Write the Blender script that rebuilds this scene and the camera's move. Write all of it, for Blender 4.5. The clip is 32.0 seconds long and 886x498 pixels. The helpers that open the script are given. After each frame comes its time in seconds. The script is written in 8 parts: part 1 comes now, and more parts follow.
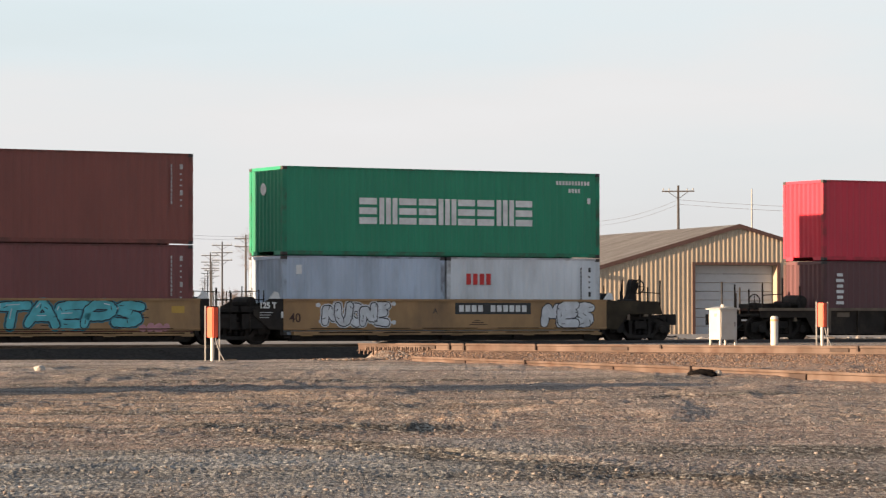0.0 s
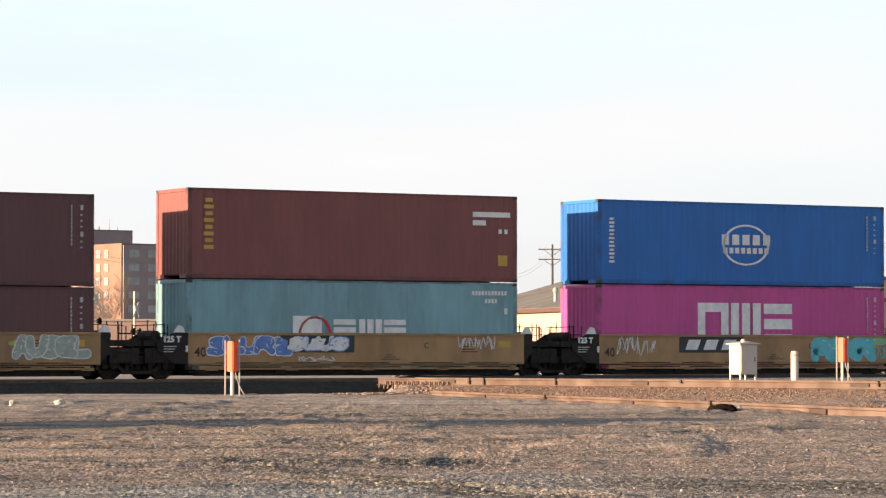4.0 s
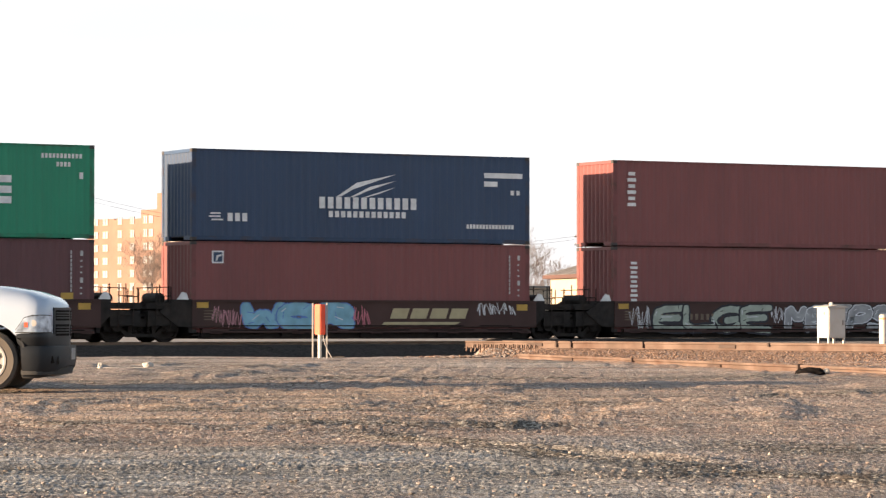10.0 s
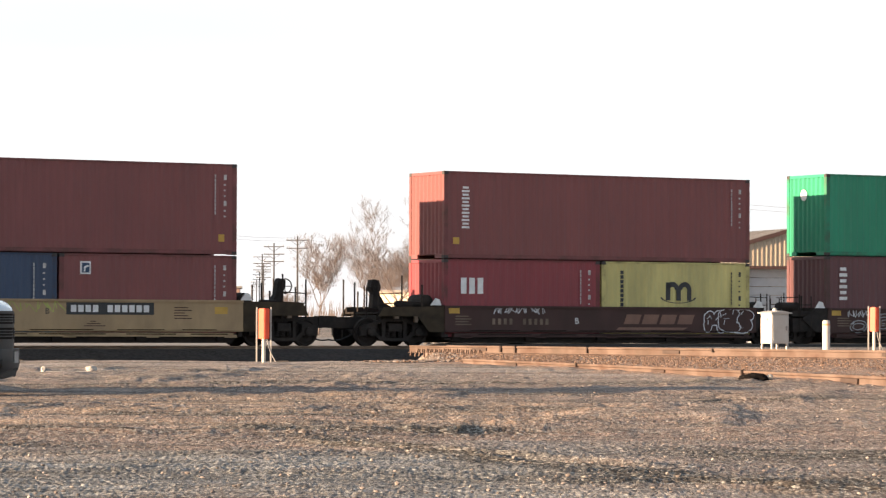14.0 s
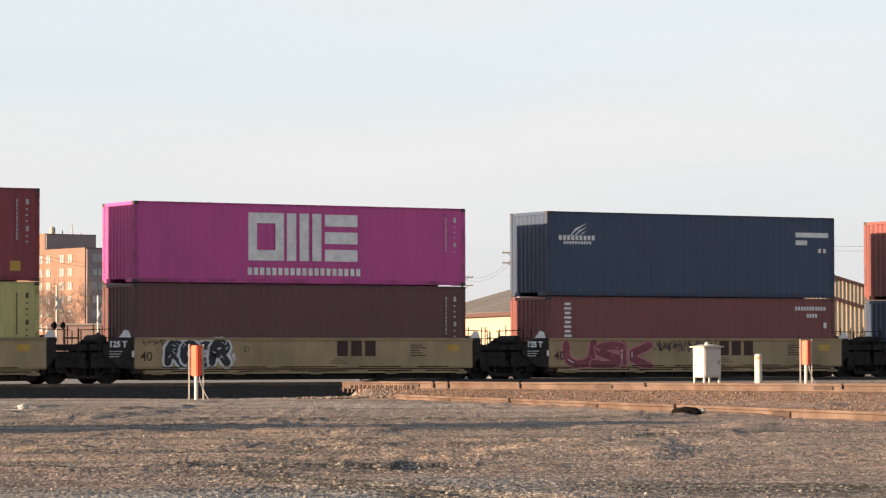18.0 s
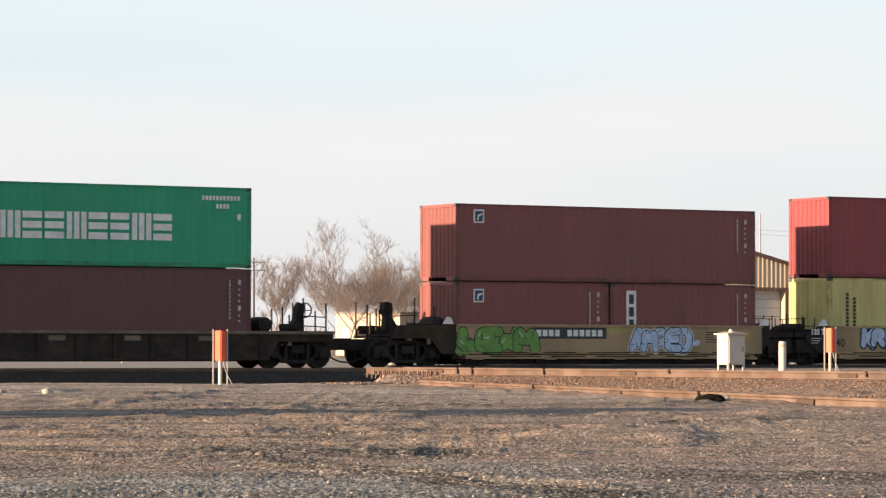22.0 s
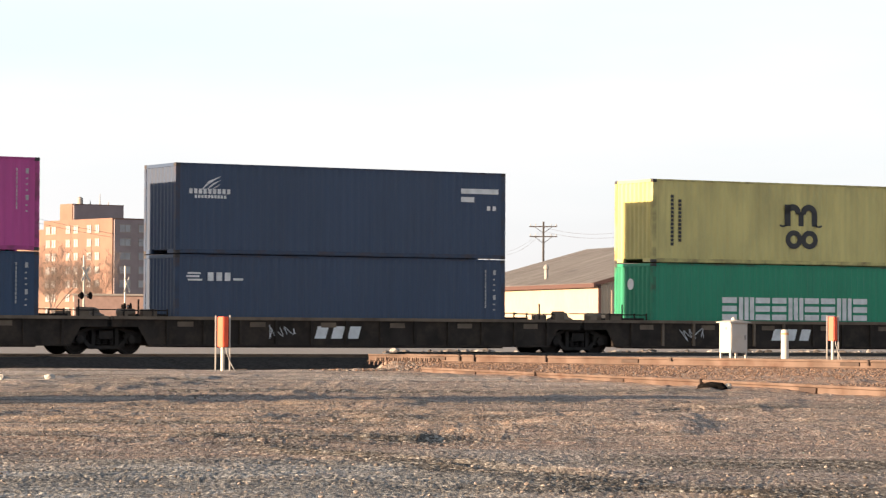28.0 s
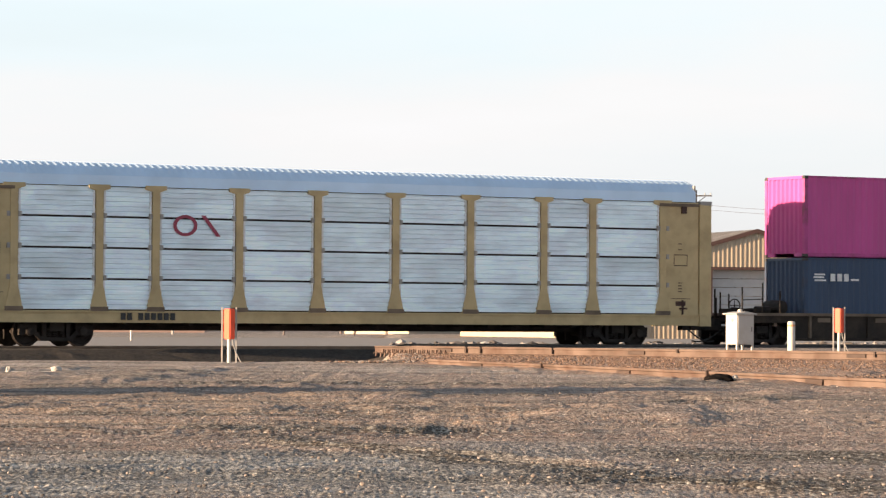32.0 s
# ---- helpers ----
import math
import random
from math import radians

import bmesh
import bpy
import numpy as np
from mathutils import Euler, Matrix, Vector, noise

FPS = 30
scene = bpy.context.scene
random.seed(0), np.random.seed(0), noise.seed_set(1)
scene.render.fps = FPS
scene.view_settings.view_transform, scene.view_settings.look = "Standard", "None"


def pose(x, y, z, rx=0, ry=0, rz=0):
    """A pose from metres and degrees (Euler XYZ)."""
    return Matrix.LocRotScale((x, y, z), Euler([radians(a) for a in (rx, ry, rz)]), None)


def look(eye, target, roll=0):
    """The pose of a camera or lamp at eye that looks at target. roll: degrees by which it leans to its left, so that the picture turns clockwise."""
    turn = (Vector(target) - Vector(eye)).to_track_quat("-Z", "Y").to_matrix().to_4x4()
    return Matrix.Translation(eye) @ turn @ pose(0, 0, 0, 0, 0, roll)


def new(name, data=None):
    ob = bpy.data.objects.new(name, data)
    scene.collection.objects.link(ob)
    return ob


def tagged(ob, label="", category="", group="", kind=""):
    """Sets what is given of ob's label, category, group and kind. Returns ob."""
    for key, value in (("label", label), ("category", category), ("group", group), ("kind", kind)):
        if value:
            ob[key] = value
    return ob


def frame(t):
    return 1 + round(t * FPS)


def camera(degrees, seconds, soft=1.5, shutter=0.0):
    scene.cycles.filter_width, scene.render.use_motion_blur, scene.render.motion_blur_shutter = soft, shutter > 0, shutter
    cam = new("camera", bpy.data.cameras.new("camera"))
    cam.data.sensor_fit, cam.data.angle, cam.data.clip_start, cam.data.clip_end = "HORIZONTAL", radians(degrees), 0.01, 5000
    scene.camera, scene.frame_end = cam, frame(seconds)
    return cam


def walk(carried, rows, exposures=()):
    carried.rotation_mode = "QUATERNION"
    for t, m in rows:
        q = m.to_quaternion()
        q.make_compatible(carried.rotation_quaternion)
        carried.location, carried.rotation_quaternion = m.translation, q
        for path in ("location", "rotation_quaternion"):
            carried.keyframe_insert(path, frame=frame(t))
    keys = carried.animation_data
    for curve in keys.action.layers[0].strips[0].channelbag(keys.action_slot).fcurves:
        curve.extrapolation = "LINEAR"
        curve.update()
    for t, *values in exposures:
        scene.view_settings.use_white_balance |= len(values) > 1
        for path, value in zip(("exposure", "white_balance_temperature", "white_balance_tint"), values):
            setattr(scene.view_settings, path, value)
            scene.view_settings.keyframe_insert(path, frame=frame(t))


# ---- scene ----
cam = camera(15.87, 32.0, soft=1.25, shutter=0.1)
EYE = 1.0                       # the lens stands a metre over the gravel lot


def aim(yaw, pitch, roll):
    """The camera on its stand: it only turns."""
    return pose(0, 0, EYE, 90 + pitch, 0, yaw) @ pose(0, 0, 0, 0, 0, roll)


# seconds, yaw, pitch, roll in degrees
TURNS = [
    (0, -0.156, 1.305, -0.081), (0.5, -0.207, 1.290, -0.061), (1, -0.237, 1.304, -0.079), (1.5, -0.226, 1.334, -0.053), (2, -0.124, 1.399, -0.063),
    (2.5, -0.051, 1.496, 0.031), (3, 0.010, 1.606, 0.005), (3.5, 0.115, 1.780, -0.007), (5.5, 0.519, 2.103, 0.039), (6, 0.711, 2.114, 0.058),
    (6.5, 0.906, 2.130, 0.053), (7, 1.104, 1.978, 0.058), (7.5, 1.276, 1.800, 0.080), (8, 1.413, 1.655, 0.000), (8.5, 1.505, 1.537, 0.053),
    (9, 1.585, 1.427, 0.062), (9.5, 1.677, 1.325, 0.026), (10, 1.777, 1.260, 0.045), (10.5, 1.848, 1.213, 0.061), (11, 1.935, 1.180, 0.105),
    (11.5, 2.000, 1.146, 0.089), (12, 2.073, 1.118, 0.179), (12.5, 2.150, 1.103, 0.174), (13, 2.145, 1.116, 0.199), (13.5, 1.579, 1.227, 0.206),
    (15.5, -0.709, 1.871, 0.216), (16, -0.697, 2.115, 0.112), (16.5, -0.644, 2.135, 0.042), (17, -0.580, 1.976, -0.006), (17.5, -0.508, 1.980, -0.119),
    (18, -0.447, 1.991, -0.138), (18.5, -0.382, 1.968, -0.189), (19, -0.326, 1.979, -0.104), (19.5, -0.270, 1.985, -0.126), (20, -0.228, 1.993, -0.083),
    (20.5, -0.163, 1.920, -0.025), (21, -0.106, 1.862, 0.018), (21.5, -0.070, 1.804, 0.065), (22, -0.008, 1.740, 0.099), (22.5, -0.007, 1.661, 0.130),
    (23, -0.004, 1.655, 0.184), (23.5, 0.004, 1.653, 0.277), (24, -0.001, 1.604, 0.242), (24.5, 0.002, 1.537, 0.284), (25, 0.035, 1.486, 0.320),
    (25.5, 0.039, 1.478, 0.329), (26, 0.000, 1.486, 0.317), (26.5, 0.005, 1.508, 0.354), (28.5, 0.050, 1.501, 0.321), (29, 0.082, 1.482, 0.367),
    (29.5, 0.121, 1.468, 0.299), (30, 0.141, 1.448, 0.246), (30.5, 0.163, 1.429, 0.254), (31, 0.177, 1.407, 0.317), (31.5, 0.183, 1.378, 0.315),
    (32, 0.155, 1.359, 0.295),
]
EXPOSURES = [(0, 1.8), (3.0, 2.12), (6, 1.85), (8, 2.0), (10, 2.25), (13, 2.4), (15.5, 1.9), (19, 1.85), (23, 1.95), (26, 2.05), (29, 2.12), (31, 2.1), (32, 2.02)]
walk(cam, [(t, aim(y, p, r)) for t, y, p, r in TURNS], EXPOSURES)

# ---- world and sun ----
SUN_TO = Vector((-0.91, -0.417, 0)).normalized()      # where the low sun stands, seen from above
SUN_EL = radians(7.3)
world = bpy.data.worlds.new("world")
scene.world = world
world.use_nodes = True
wn, wl = world.node_tree.nodes, world.node_tree.links
bg = wn["Background"]
sky = wn.new("ShaderNodeTexSky")
sky.sky_type, sky.sun_disc = "NISHITA", False
sky.sun_elevation, sky.sun_rotation = SUN_EL, math.atan2(SUN_TO.x, SUN_TO.y) % (2 * math.pi)
sky.air_density, sky.dust_density, sky.ozone_density = 1.0, 3.0, 1.0
tc = wn.new("ShaderNodeTexCoord")
mp = wn.new("ShaderNodeMapping")
mp.inputs["Scale"].default_value = (3.0, 3.0, 16.0)
cn = wn.new("ShaderNodeTexNoise")
cn.inputs["Scale"].default_value, cn.inputs["Detail"].default_value = 1.3, 5
sxyz = wn.new("ShaderNodeSeparateXYZ")


def world_range(src, a, b, lo, hi):
    r = wn.new("ShaderNodeMapRange")
    for k, q in (("From Min", a), ("From Max", b), ("To Min", lo), ("To Max", hi)):
        r.inputs[k].default_value = q
    wl.new(src, r.inputs["Value"])
    return r.outputs["Result"]


haze = wn.new("ShaderNodeMath")                            # thick pale haze at the horizon, thinning to blue overhead
haze.operation = "MULTIPLY"
veil = wn.new("ShaderNodeMix")
veil.data_type = "RGBA"
tint = wn.new("ShaderNodeMix")
tint.data_type = "RGBA"
tint.inputs["A"].default_value = (4.9, 4.8, 4.8, 1)
tint.inputs["B"].default_value = (4.65, 5.2, 5.5, 1)
wl.new(tc.outputs["Generated"], mp.inputs["Vector"])
wl.new(tc.outputs["Generated"], sxyz.inputs["Vector"])
wl.new(mp.outputs["Vector"], cn.inputs["Vector"])
wl.new(world_range(cn.outputs["Fac"], 0.3, 0.75, 0.84, 1.0), haze.inputs[0])
wl.new(world_range(sxyz.outputs["Z"], 0.10, 0.55, 1.0, 0.12), haze.inputs[1])
thin = wn.new("ShaderNodeMath")                            # warm white streaks of cloud over the blue
thin.operation = "MULTIPLY"
wl.new(world_range(sxyz.outputs["Z"], 0.015, 0.115, 0.0, 1.25), thin.inputs[0])
wl.new(world_range(cn.outputs["Fac"], 0.40, 0.62, 1.0, 0.15), thin.inputs[1])
wl.new(thin.outputs["Value"], tint.inputs["Factor"])
wl.new(haze.outputs["Value"], veil.inputs["Factor"])
wl.new(sky.outputs["Color"], veil.inputs["A"])
high = wn.new("ShaderNodeMix")
high.data_type = "RGBA"
high.inputs["B"].default_value = (4.9, 5.5, 6.5, 1)
wl.new(world_range(sxyz.outputs["Z"], 0.13, 0.50, 0.0, 1.0), high.inputs["Factor"])
wl.new(tint.outputs["Result"], high.inputs["A"])
wl.new(high.outputs["Result"], veil.inputs["B"])
wl.new(veil.outputs["Result"], bg.inputs["Color"])
bg.inputs["Strength"].default_value = 0.05
sun = new("sun", bpy.data.lights.new("sun", "SUN"))
sun.data.energy, sun.data.angle, sun.data.color = 4.15, radians(0.6), (1.0, 0.71, 0.46)
sun.matrix_basis = look((SUN_TO * math.cos(SUN_EL) + Vector((0, 0, math.sin(SUN_EL)))) * 60, (0, 0, 0))


# ---- materials ----
def mat(name, base, rough=0.6, metal=0.0, vary=0.12, scale=3.0, bump=0.0, bump_scale=40.0, dirt=None, dirt_amount=0.0,
        dirt_scale=1.2, stretch=(1, 1, 1), per_object=0.0, spec=0.5, coords="Object"):
    """A painted or rough surface: base colour, fine variation, grime in patches, fine relief."""
    m = bpy.data.materials.new(name)
    m.use_nodes = True
    n, l = m.node_tree.nodes, m.node_tree.links
    b = n["Principled BSDF"]
    b.inputs["Roughness"].default_value, b.inputs["Metallic"].default_value = rough, metal
    b.inputs["Specular IOR Level"].default_value = spec
    t = n.new("ShaderNodeTexCoord")
    mpn = n.new("ShaderNodeMapping")
    mpn.inputs["Scale"].default_value = stretch
    l.new(t.outputs[coords], mpn.inputs["Vector"])
    info = n.new("ShaderNodeObjectInfo")
    add = n.new("ShaderNodeVectorMath")
    mul = n.new("ShaderNodeMath")
    mul.operation, mul.inputs[1].default_value = "MULTIPLY", 37.0
    l.new(info.outputs["Random"], mul.inputs[0])
    l.new(mpn.outputs["Vector"], add.inputs[0])
    if coords == "Object":
        l.new(mul.outputs["Value"], add.inputs[1])
    v = add.outputs["Vector"]
    n1 = n.new("ShaderNodeTexNoise")
    n1.inputs["Scale"].default_value, n1.inputs["Detail"].default_value = scale, 6
    l.new(v, n1.inputs["Vector"])
    hsv = n.new("ShaderNodeHueSaturation")
    hsv.inputs["Color"].default_value = (*base, 1)
    mr = n.new("ShaderNodeMapRange")
    mr.inputs["From Min"].default_value, mr.inputs["From Max"].default_value = 0.3, 0.7
    mr.inputs["To Min"].default_value, mr.inputs["To Max"].default_value = 1 - vary, 1 + vary
    l.new(n1.outputs["Fac"], mr.inputs["Value"])
    val = mr.outputs["Result"]
    if per_object:
        pr = n.new("ShaderNodeMapRange")
        pr.inputs["To Min"].default_value, pr.inputs["To Max"].default_value = 1 - per_object, 1 + per_object
        l.new(info.outputs["Random"], pr.inputs["Value"])
        pm = n.new("ShaderNodeMath")
        pm.operation = "MULTIPLY"
        l.new(val, pm.inputs[0])
        l.new(pr.outputs["Result"], pm.inputs[1])
        val = pm.outputs["Value"]
    l.new(val, hsv.inputs["Value"])
    col = hsv.outputs["Color"]
    if dirt:
        n2 = n.new("ShaderNodeTexNoise")
        n2.inputs["Scale"].default_value, n2.inputs["Detail"].default_value = dirt_scale, 8
        n2.inputs["Roughness"].default_value = 0.65
        l.new(v, n2.inputs["Vector"])
        dr = n.new("ShaderNodeMapRange")
        dr.inputs["From Min"].default_value, dr.inputs["From Max"].default_value = 0.46, 0.72
        dr.inputs["To Max"].default_value = dirt_amount
        l.new(n2.outputs["Fac"], dr.inputs["Value"])
        mx = n.new("ShaderNodeMix")
        mx.data_type = "RGBA"
        mx.inputs["B"].default_value = (*dirt, 1)
        l.new(dr.outputs["Result"], mx.inputs["Factor"])
        l.new(col, mx.inputs["A"])
        col = mx.outputs["Result"]
    l.new(col, b.inputs["Base Color"])
    if bump:
        n3 = n.new("ShaderNodeTexNoise")
        n3.inputs["Scale"].default_value, n3.inputs["Detail"].default_value = bump_scale, 4
        l.new(v, n3.inputs["Vector"])
        bp = n.new("ShaderNodeBump")
        bp.inputs["Strength"].default_value, bp.inputs["Distance"].default_value = bump, 0.02
        l.new(n3.outputs["Fac"], bp.inputs["Height"])
        l.new(bp.outputs["Normal"], b.inputs["Normal"])
    return m


RUST = (0.11, 0.045, 0.025)


def box_paint(name, c):
    """Weathered container paint with faint vertical streaks."""
    pale = min(c) > 0.15
    return mat(name, c, 0.55, vary=0.16 if pale else 0.07, scale=1.1, dirt=tuple(0.55 * a + 0.02 for a in c), dirt_amount=0.7 if pale else 0.32, dirt_scale=0.9,
               stretch=(1, 1, 0.3), bump=0.05, bump_scale=6)


PAINT = {k: box_paint("paint_" + k, tuple(1.4 * q for q in c)) for k, c in dict(
    green=(0.010, 0.175, 0.098), brown=(0.140, 0.043, 0.043), dark_brown=(0.083, 0.033, 0.037), rust_brown=(0.160, 0.047, 0.038), red=(0.40, 0.022, 0.045),
    maroon=(0.17, 0.030, 0.038), blue=(0.008, 0.098, 0.33), navy=(0.018, 0.040, 0.085), slate=(0.024, 0.043, 0.084), magenta=(0.36, 0.05, 0.205),
    teal=(0.13, 0.25, 0.29), grey_blue=(0.30, 0.36, 0.45), pale_grey=(0.45, 0.48, 0.52), mustard=(0.39, 0.35, 0.14), royal=(0.012, 0.066, 0.205), fresh_green=(0.011, 0.235, 0.125)).items()}
# the panel paint darkened for the shade on posts and rails, with rust patches
FRAME_PAINT = {k: mat("frame_" + k, tuple(0.85 * q for q in m.node_tree.nodes["Hue/Saturation/Value"].inputs["Color"].default_value[:3]), 0.65, vary=0.2, scale=2.0,
                      dirt=(0.06, 0.035, 0.025), dirt_amount=0.8, dirt_scale=1.6) for k, m in PAINT.items()}
WHITE = mat("white_marking", (0.72, 0.73, 0.74), 0.6, vary=0.12, scale=4, dirt=(0.4, 0.4, 0.4), dirt_amount=0.35, dirt_scale=3)
CODE_WHITE = mat("code_marking", (0.45, 0.45, 0.45), 0.65, vary=0.25, scale=5)
BLACKMARK = mat("black_marking", (0.03, 0.032, 0.035), 0.6, vary=0.2)
YELLOWMARK = mat("yellow_marking", (0.50, 0.31, 0.06), 0.6)
REDMARK = mat("red_marking", (0.55, 0.03, 0.03), 0.6)
CASTING = mat("casting_steel", (0.05, 0.045, 0.045), 0.7, 0.2, vary=0.3, scale=8)
CAR_YELLOW = mat("car_yellow", (0.36, 0.215, 0.10), 0.65, vary=0.2, scale=1.4, dirt=(0.16, 0.10, 0.06), dirt_amount=0.75, dirt_scale=0.8, stretch=(1, 1, 0.5))
CAR_OLIVE = mat("car_dull_yellow", (0.37, 0.265, 0.15), 0.7, vary=0.15, scale=1.4, dirt=(0.20, 0.14, 0.085), dirt_amount=0.75, dirt_scale=0.8, stretch=(1, 1, 0.5))
CAR_BROWN = mat("car_brown", (0.066, 0.037, 0.034), 0.7, spec=0.25, vary=0.15, scale=1.2, dirt=(0.05, 0.035, 0.03), dirt_amount=0.7, dirt_scale=0.8, stretch=(1, 1, 0.5))
CAR_BLACK = mat("car_black", (0.024, 0.021, 0.020), 0.75, spec=0.15, vary=0.25, scale=1.4, dirt=(0.065, 0.05, 0.04), dirt_amount=0.6, dirt_scale=1.3)
CAR_CHORD = mat("chord_grey", (0.165, 0.122, 0.088), 0.75, vary=0.3, scale=1.5, dirt=(0.055, 0.04, 0.032), dirt_amount=0.6, dirt_scale=1.0)
TRUCK_STEEL = mat("bogie_steel", (0.024, 0.021, 0.020), 0.75, 0.0, spec=0.2, vary=0.3, scale=5, dirt=(0.06, 0.045, 0.035), dirt_amount=0.5)
WHEEL_STEEL = mat("wheel_steel", (0.028, 0.023, 0.021), 0.7, 0.2, spec=0.2, vary=0.3, scale=6)
JOINT = mat("joint_rust", (0.05, 0.032, 0.026), 0.8, vary=0.2)
SILL_BLACK = mat("sill_black", (0.030, 0.024, 0.021), 0.75, spec=0.2, vary=0.35, scale=1.4, dirt=(0.085, 0.062, 0.046), dirt_amount=0.6, dirt_scale=1.6)
END_GRIME = mat("end_grime", (0.055, 0.042, 0.028), 0.75, spec=0.15, vary=0.3, scale=1.6, dirt=(0.02, 0.018, 0.017), dirt_amount=0.8, dirt_scale=1.5)
CHARRED = mat("charred_rubber", (0.007, 0.006, 0.006), 0.95, vary=0.3, spec=0.1)
SIGN_BLUE = mat("sign_blue", (0.22, 0.30, 0.42), 0.5, vary=0.35, scale=3)
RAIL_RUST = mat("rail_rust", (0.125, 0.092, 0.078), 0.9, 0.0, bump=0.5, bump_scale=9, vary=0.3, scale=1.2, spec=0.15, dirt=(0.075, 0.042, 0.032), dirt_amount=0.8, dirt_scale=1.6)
RAIL_STEEL = mat("rail_steel", (0.20, 0.14, 0.10), 0.5, 0.4, vary=0.2, scale=3)
TIE = mat("tie_wood", (0.11, 0.07, 0.052), 0.9, vary=0.3, scale=5, per_object=0.3, bump=0.3)
WHITE_PAINT = mat("white_enamel", (0.45, 0.435, 0.41), 0.5, vary=0.06, scale=2, dirt=(0.35, 0.28, 0.2), dirt_amount=0.3, dirt_scale=3)
ORANGE = mat("marker_orange", (0.78, 0.075, 0.024), 0.55, vary=0.1)
GREY_POST = mat("post_grey", (0.30, 0.29, 0.28), 0.7, vary=0.15)
GALV = mat("galvanised", (0.76, 0.90, 0.99), 0.40, 0.25, vary=0.22, scale=1.1, dirt=(0.58, 0.62, 0.74), dirt_amount=0.6, dirt_scale=1.6, stretch=(0.5, 1, 1.4), per_object=0.08)
EDGE_STRIP = mat("edge_strip", (0.70, 0.74, 0.78), 0.45, 0.2, vary=0.2, scale=2, dirt=(0.42, 0.38, 0.30), dirt_amount=0.6, dirt_scale=3)
ROOF_GALV = mat("rack_roof", (0.55, 0.71, 0.90), 0.5, 0.3, vary=0.08, scale=0.8)
RACK_YELLOW = mat("rack_yellow", (0.50, 0.39, 0.21), 0.6, vary=0.12, scale=1.2, dirt=(0.30, 0.22, 0.11), dirt_amount=0.55, dirt_scale=1.3)
SHED_WALL = mat("shed_tan", (0.40, 0.325, 0.245), 0.6, vary=0.06, scale=0.6)
SHED_ROOF = mat("shed_roof", (0.285, 0.275, 0.27), 0.6, vary=0.16, scale=0.35, dirt=(0.16, 0.145, 0.14), dirt_amount=0.85, dirt_scale=0.5, stretch=(0.35, 1.6, 1))
SHED_TRIM = mat("shed_trim", (0.085, 0.045, 0.038), 0.6)
SHED_DOOR = mat("shed_door", (0.46, 0.48, 0.51), 0.55, vary=0.05)
BRICK_TAN = mat("tan_brick", (0.19, 0.115, 0.09), 0.85, vary=0.12, scale=0.35, dirt=(0.14, 0.085, 0.068), dirt_amount=0.4, dirt_scale=0.15)
# the same brick in a greyer tone, shade put into the colour
BRICK_SHADED = mat("shaded_brick", (0.26, 0.215, 0.22), 0.85, vary=0.12, scale=0.35)
PANE_FAR = mat("far_pane", (0.31, 0.32, 0.34), 0.3, vary=0.25, scale=0.4)
FRAME_FAR = mat("far_frame", (0.30, 0.27, 0.25), 0.6)
BARK = mat("bark", (0.15, 0.122, 0.115), 0.9, vary=0.2)
POLE_WOOD = mat("pole_wood", (0.052, 0.050, 0.053), 0.9, vary=0.2)
WIRE = mat("wire", (0.08, 0.08, 0.09), 0.6)
TRUCK_PAINT = mat("pickup_white", (0.36, 0.43, 0.54), 0.12, 0.0, vary=0.03, scale=2, spec=0.7)
TRUCK_TRIM = mat("pickup_grey_trim", (0.0095, 0.012, 0.016), 0.5, spec=0.3, vary=0.08)
TYRE = mat("tyre_rubber", (0.03, 0.03, 0.03), 0.85, vary=0.2)
CHROME = mat("bright_metal", (0.34, 0.33, 0.32), 0.5, 0.2, vary=0.15)
LENS_GLASS = mat("headlamp_lens", (0.36, 0.43, 0.52), 0.10, 0.35, vary=0.6, scale=9)
DUSTY_TYRE = mat("dusty_tyre", (0.075, 0.066, 0.058), 0.9, vary=0.2, scale=3)
STONE = mat("pale_stone", (0.40, 0.38, 0.35), 0.9, vary=0.2, scale=6, bump=0.4)
CONCRETE = mat("concrete", (0.22, 0.205, 0.195), 0.9, vary=0.12, scale=2, bump=0.2)
LOW_BRICK = mat("pink_brick", (0.22, 0.155, 0.142), 0.85, vary=0.1)
FAR_WHITE = mat("far_white", (0.70, 0.68, 0.66), 0.6, vary=0.1)
# crushed stone, near black because the train's shadow is put into its colour
BALLAST_SHADED = mat("ballast_shaded", (0.033, 0.028, 0.025), 0.95, vary=0.5, scale=9, bump=1.0, bump_scale=14)


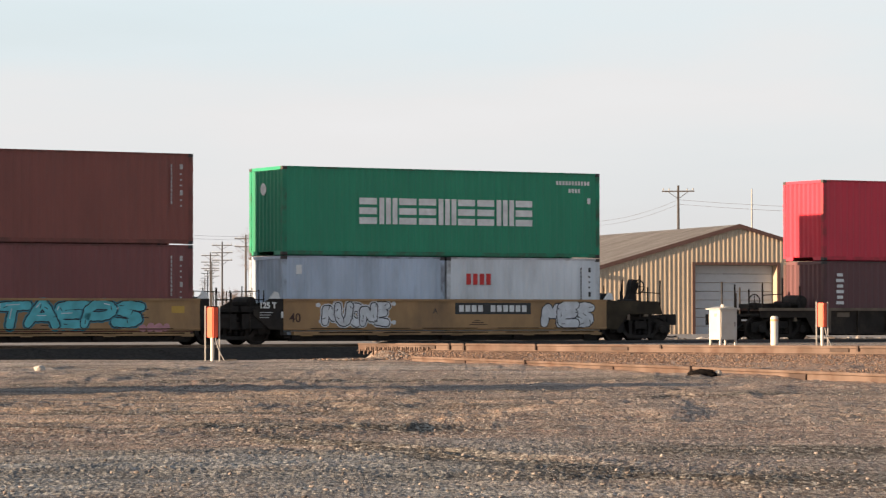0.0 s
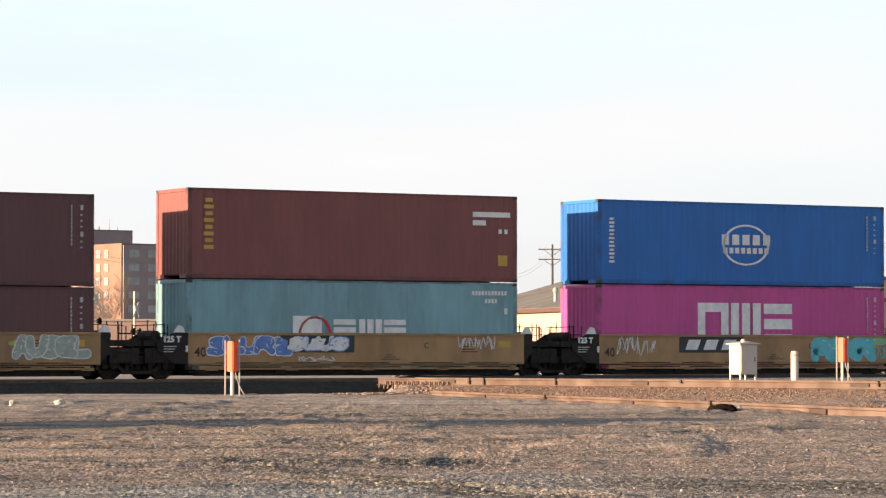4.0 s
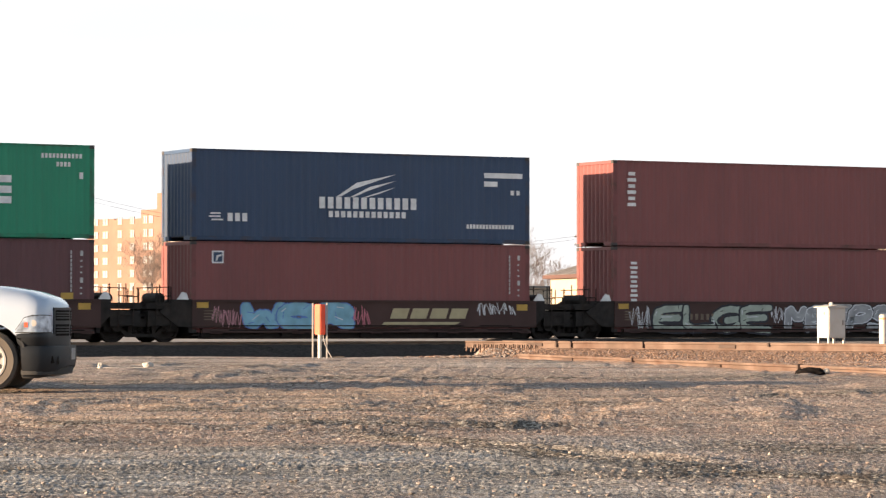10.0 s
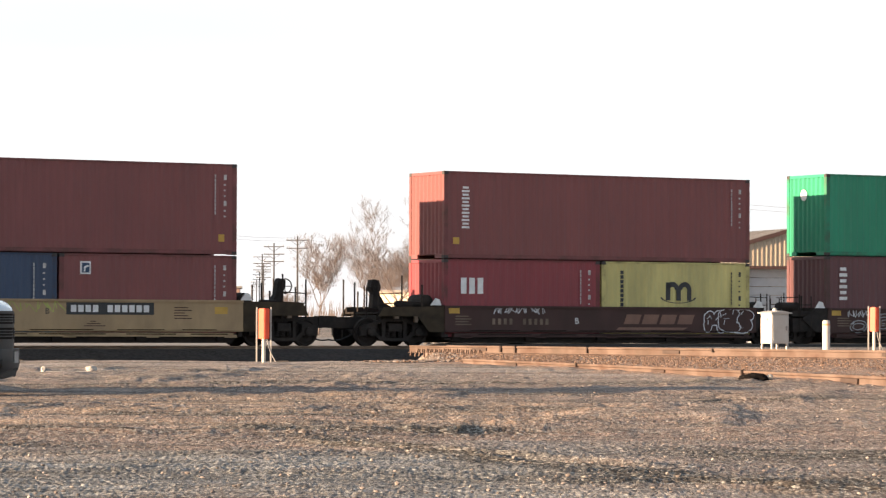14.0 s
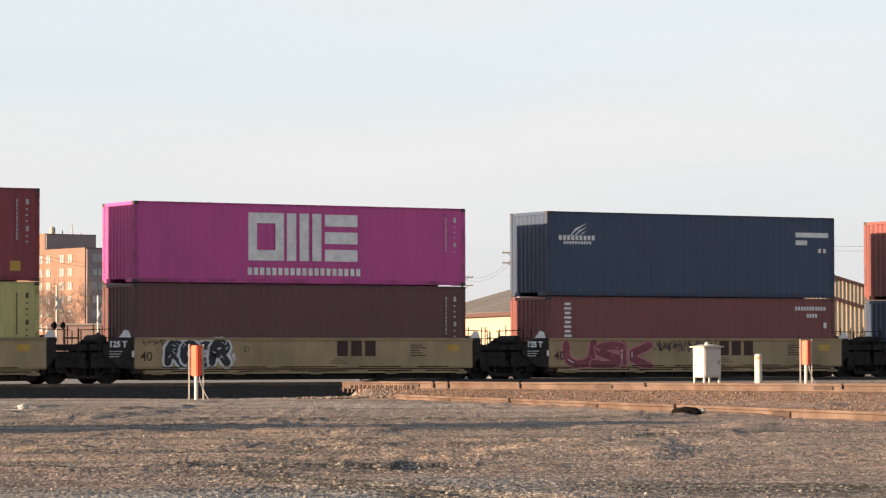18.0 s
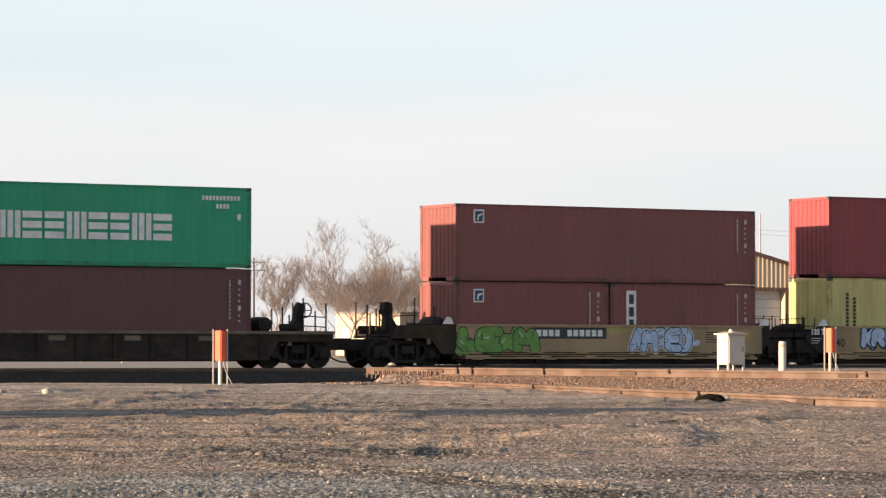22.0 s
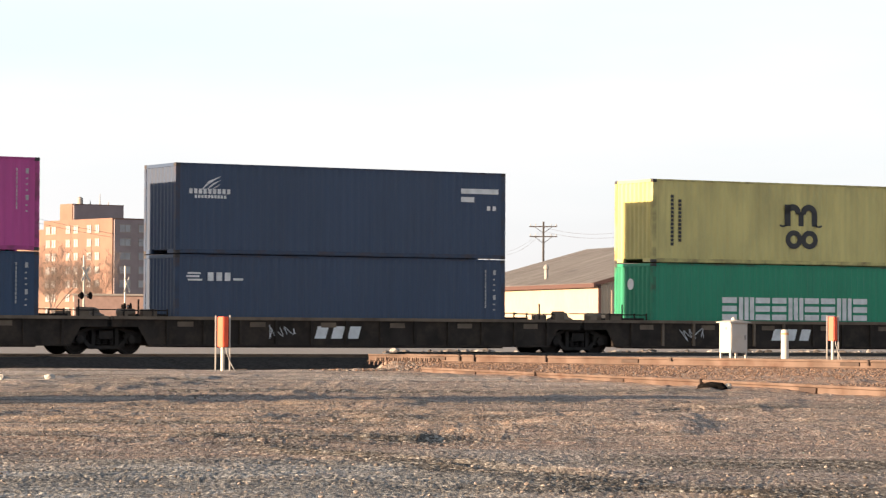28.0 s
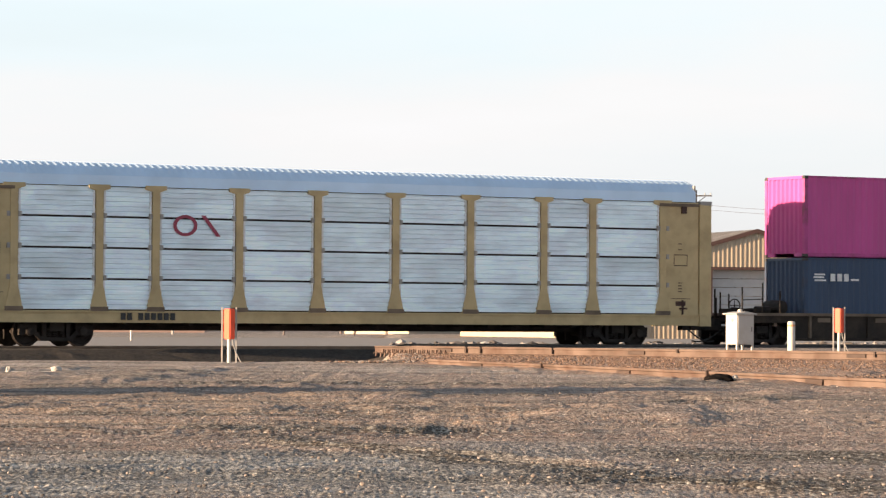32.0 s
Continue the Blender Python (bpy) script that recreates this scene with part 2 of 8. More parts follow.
def ground_material():
    """Gravel lot: pale stones over tan dirt, long damp dark streaks left by wheels, greyer gravel close to the lens."""
    m = bpy.data.materials.new("gravel_lot")
    m.use_nodes = True
    n, l = m.node_tree.nodes, m.node_tree.links
    b = n["Principled BSDF"]
    b.inputs["Roughness"].default_value, b.inputs["Specular IOR Level"].default_value = 0.95, 0.2
    geo = n.new("ShaderNodeNewGeometry")

    def noise_of(scale, stretch, detail=6, rough=0.6, w=0.0):
        mpn = n.new("ShaderNodeMapping")
        mpn.inputs["Scale"].default_value = stretch
        mpn.inputs["Location"].default_value = (w, w, 0)
        l.new(geo.outputs["Position"], mpn.inputs["Vector"])
        x = n.new("ShaderNodeTexNoise")
        x.inputs["Scale"].default_value, x.inputs["Detail"].default_value, x.inputs["Roughness"].default_value = scale, detail, rough
        l.new(mpn.outputs["Vector"], x.inputs["Vector"])
        return x.outputs["Fac"]

    def rng(v, a, c, lo=0.0, hi=1.0):
        r = n.new("ShaderNodeMapRange")
        for k, q in (("From Min", a), ("From Max", c), ("To Min", lo), ("To Max", hi)):
            r.inputs[k].default_value = q
        l.new(v, r.inputs["Value"])
        return r.outputs["Result"]

    def mix(fac, a, c):
        x = n.new("ShaderNodeMix")
        x.data_type = "RGBA"
        l.new(fac, x.inputs["Factor"])
        for s, q in (("A", a), ("B", c)):
            if isinstance(q, tuple):
                x.inputs[s].default_value = (*q, 1)
            else:
                l.new(q, x.inputs[s])
        return x.outputs["Result"]

    def mult(a, c):
        x = n.new("ShaderNodeMath")
        x.operation = "MULTIPLY"
        l.new(a, x.inputs[0])
        l.new(c, x.inputs[1])
        return x.outputs["Value"]

    sep = n.new("ShaderNodeSeparateXYZ")
    l.new(geo.outputs["Position"], sep.inputs["Vector"])
    X, Yp = sep.outputs["X"], sep.outputs["Y"]

    def op(kind, a, c):
        x = n.new("ShaderNodeMath")
        x.operation = kind
        for i, q in enumerate((a, c)):
            if isinstance(q, (int, float)):
                x.inputs[i].default_value = q
            else:
                l.new(q, x.inputs[i])
        return x.outputs["Value"]

    wob = op("MULTIPLY", op("SUBTRACT", noise_of(1.0, (0.9, 0.35, 1), 6, 0.65, w=5), 0.5), 3.4)
    frag = rng(noise_of(1.6, (0.5, 1.4, 1), 6, 0.65, w=11), 0.30, 0.47)

    def rut(y0, slope, width, x0, x1, wobble=1.0):
        """Mask of a wheel track that runs along y = y0 + slope * x between x0 and x1."""
        off = op("SUBTRACT", op("SUBTRACT", Yp, y0), op("MULTIPLY", X, slope))
        off = op("ABSOLUTE", op("ADD", off, op("MULTIPLY", wob, wobble)), 0)
        across = rng(off, width * 0.35, width, 1.0, 0.0)
        ends = mult(rng(X, x0 - 0.8, x0 + 0.6), rng(X, x1 - 0.6, x1 + 0.8, 1.0, 0.0))
        return mult(mult(across, ends), frag)

    soil = mix(rng(noise_of(0.30, (0.5, 1.4, 1)), 0.36, 0.62), (0.274, 0.185, 0.148), (0.351, 0.273, 0.233))
    soil = mix(rng(noise_of(2.2, (0.7, 2.0, 1), 7, 0.7), 0.40, 0.62), soil, (0.159, 0.117, 0.096))
    warm = mult(rng(Yp, 26, 31), rng(Yp, 40, 46, 1.0, 0.0))
    soil = mix(mult(mult(warm, rng(X, -1.0, 2.0, 0.75, 0.25)), rng(noise_of(0.6, (0.4, 1.8, 1), w=2), 0.42, 0.6)), soil, (0.434, 0.302, 0.201))
    grey = mix(rng(noise_of(2.4, (0.8, 1.3, 1), 7, 0.7), 0.38, 0.62), (0.150, 0.150, 0.149), (0.320, 0.320, 0.315))
    patch = op("ADD", Yp, op("MULTIPLY", op("SUBTRACT", noise_of(0.45, (0.7, 1, 1), w=7), 0.5), 14.0))
    near = mult(rng(patch, 22.0, 25.5, 1.0, 0.0), rng(X, 0.2, 1.6, 1.0, 0.35))
    soil = mix(mult(near, rng(patch, 16.5, 19.0, 0.35, 1.0)), soil, grey)
    pale = mult(rng(Yp, 50, 62), rng(noise_of(0.5, (0.3, 1.2, 1), w=9), 0.40, 0.6))
    soil = mix(op("MULTIPLY", pale, 0.7), soil, (0.388, 0.357, 0.330))
    tracks = rut(50.5, 0.30, 0.9, -8.0, 4.0)
    for q in (rut(28.6, 0.04, 0.8, -6.0, 0.4), rut(33.5, 0.10, 0.8, -5.0, -0.5), rut(22.9, -2.25, 1.5, -1.8, 1.9, 0.6), rut(20.4, -0.4, 1.7, 0.3, 3.4),
              rut(24.0, -0.25, 1.2, 1.2, 3.8), rut(38.0, 0.62, 0.55, -1.0, 5.0)):
        tracks = op("MAXIMUM", tracks, q)
    damp = op("MAXIMUM", rng(noise_of(0.40, (0.20, 1.3, 1), 7, 0.65, w=3), 0.47, 0.62, 0.0, 0.85), rng(noise_of(1.1, (0.35, 1.1, 1), 7, 0.7, w=14), 0.52, 0.66, 0.0, 0.75))
    soil = mix(op("MULTIPLY", op("MAXIMUM", tracks, damp), 0.93), soil, (0.055, 0.045, 0.035))
    off = op("ADD", op("MULTIPLY", op("ADD", X, 0.5), 0.946), op("MULTIPLY", op("SUBTRACT", Yp, 71.0), 0.324))
    rust = mult(rng(op("ADD", off, op("MULTIPLY", wob, 0.3)), -1.3, -0.1), rng(op("ADD", X, op("MULTIPLY", Yp, 0.024)), -0.6, 0.6))
    rust = mult(rust, rng(noise_of(1.3, (0.6, 0.6, 1), 6, 0.65, w=21), 0.30, 0.60, 0.35, 0.9))
    soil = mix(mult(rust, rng(Yp, 97.0, 99.0, 1.0, 0.0)), soil, (0.330, 0.195, 0.130))
    vor = n.new("ShaderNodeTexVoronoi")
    vor.inputs["Scale"].default_value = 27.0
    l.new(geo.outputs["Position"], vor.inputs["Vector"])
    peb = n.new("ShaderNodeSeparateColor")
    l.new(vor.outputs["Color"], peb.inputs["Color"])
    soil = mix(rng(peb.outputs["Red"], 0.55, 0.95, 0.0, 0.62), soil, (0.470, 0.448, 0.396))
    soil = mix(rng(peb.outputs["Green"], 0.64, 0.95, 0.0, 0.6), soil, (0.061, 0.061, 0.058))
    # the grain of single stones, which stand up and so show taller than flat marks would
    for scale, lo, hi in ((75.0, 0.60, 1.50), (26.0, 0.72, 1.32)):
        g = rng(noise_of(scale, (1, 0.12, 1), 2, 0.6, w=scale), 0.32, 0.68, lo, hi)
        hs = n.new("ShaderNodeHueSaturation")
        l.new(g, hs.inputs["Value"])
        l.new(soil, hs.inputs["Color"])
        soil = hs.outputs["Color"]
    l.new(soil, b.inputs["Base Color"])
    last = None
    for src, dist in ((noise_of(12.0, (0.8, 1.2, 1), 5, 0.65, w=1), 0.018), (noise_of(38.0, (1, 1, 1), 4, 0.65), 0.014), (vor.outputs["Distance"], -0.012)):
        bp = n.new("ShaderNodeBump")
        bp.invert = dist < 0
        bp.inputs["Strength"].default_value, bp.inputs["Distance"].default_value = 0.8, abs(dist)
        l.new(src, bp.inputs["Height"])
        if last:
            l.new(last, bp.inputs["Normal"])
        last = bp.outputs["Normal"]
    l.new(last, b.inputs["Normal"])
    return m


GRAVEL = ground_material()


# ---- mesh helpers ----
def box(bm, x0, x1, y0, y1, z0, z1):
    vs = [bm.verts.new((x, y, z)) for z in (z0, z1) for y in (y0, y1) for x in (x0, x1)]
    for f in ((0, 2, 3, 1), (4, 5, 7, 6), (0, 1, 5, 4), (2, 6, 7, 3), (0, 4, 6, 2), (1, 3, 7, 5)):
        bm.faces.new([vs[i] for i in f])
    return vs


def tube(bm, a, b, r0, r1=None, n=8, caps=True):
    """A round bar from a to b."""
    r1 = r0 if r1 is None else r1
    a, b = Vector(a), Vector(b)
    q = (b - a).to_track_quat("Z", "Y")
    rings = []
    for p, r in ((a, r0), (b, r1)):
        rings.append([bm.verts.new(p + q @ Vector((r * math.cos(2 * math.pi * k / n), r * math.sin(2 * math.pi * k / n), 0))) for k in range(n)])
    for k in range(n):
        bm.faces.new((rings[0][k], rings[0][(k + 1) % n], rings[1][(k + 1) % n], rings[1][k]))
    if caps:
        bm.faces.new(list(reversed(rings[0])))
        bm.faces.new(rings[1])


def lathe(bm, profile, axis="Y", n=24, centre=(0, 0, 0)):
    """Turns a profile of (radius, offset along the axis) round the axis."""
    c = Vector(centre)
    rings = []
    for r, d in profile:
        ring = []
        for k in range(n):
            a = 2 * math.pi * k / n
            p = {"Y": (r * math.cos(a), d, r * math.sin(a)), "Z": (r * math.cos(a), r * math.sin(a), d), "X": (d, r * math.cos(a), r * math.sin(a))}[axis]
            ring.append(bm.verts.new(c + Vector(p)))
        rings.append(ring)
    for i in range(len(rings) - 1):
        for k in range(n):
            bm.faces.new((rings[i][k], rings[i][(k + 1) % n], rings[i + 1][(k + 1) % n], rings[i + 1][k]))
    bm.faces.new(rings[0])
    bm.faces.new(list(reversed(rings[-1])))


def extrude_profile(bm, pts, y0, y1):
    """A flat outline of (x, z) points given thickness from y0 to y1."""
    a = [bm.verts.new((x, y0, z)) for x, z in pts]
    b = [bm.verts.new((x, y1, z)) for x, z in pts]
    bm.faces.new(a)
    bm.faces.new(list(reversed(b)))
    for i in range(len(pts)):
        j = (i + 1) % len(pts)
        bm.faces.new((a[j], a[i], b[i], b[j]))


def bent_tube(bm, pts, r, n=6):
    """A round hose or cable through the points, in one piece."""
    rings = []
    for i, p in enumerate(pts):
        q = (pts[min(i + 1, len(pts) - 1)] - pts[max(i - 1, 0)]).to_track_quat("Z", "Y")
        rings.append([bm.verts.new(p + q @ Vector((r * math.cos(2 * math.pi * k / n), r * math.sin(2 * math.pi * k / n), 0))) for k in range(n)])
    for a, b in zip(rings, rings[1:]):
        for k in range(n):
            bm.faces.new((a[k], a[(k + 1) % n], b[(k + 1) % n], b[k]))


def mesh_of(bm, name, smooth=False):
    bmesh.ops.recalc_face_normals(bm, faces=bm.faces)
    me = bpy.data.meshes.new(name)
    bm.to_mesh(me)
    bm.free()
    if smooth:
        for p in me.polygons:
            p.use_smooth = True
        me.set_sharp_from_angle(angle=radians(34))
    return me


def link_part(name, me, material, parent, label=""):
    ob = new(name, me)
    if parent is not None:
        ob.parent = parent
    if not me.materials:
        me.materials.append(None)
    ob.material_slots[0].link = "OBJECT"
    ob.material_slots[0].material = material
    if label:
        ob["label"] = label
    return ob


def part(name, bm, material, parent, label="", smooth=False):
    return link_part(name, mesh_of(bm, name, smooth), material, parent, label)


def parts(name, bm, material, parent, label=""):
    """Links each separate piece of a bmesh as a part of its own."""
    bm.verts.ensure_lookup_table()
    seen, out = set(), []
    for v in bm.verts:
        if v in seen:
            continue
        todo, isle = [v], []
        seen.add(v)
        while todo:
            q = todo.pop()
            isle.append(q)
            for e in q.link_edges:
                o = e.other_vert(q)
                if o not in seen:
                    seen.add(o)
                    todo.append(o)
        one = bmesh.new()
        back = {q: one.verts.new(q.co) for q in isle}
        for f in {f for q in isle for f in q.link_faces}:
            one.faces.new([back[q] for q in f.verts])
        out.append(part(name, one, material, parent, label))
    bm.free()
    return out


def empty(name, m=None, **tags):
    ob = new(name)
    if m is not None:
        ob.matrix_basis = m
    return tagged(ob, **tags)


TEXTS = {}


def text_mesh(body, size, bold=0.0, shear=0.0, depth=0.004):
    key = (body, size, bold, shear)
    if key not in TEXTS:
        cu = bpy.data.curves.new("letters", "FONT")
        cu.body, cu.size, cu.offset, cu.shear, cu.extrude = body, size, bold, shear, depth
        cu.resolution_u = 3
        ob = bpy.data.objects.new("letters", cu)
        scene.collection.objects.link(ob)
        bpy.context.view_layer.update()
        me = bpy.data.meshes.new_from_object(ob.evaluated_get(bpy.context.evaluated_depsgraph_get()))
        bpy.data.objects.remove(ob)
        TEXTS[key] = me
    return TEXTS[key]


def letters(body, x, z, y, size, material, parent, bold=0.012, shear=0.0):
    """Standing letters on a side that faces the lens; x, z their lower left corner."""
    ob = link_part("lettering", text_mesh(body, size, bold, shear), material, parent)
    ob.matrix_basis = pose(x, y, z, 90, 0, 0)
    return ob

# ---- the lie of the land ----
PSI = 29.6594                                  # heading of the main line, degrees
U = Vector((math.cos(radians(PSI)), math.sin(radians(PSI)), 0))
V = Vector((-U.y, U.x, 0))
LINE = Vector((-10.916, 99.580, 0)) + V * 1.219          # a point on the centre of the main line
RAIL = 0.26                                    # height of the rail heads


def line_off(x, y):
    """Distance from the centre of the main line, positive towards the lens."""
    return -((x - LINE.x) * V.x + (y - LINE.y) * V.y)


def smooth01(v, a, b):
    q = min(1.0, max(0.0, (v - a) / (b - a)))
    return q * q * (3 - 2 * q)


# two rusty side tracks that come in from the right
SIDE_A = (Vector((-2.3, 96.5, 0.34)), Vector((19.0, 72.5, 0.34)))
SIDE_B = (Vector((-0.5, 71.0, 0.225)), Vector((10.3, 39.5, 0.16)))


def behind_side(x, y):
    """Distance behind the upper side track, negative in front of it."""
    d = (SIDE_A[1] - SIDE_A[0]).normalized()
    return (x - SIDE_A[0].x) * -d.y + (y - SIDE_A[0].y) * d.x


def ground_height(x, y):
    lot = 0.04 + 0.06 * smooth01(y, 45, 74)
    right = lot + (0.11 - lot) * smooth01(y, 56, 74) + 0.14 * smooth01(behind_side(x, y), 0.25, 1.6)
    hollow = lot - 0.75 * smooth01(y, 74.5, 80)
    side = smooth01(x + 0.022 * y, -0.7, 0.7)
    h = hollow + (right - hollow) * side
    d = abs(line_off(x, y))
    bed = RAIL - 0.17 - max(0.0, d - 1.9) * 0.42
    if bed > h:
        h = bed
    if line_off(x, y) < -4:
        h = min(h, 0.16)
    return h


# wheel ruts: y = first + second * x, width, from x to x
RUTS = ((50.5, 0.30, 0.8, -8, 4), (28.6, 0.04, 0.6, -6, 0.4), (22.9, -2.25, 0.8, -1.8, 1.9), (38.0, 0.62, 0.5, -1, 5), (20.4, -0.4, 0.8, 0.3, 3.4))


LATTICE = np.random.RandomState(4).uniform(-1, 1, (256, 256))


def field(x, y):
    """Smooth random heights over the plane, about one bump a unit."""
    i, j = np.floor(x).astype(int), np.floor(y).astype(int)
    u, v = x - i, y - j
    u, v = u * u * (3 - 2 * u), v * v * (3 - 2 * v)
    a, b = LATTICE[i % 256, j % 256], LATTICE[(i + 1) % 256, j % 256]
    c, d = LATTICE[i % 256, (j + 1) % 256], LATTICE[(i + 1) % 256, (j + 1) % 256]
    return (a + (b - a) * u) * (1 - v) + (c + (d - c) * u) * v


def ramp(v, a, b):
    q = np.clip((v - a) / (b - a), 0, 1)
    return q * q * (3 - 2 * q)


def build_ground():
    """One sheet to the horizon; its mesh is finest where the lot lies close."""
    fine = [11.5]
    while fine[-1] < 76:
        fine.append(fine[-1] + max(0.034, 0.0034 * fine[-1] if fine[-1] < 40 else 0.0065 * fine[-1]))
    ys = np.array([-400, -120, -40, -12, -4, 0, 4, 8] + fine + list(np.arange(76.3, 126, 0.4)) + [127, 130, 136, 145, 160, 190, 240, 320, 450, 700, 1200, 2200, 4200])
    us = np.arange(-0.205, 0.175, 0.00062)
    outer = np.array([0.6, 2.0, 5.0, 11, 25, 60, 150, 420, 1400, 4000])
    yc = np.clip(ys, 11.5, 100)[:, None]
    X = np.hstack([us[0] * yc - outer[::-1][None, :], us[None, :] * yc, us[-1] * yc + outer[None, :]])
    Y = np.repeat(ys[:, None], X.shape[1], 1)
    lev = 0.04 + 0.06 * ramp(Y, 45, 74)
    d = (SIDE_A[1] - SIDE_A[0]).normalized()
    right = lev + (0.11 - lev) * ramp(Y, 56, 74) + 0.14 * ramp((X - SIDE_A[0].x) * -d.y + (Y - SIDE_A[0].y) * d.x, 0.25, 1.6)
    hollow = lev - 0.75 * ramp(Y, 74.5, 80)
    Z = hollow + (right - hollow) * ramp(X + 0.022 * Y, -0.7, 0.7)
    away = -((X - LINE.x) * V.x + (Y - LINE.y) * V.y)
    Z = np.maximum(Z, RAIL - 0.17 - np.maximum(0.0, np.abs(away) - 1.9) * 0.42)
    Z = np.where(away < -4, np.minimum(Z, 0.16), Z)
    lot = ramp(Y, 6, 11) * (1 - 0.85 * ramp(Y, 74, 77))
    dz = 0.020 * field(X * 0.35, Y * 0.9) + 0.012 * field(X * 1.1 + 9, Y * 1.6)
    rough = 0.35 + 0.65 * ramp(field(X * 0.7 + 31, Y * 0.8 + 7), -0.35, 0.45)
    lumps = field(X * 5 + 3, Y * 5.5 + 8) + 0.6 * field(X * 11, Y * 11)
    dz += rough * (0.0045 * lumps + 0.0035 * np.abs(field(X * 9 + 5, Y * 8)) + 0.0026 * field(X * 24, Y * 22 + 4))
    grain = np.random.RandomState(8).normal(0, 1, X.shape)
    dz += (0.4 + 0.6 * rough) * 0.0031 * grain * ramp(Y, 11, 20)
    dz += 0.050 * ramp(field(X * 0.55 + 50, Y * 0.33 + 3) + 0.6 * field(X * 1.7, Y * 0.6) + 0.3 * field(X * 4.3, Y * 1.4), 0.0, 1.1) * ramp(Y, 24, 34) * (1 - ramp(Y, 62, 72))
    clods = np.abs(field(X * 2.3 + 17, Y * 1.5 + 2)) + 0.5 * np.abs(field(X * 5.1, Y * 3.1 + 40))
    dz += 0.024 * (0.45 - clods) * ramp(field(X * 0.4 + 12, Y * 0.25 + 61), -0.25, 0.35) * ramp(Y, 16, 26) * (1 - ramp(Y, 58, 70))
    for y0, k, w, x0, x1 in RUTS:
        off = np.abs(Y - y0 - k * X + 0.7 * field(X * 0.7, Y * 0.1 + y0) + 0.25 * field(X * 2.6, Y * 0.5 + y0))
        ends = ramp(X, x0 - 1, x0 + 0.5) * (1 - ramp(X, x1 - 0.5, x1 + 1))
        deep = 0.45 + 0.75 * field(X * 0.9 + y0, Y * 0.3)
        dz += ends * deep * (-0.035 * (1 - ramp(off, 0.1, w * 0.5)) + 0.028 * (1 - ramp(np.abs(off - w * 0.75), 0.0, w * 0.35)) * (1 + 0.5 * field(X * 4, Y * 4)))
    Z += lot * dz
    h, w = X.shape
    idx = np.arange(h * w).reshape(h, w)
    quads = np.stack([idx[:-1, :-1], idx[:-1, 1:], idx[1:, 1:], idx[1:, :-1]], -1).reshape(-1, 4)
    me = bpy.data.meshes.new("ground")
    me.from_pydata(np.stack([X, Y, Z], -1).reshape(-1, 3).tolist(), [], quads.tolist())
    me.materials.append(GRAVEL)
    for p in me.polygons:
        p.use_smooth = True
    return tagged(new("ground", me), "gravel and dirt lot with damp wheel ruts", "ground", kind="structure")


build_ground()


def build_ballast():
    """Crushed stone of the main line, down into the hollow beside it; its colour holds the train's shadow."""
    ss, ds = np.arange(-75, 130, 0.5), np.arange(-4.5, 26, 0.45)
    verts = []
    for a in ss:
        for d in ds:
            p = LINE + U * a - V * d
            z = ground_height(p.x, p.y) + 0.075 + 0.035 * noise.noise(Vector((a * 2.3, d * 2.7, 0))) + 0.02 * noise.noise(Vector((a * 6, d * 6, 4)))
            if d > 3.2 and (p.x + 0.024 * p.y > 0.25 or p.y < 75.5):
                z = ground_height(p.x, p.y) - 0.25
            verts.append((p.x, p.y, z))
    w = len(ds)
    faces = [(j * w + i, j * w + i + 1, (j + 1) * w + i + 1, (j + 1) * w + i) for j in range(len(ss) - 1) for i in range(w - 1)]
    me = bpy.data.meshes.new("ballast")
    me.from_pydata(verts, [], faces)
    me.materials.append(BALLAST_SHADED)
    tagged(new("ballast", me), "crushed stone ballast bed darkened for the train's shadow", "ballast", kind="structure")


build_ballast()


def rail_profile(bm, a, b, h=0.17, foot=0.075, head=0.037):
    """A flat-bottomed rail from a to b; a and b lie on its head."""
    a, b = Vector(a), Vector(b)
    d = (b - a).normalized()
    s = Vector((d.y, -d.x, 0)).normalized()
    out = [(-head, 0), (head, 0), (head, -0.042), (0.010, -0.055), (0.010, -h + 0.03), (foot, -h + 0.012), (foot, -h),
           (-foot, -h), (-foot, -h + 0.012), (-0.010, -h + 0.03), (-0.010, -0.055), (-head, -0.042)]
    ends = [[bm.verts.new(p + s * x + Vector((0, 0, z))) for x, z in out] for p in (a, b)]
    for i in range(len(out)):
        j = (i + 1) % len(out)
        bm.faces.new((ends[0][i], ends[0][j], ends[1][j], ends[1][i]))
    bm.faces.new(ends[0])
    bm.faces.new(list(reversed(ends[1])))


def build_main_line():
    th = tagged(new("main_track"), "straight main railway track with steel rails", "railway track", kind="structure")
    a, b = LINE - U * 420 + Vector((0, 0, RAIL)), LINE + U * 420 + Vector((0, 0, RAIL))
    for side in (-0.7525, 0.7525):
        bm = bmesh.new()
        rail_profile(bm, a + V * side, b + V * side)
        part("rail", bm, RAIL_STEEL, th)
    bm = bmesh.new()
    box(bm, -0.11, 0.11, -1.3, 1.3, -0.345, -0.172)
    me = mesh_of(bm, "tie")
    for k in range(-60, 120):
        p = LINE + U * (k * 0.5)
        t = link_part("tie", me, TIE, th)
        t.matrix_basis = pose(p.x, p.y, RAIL, 0, 0, PSI + random.uniform(-0.8, 0.8))


build_main_line()


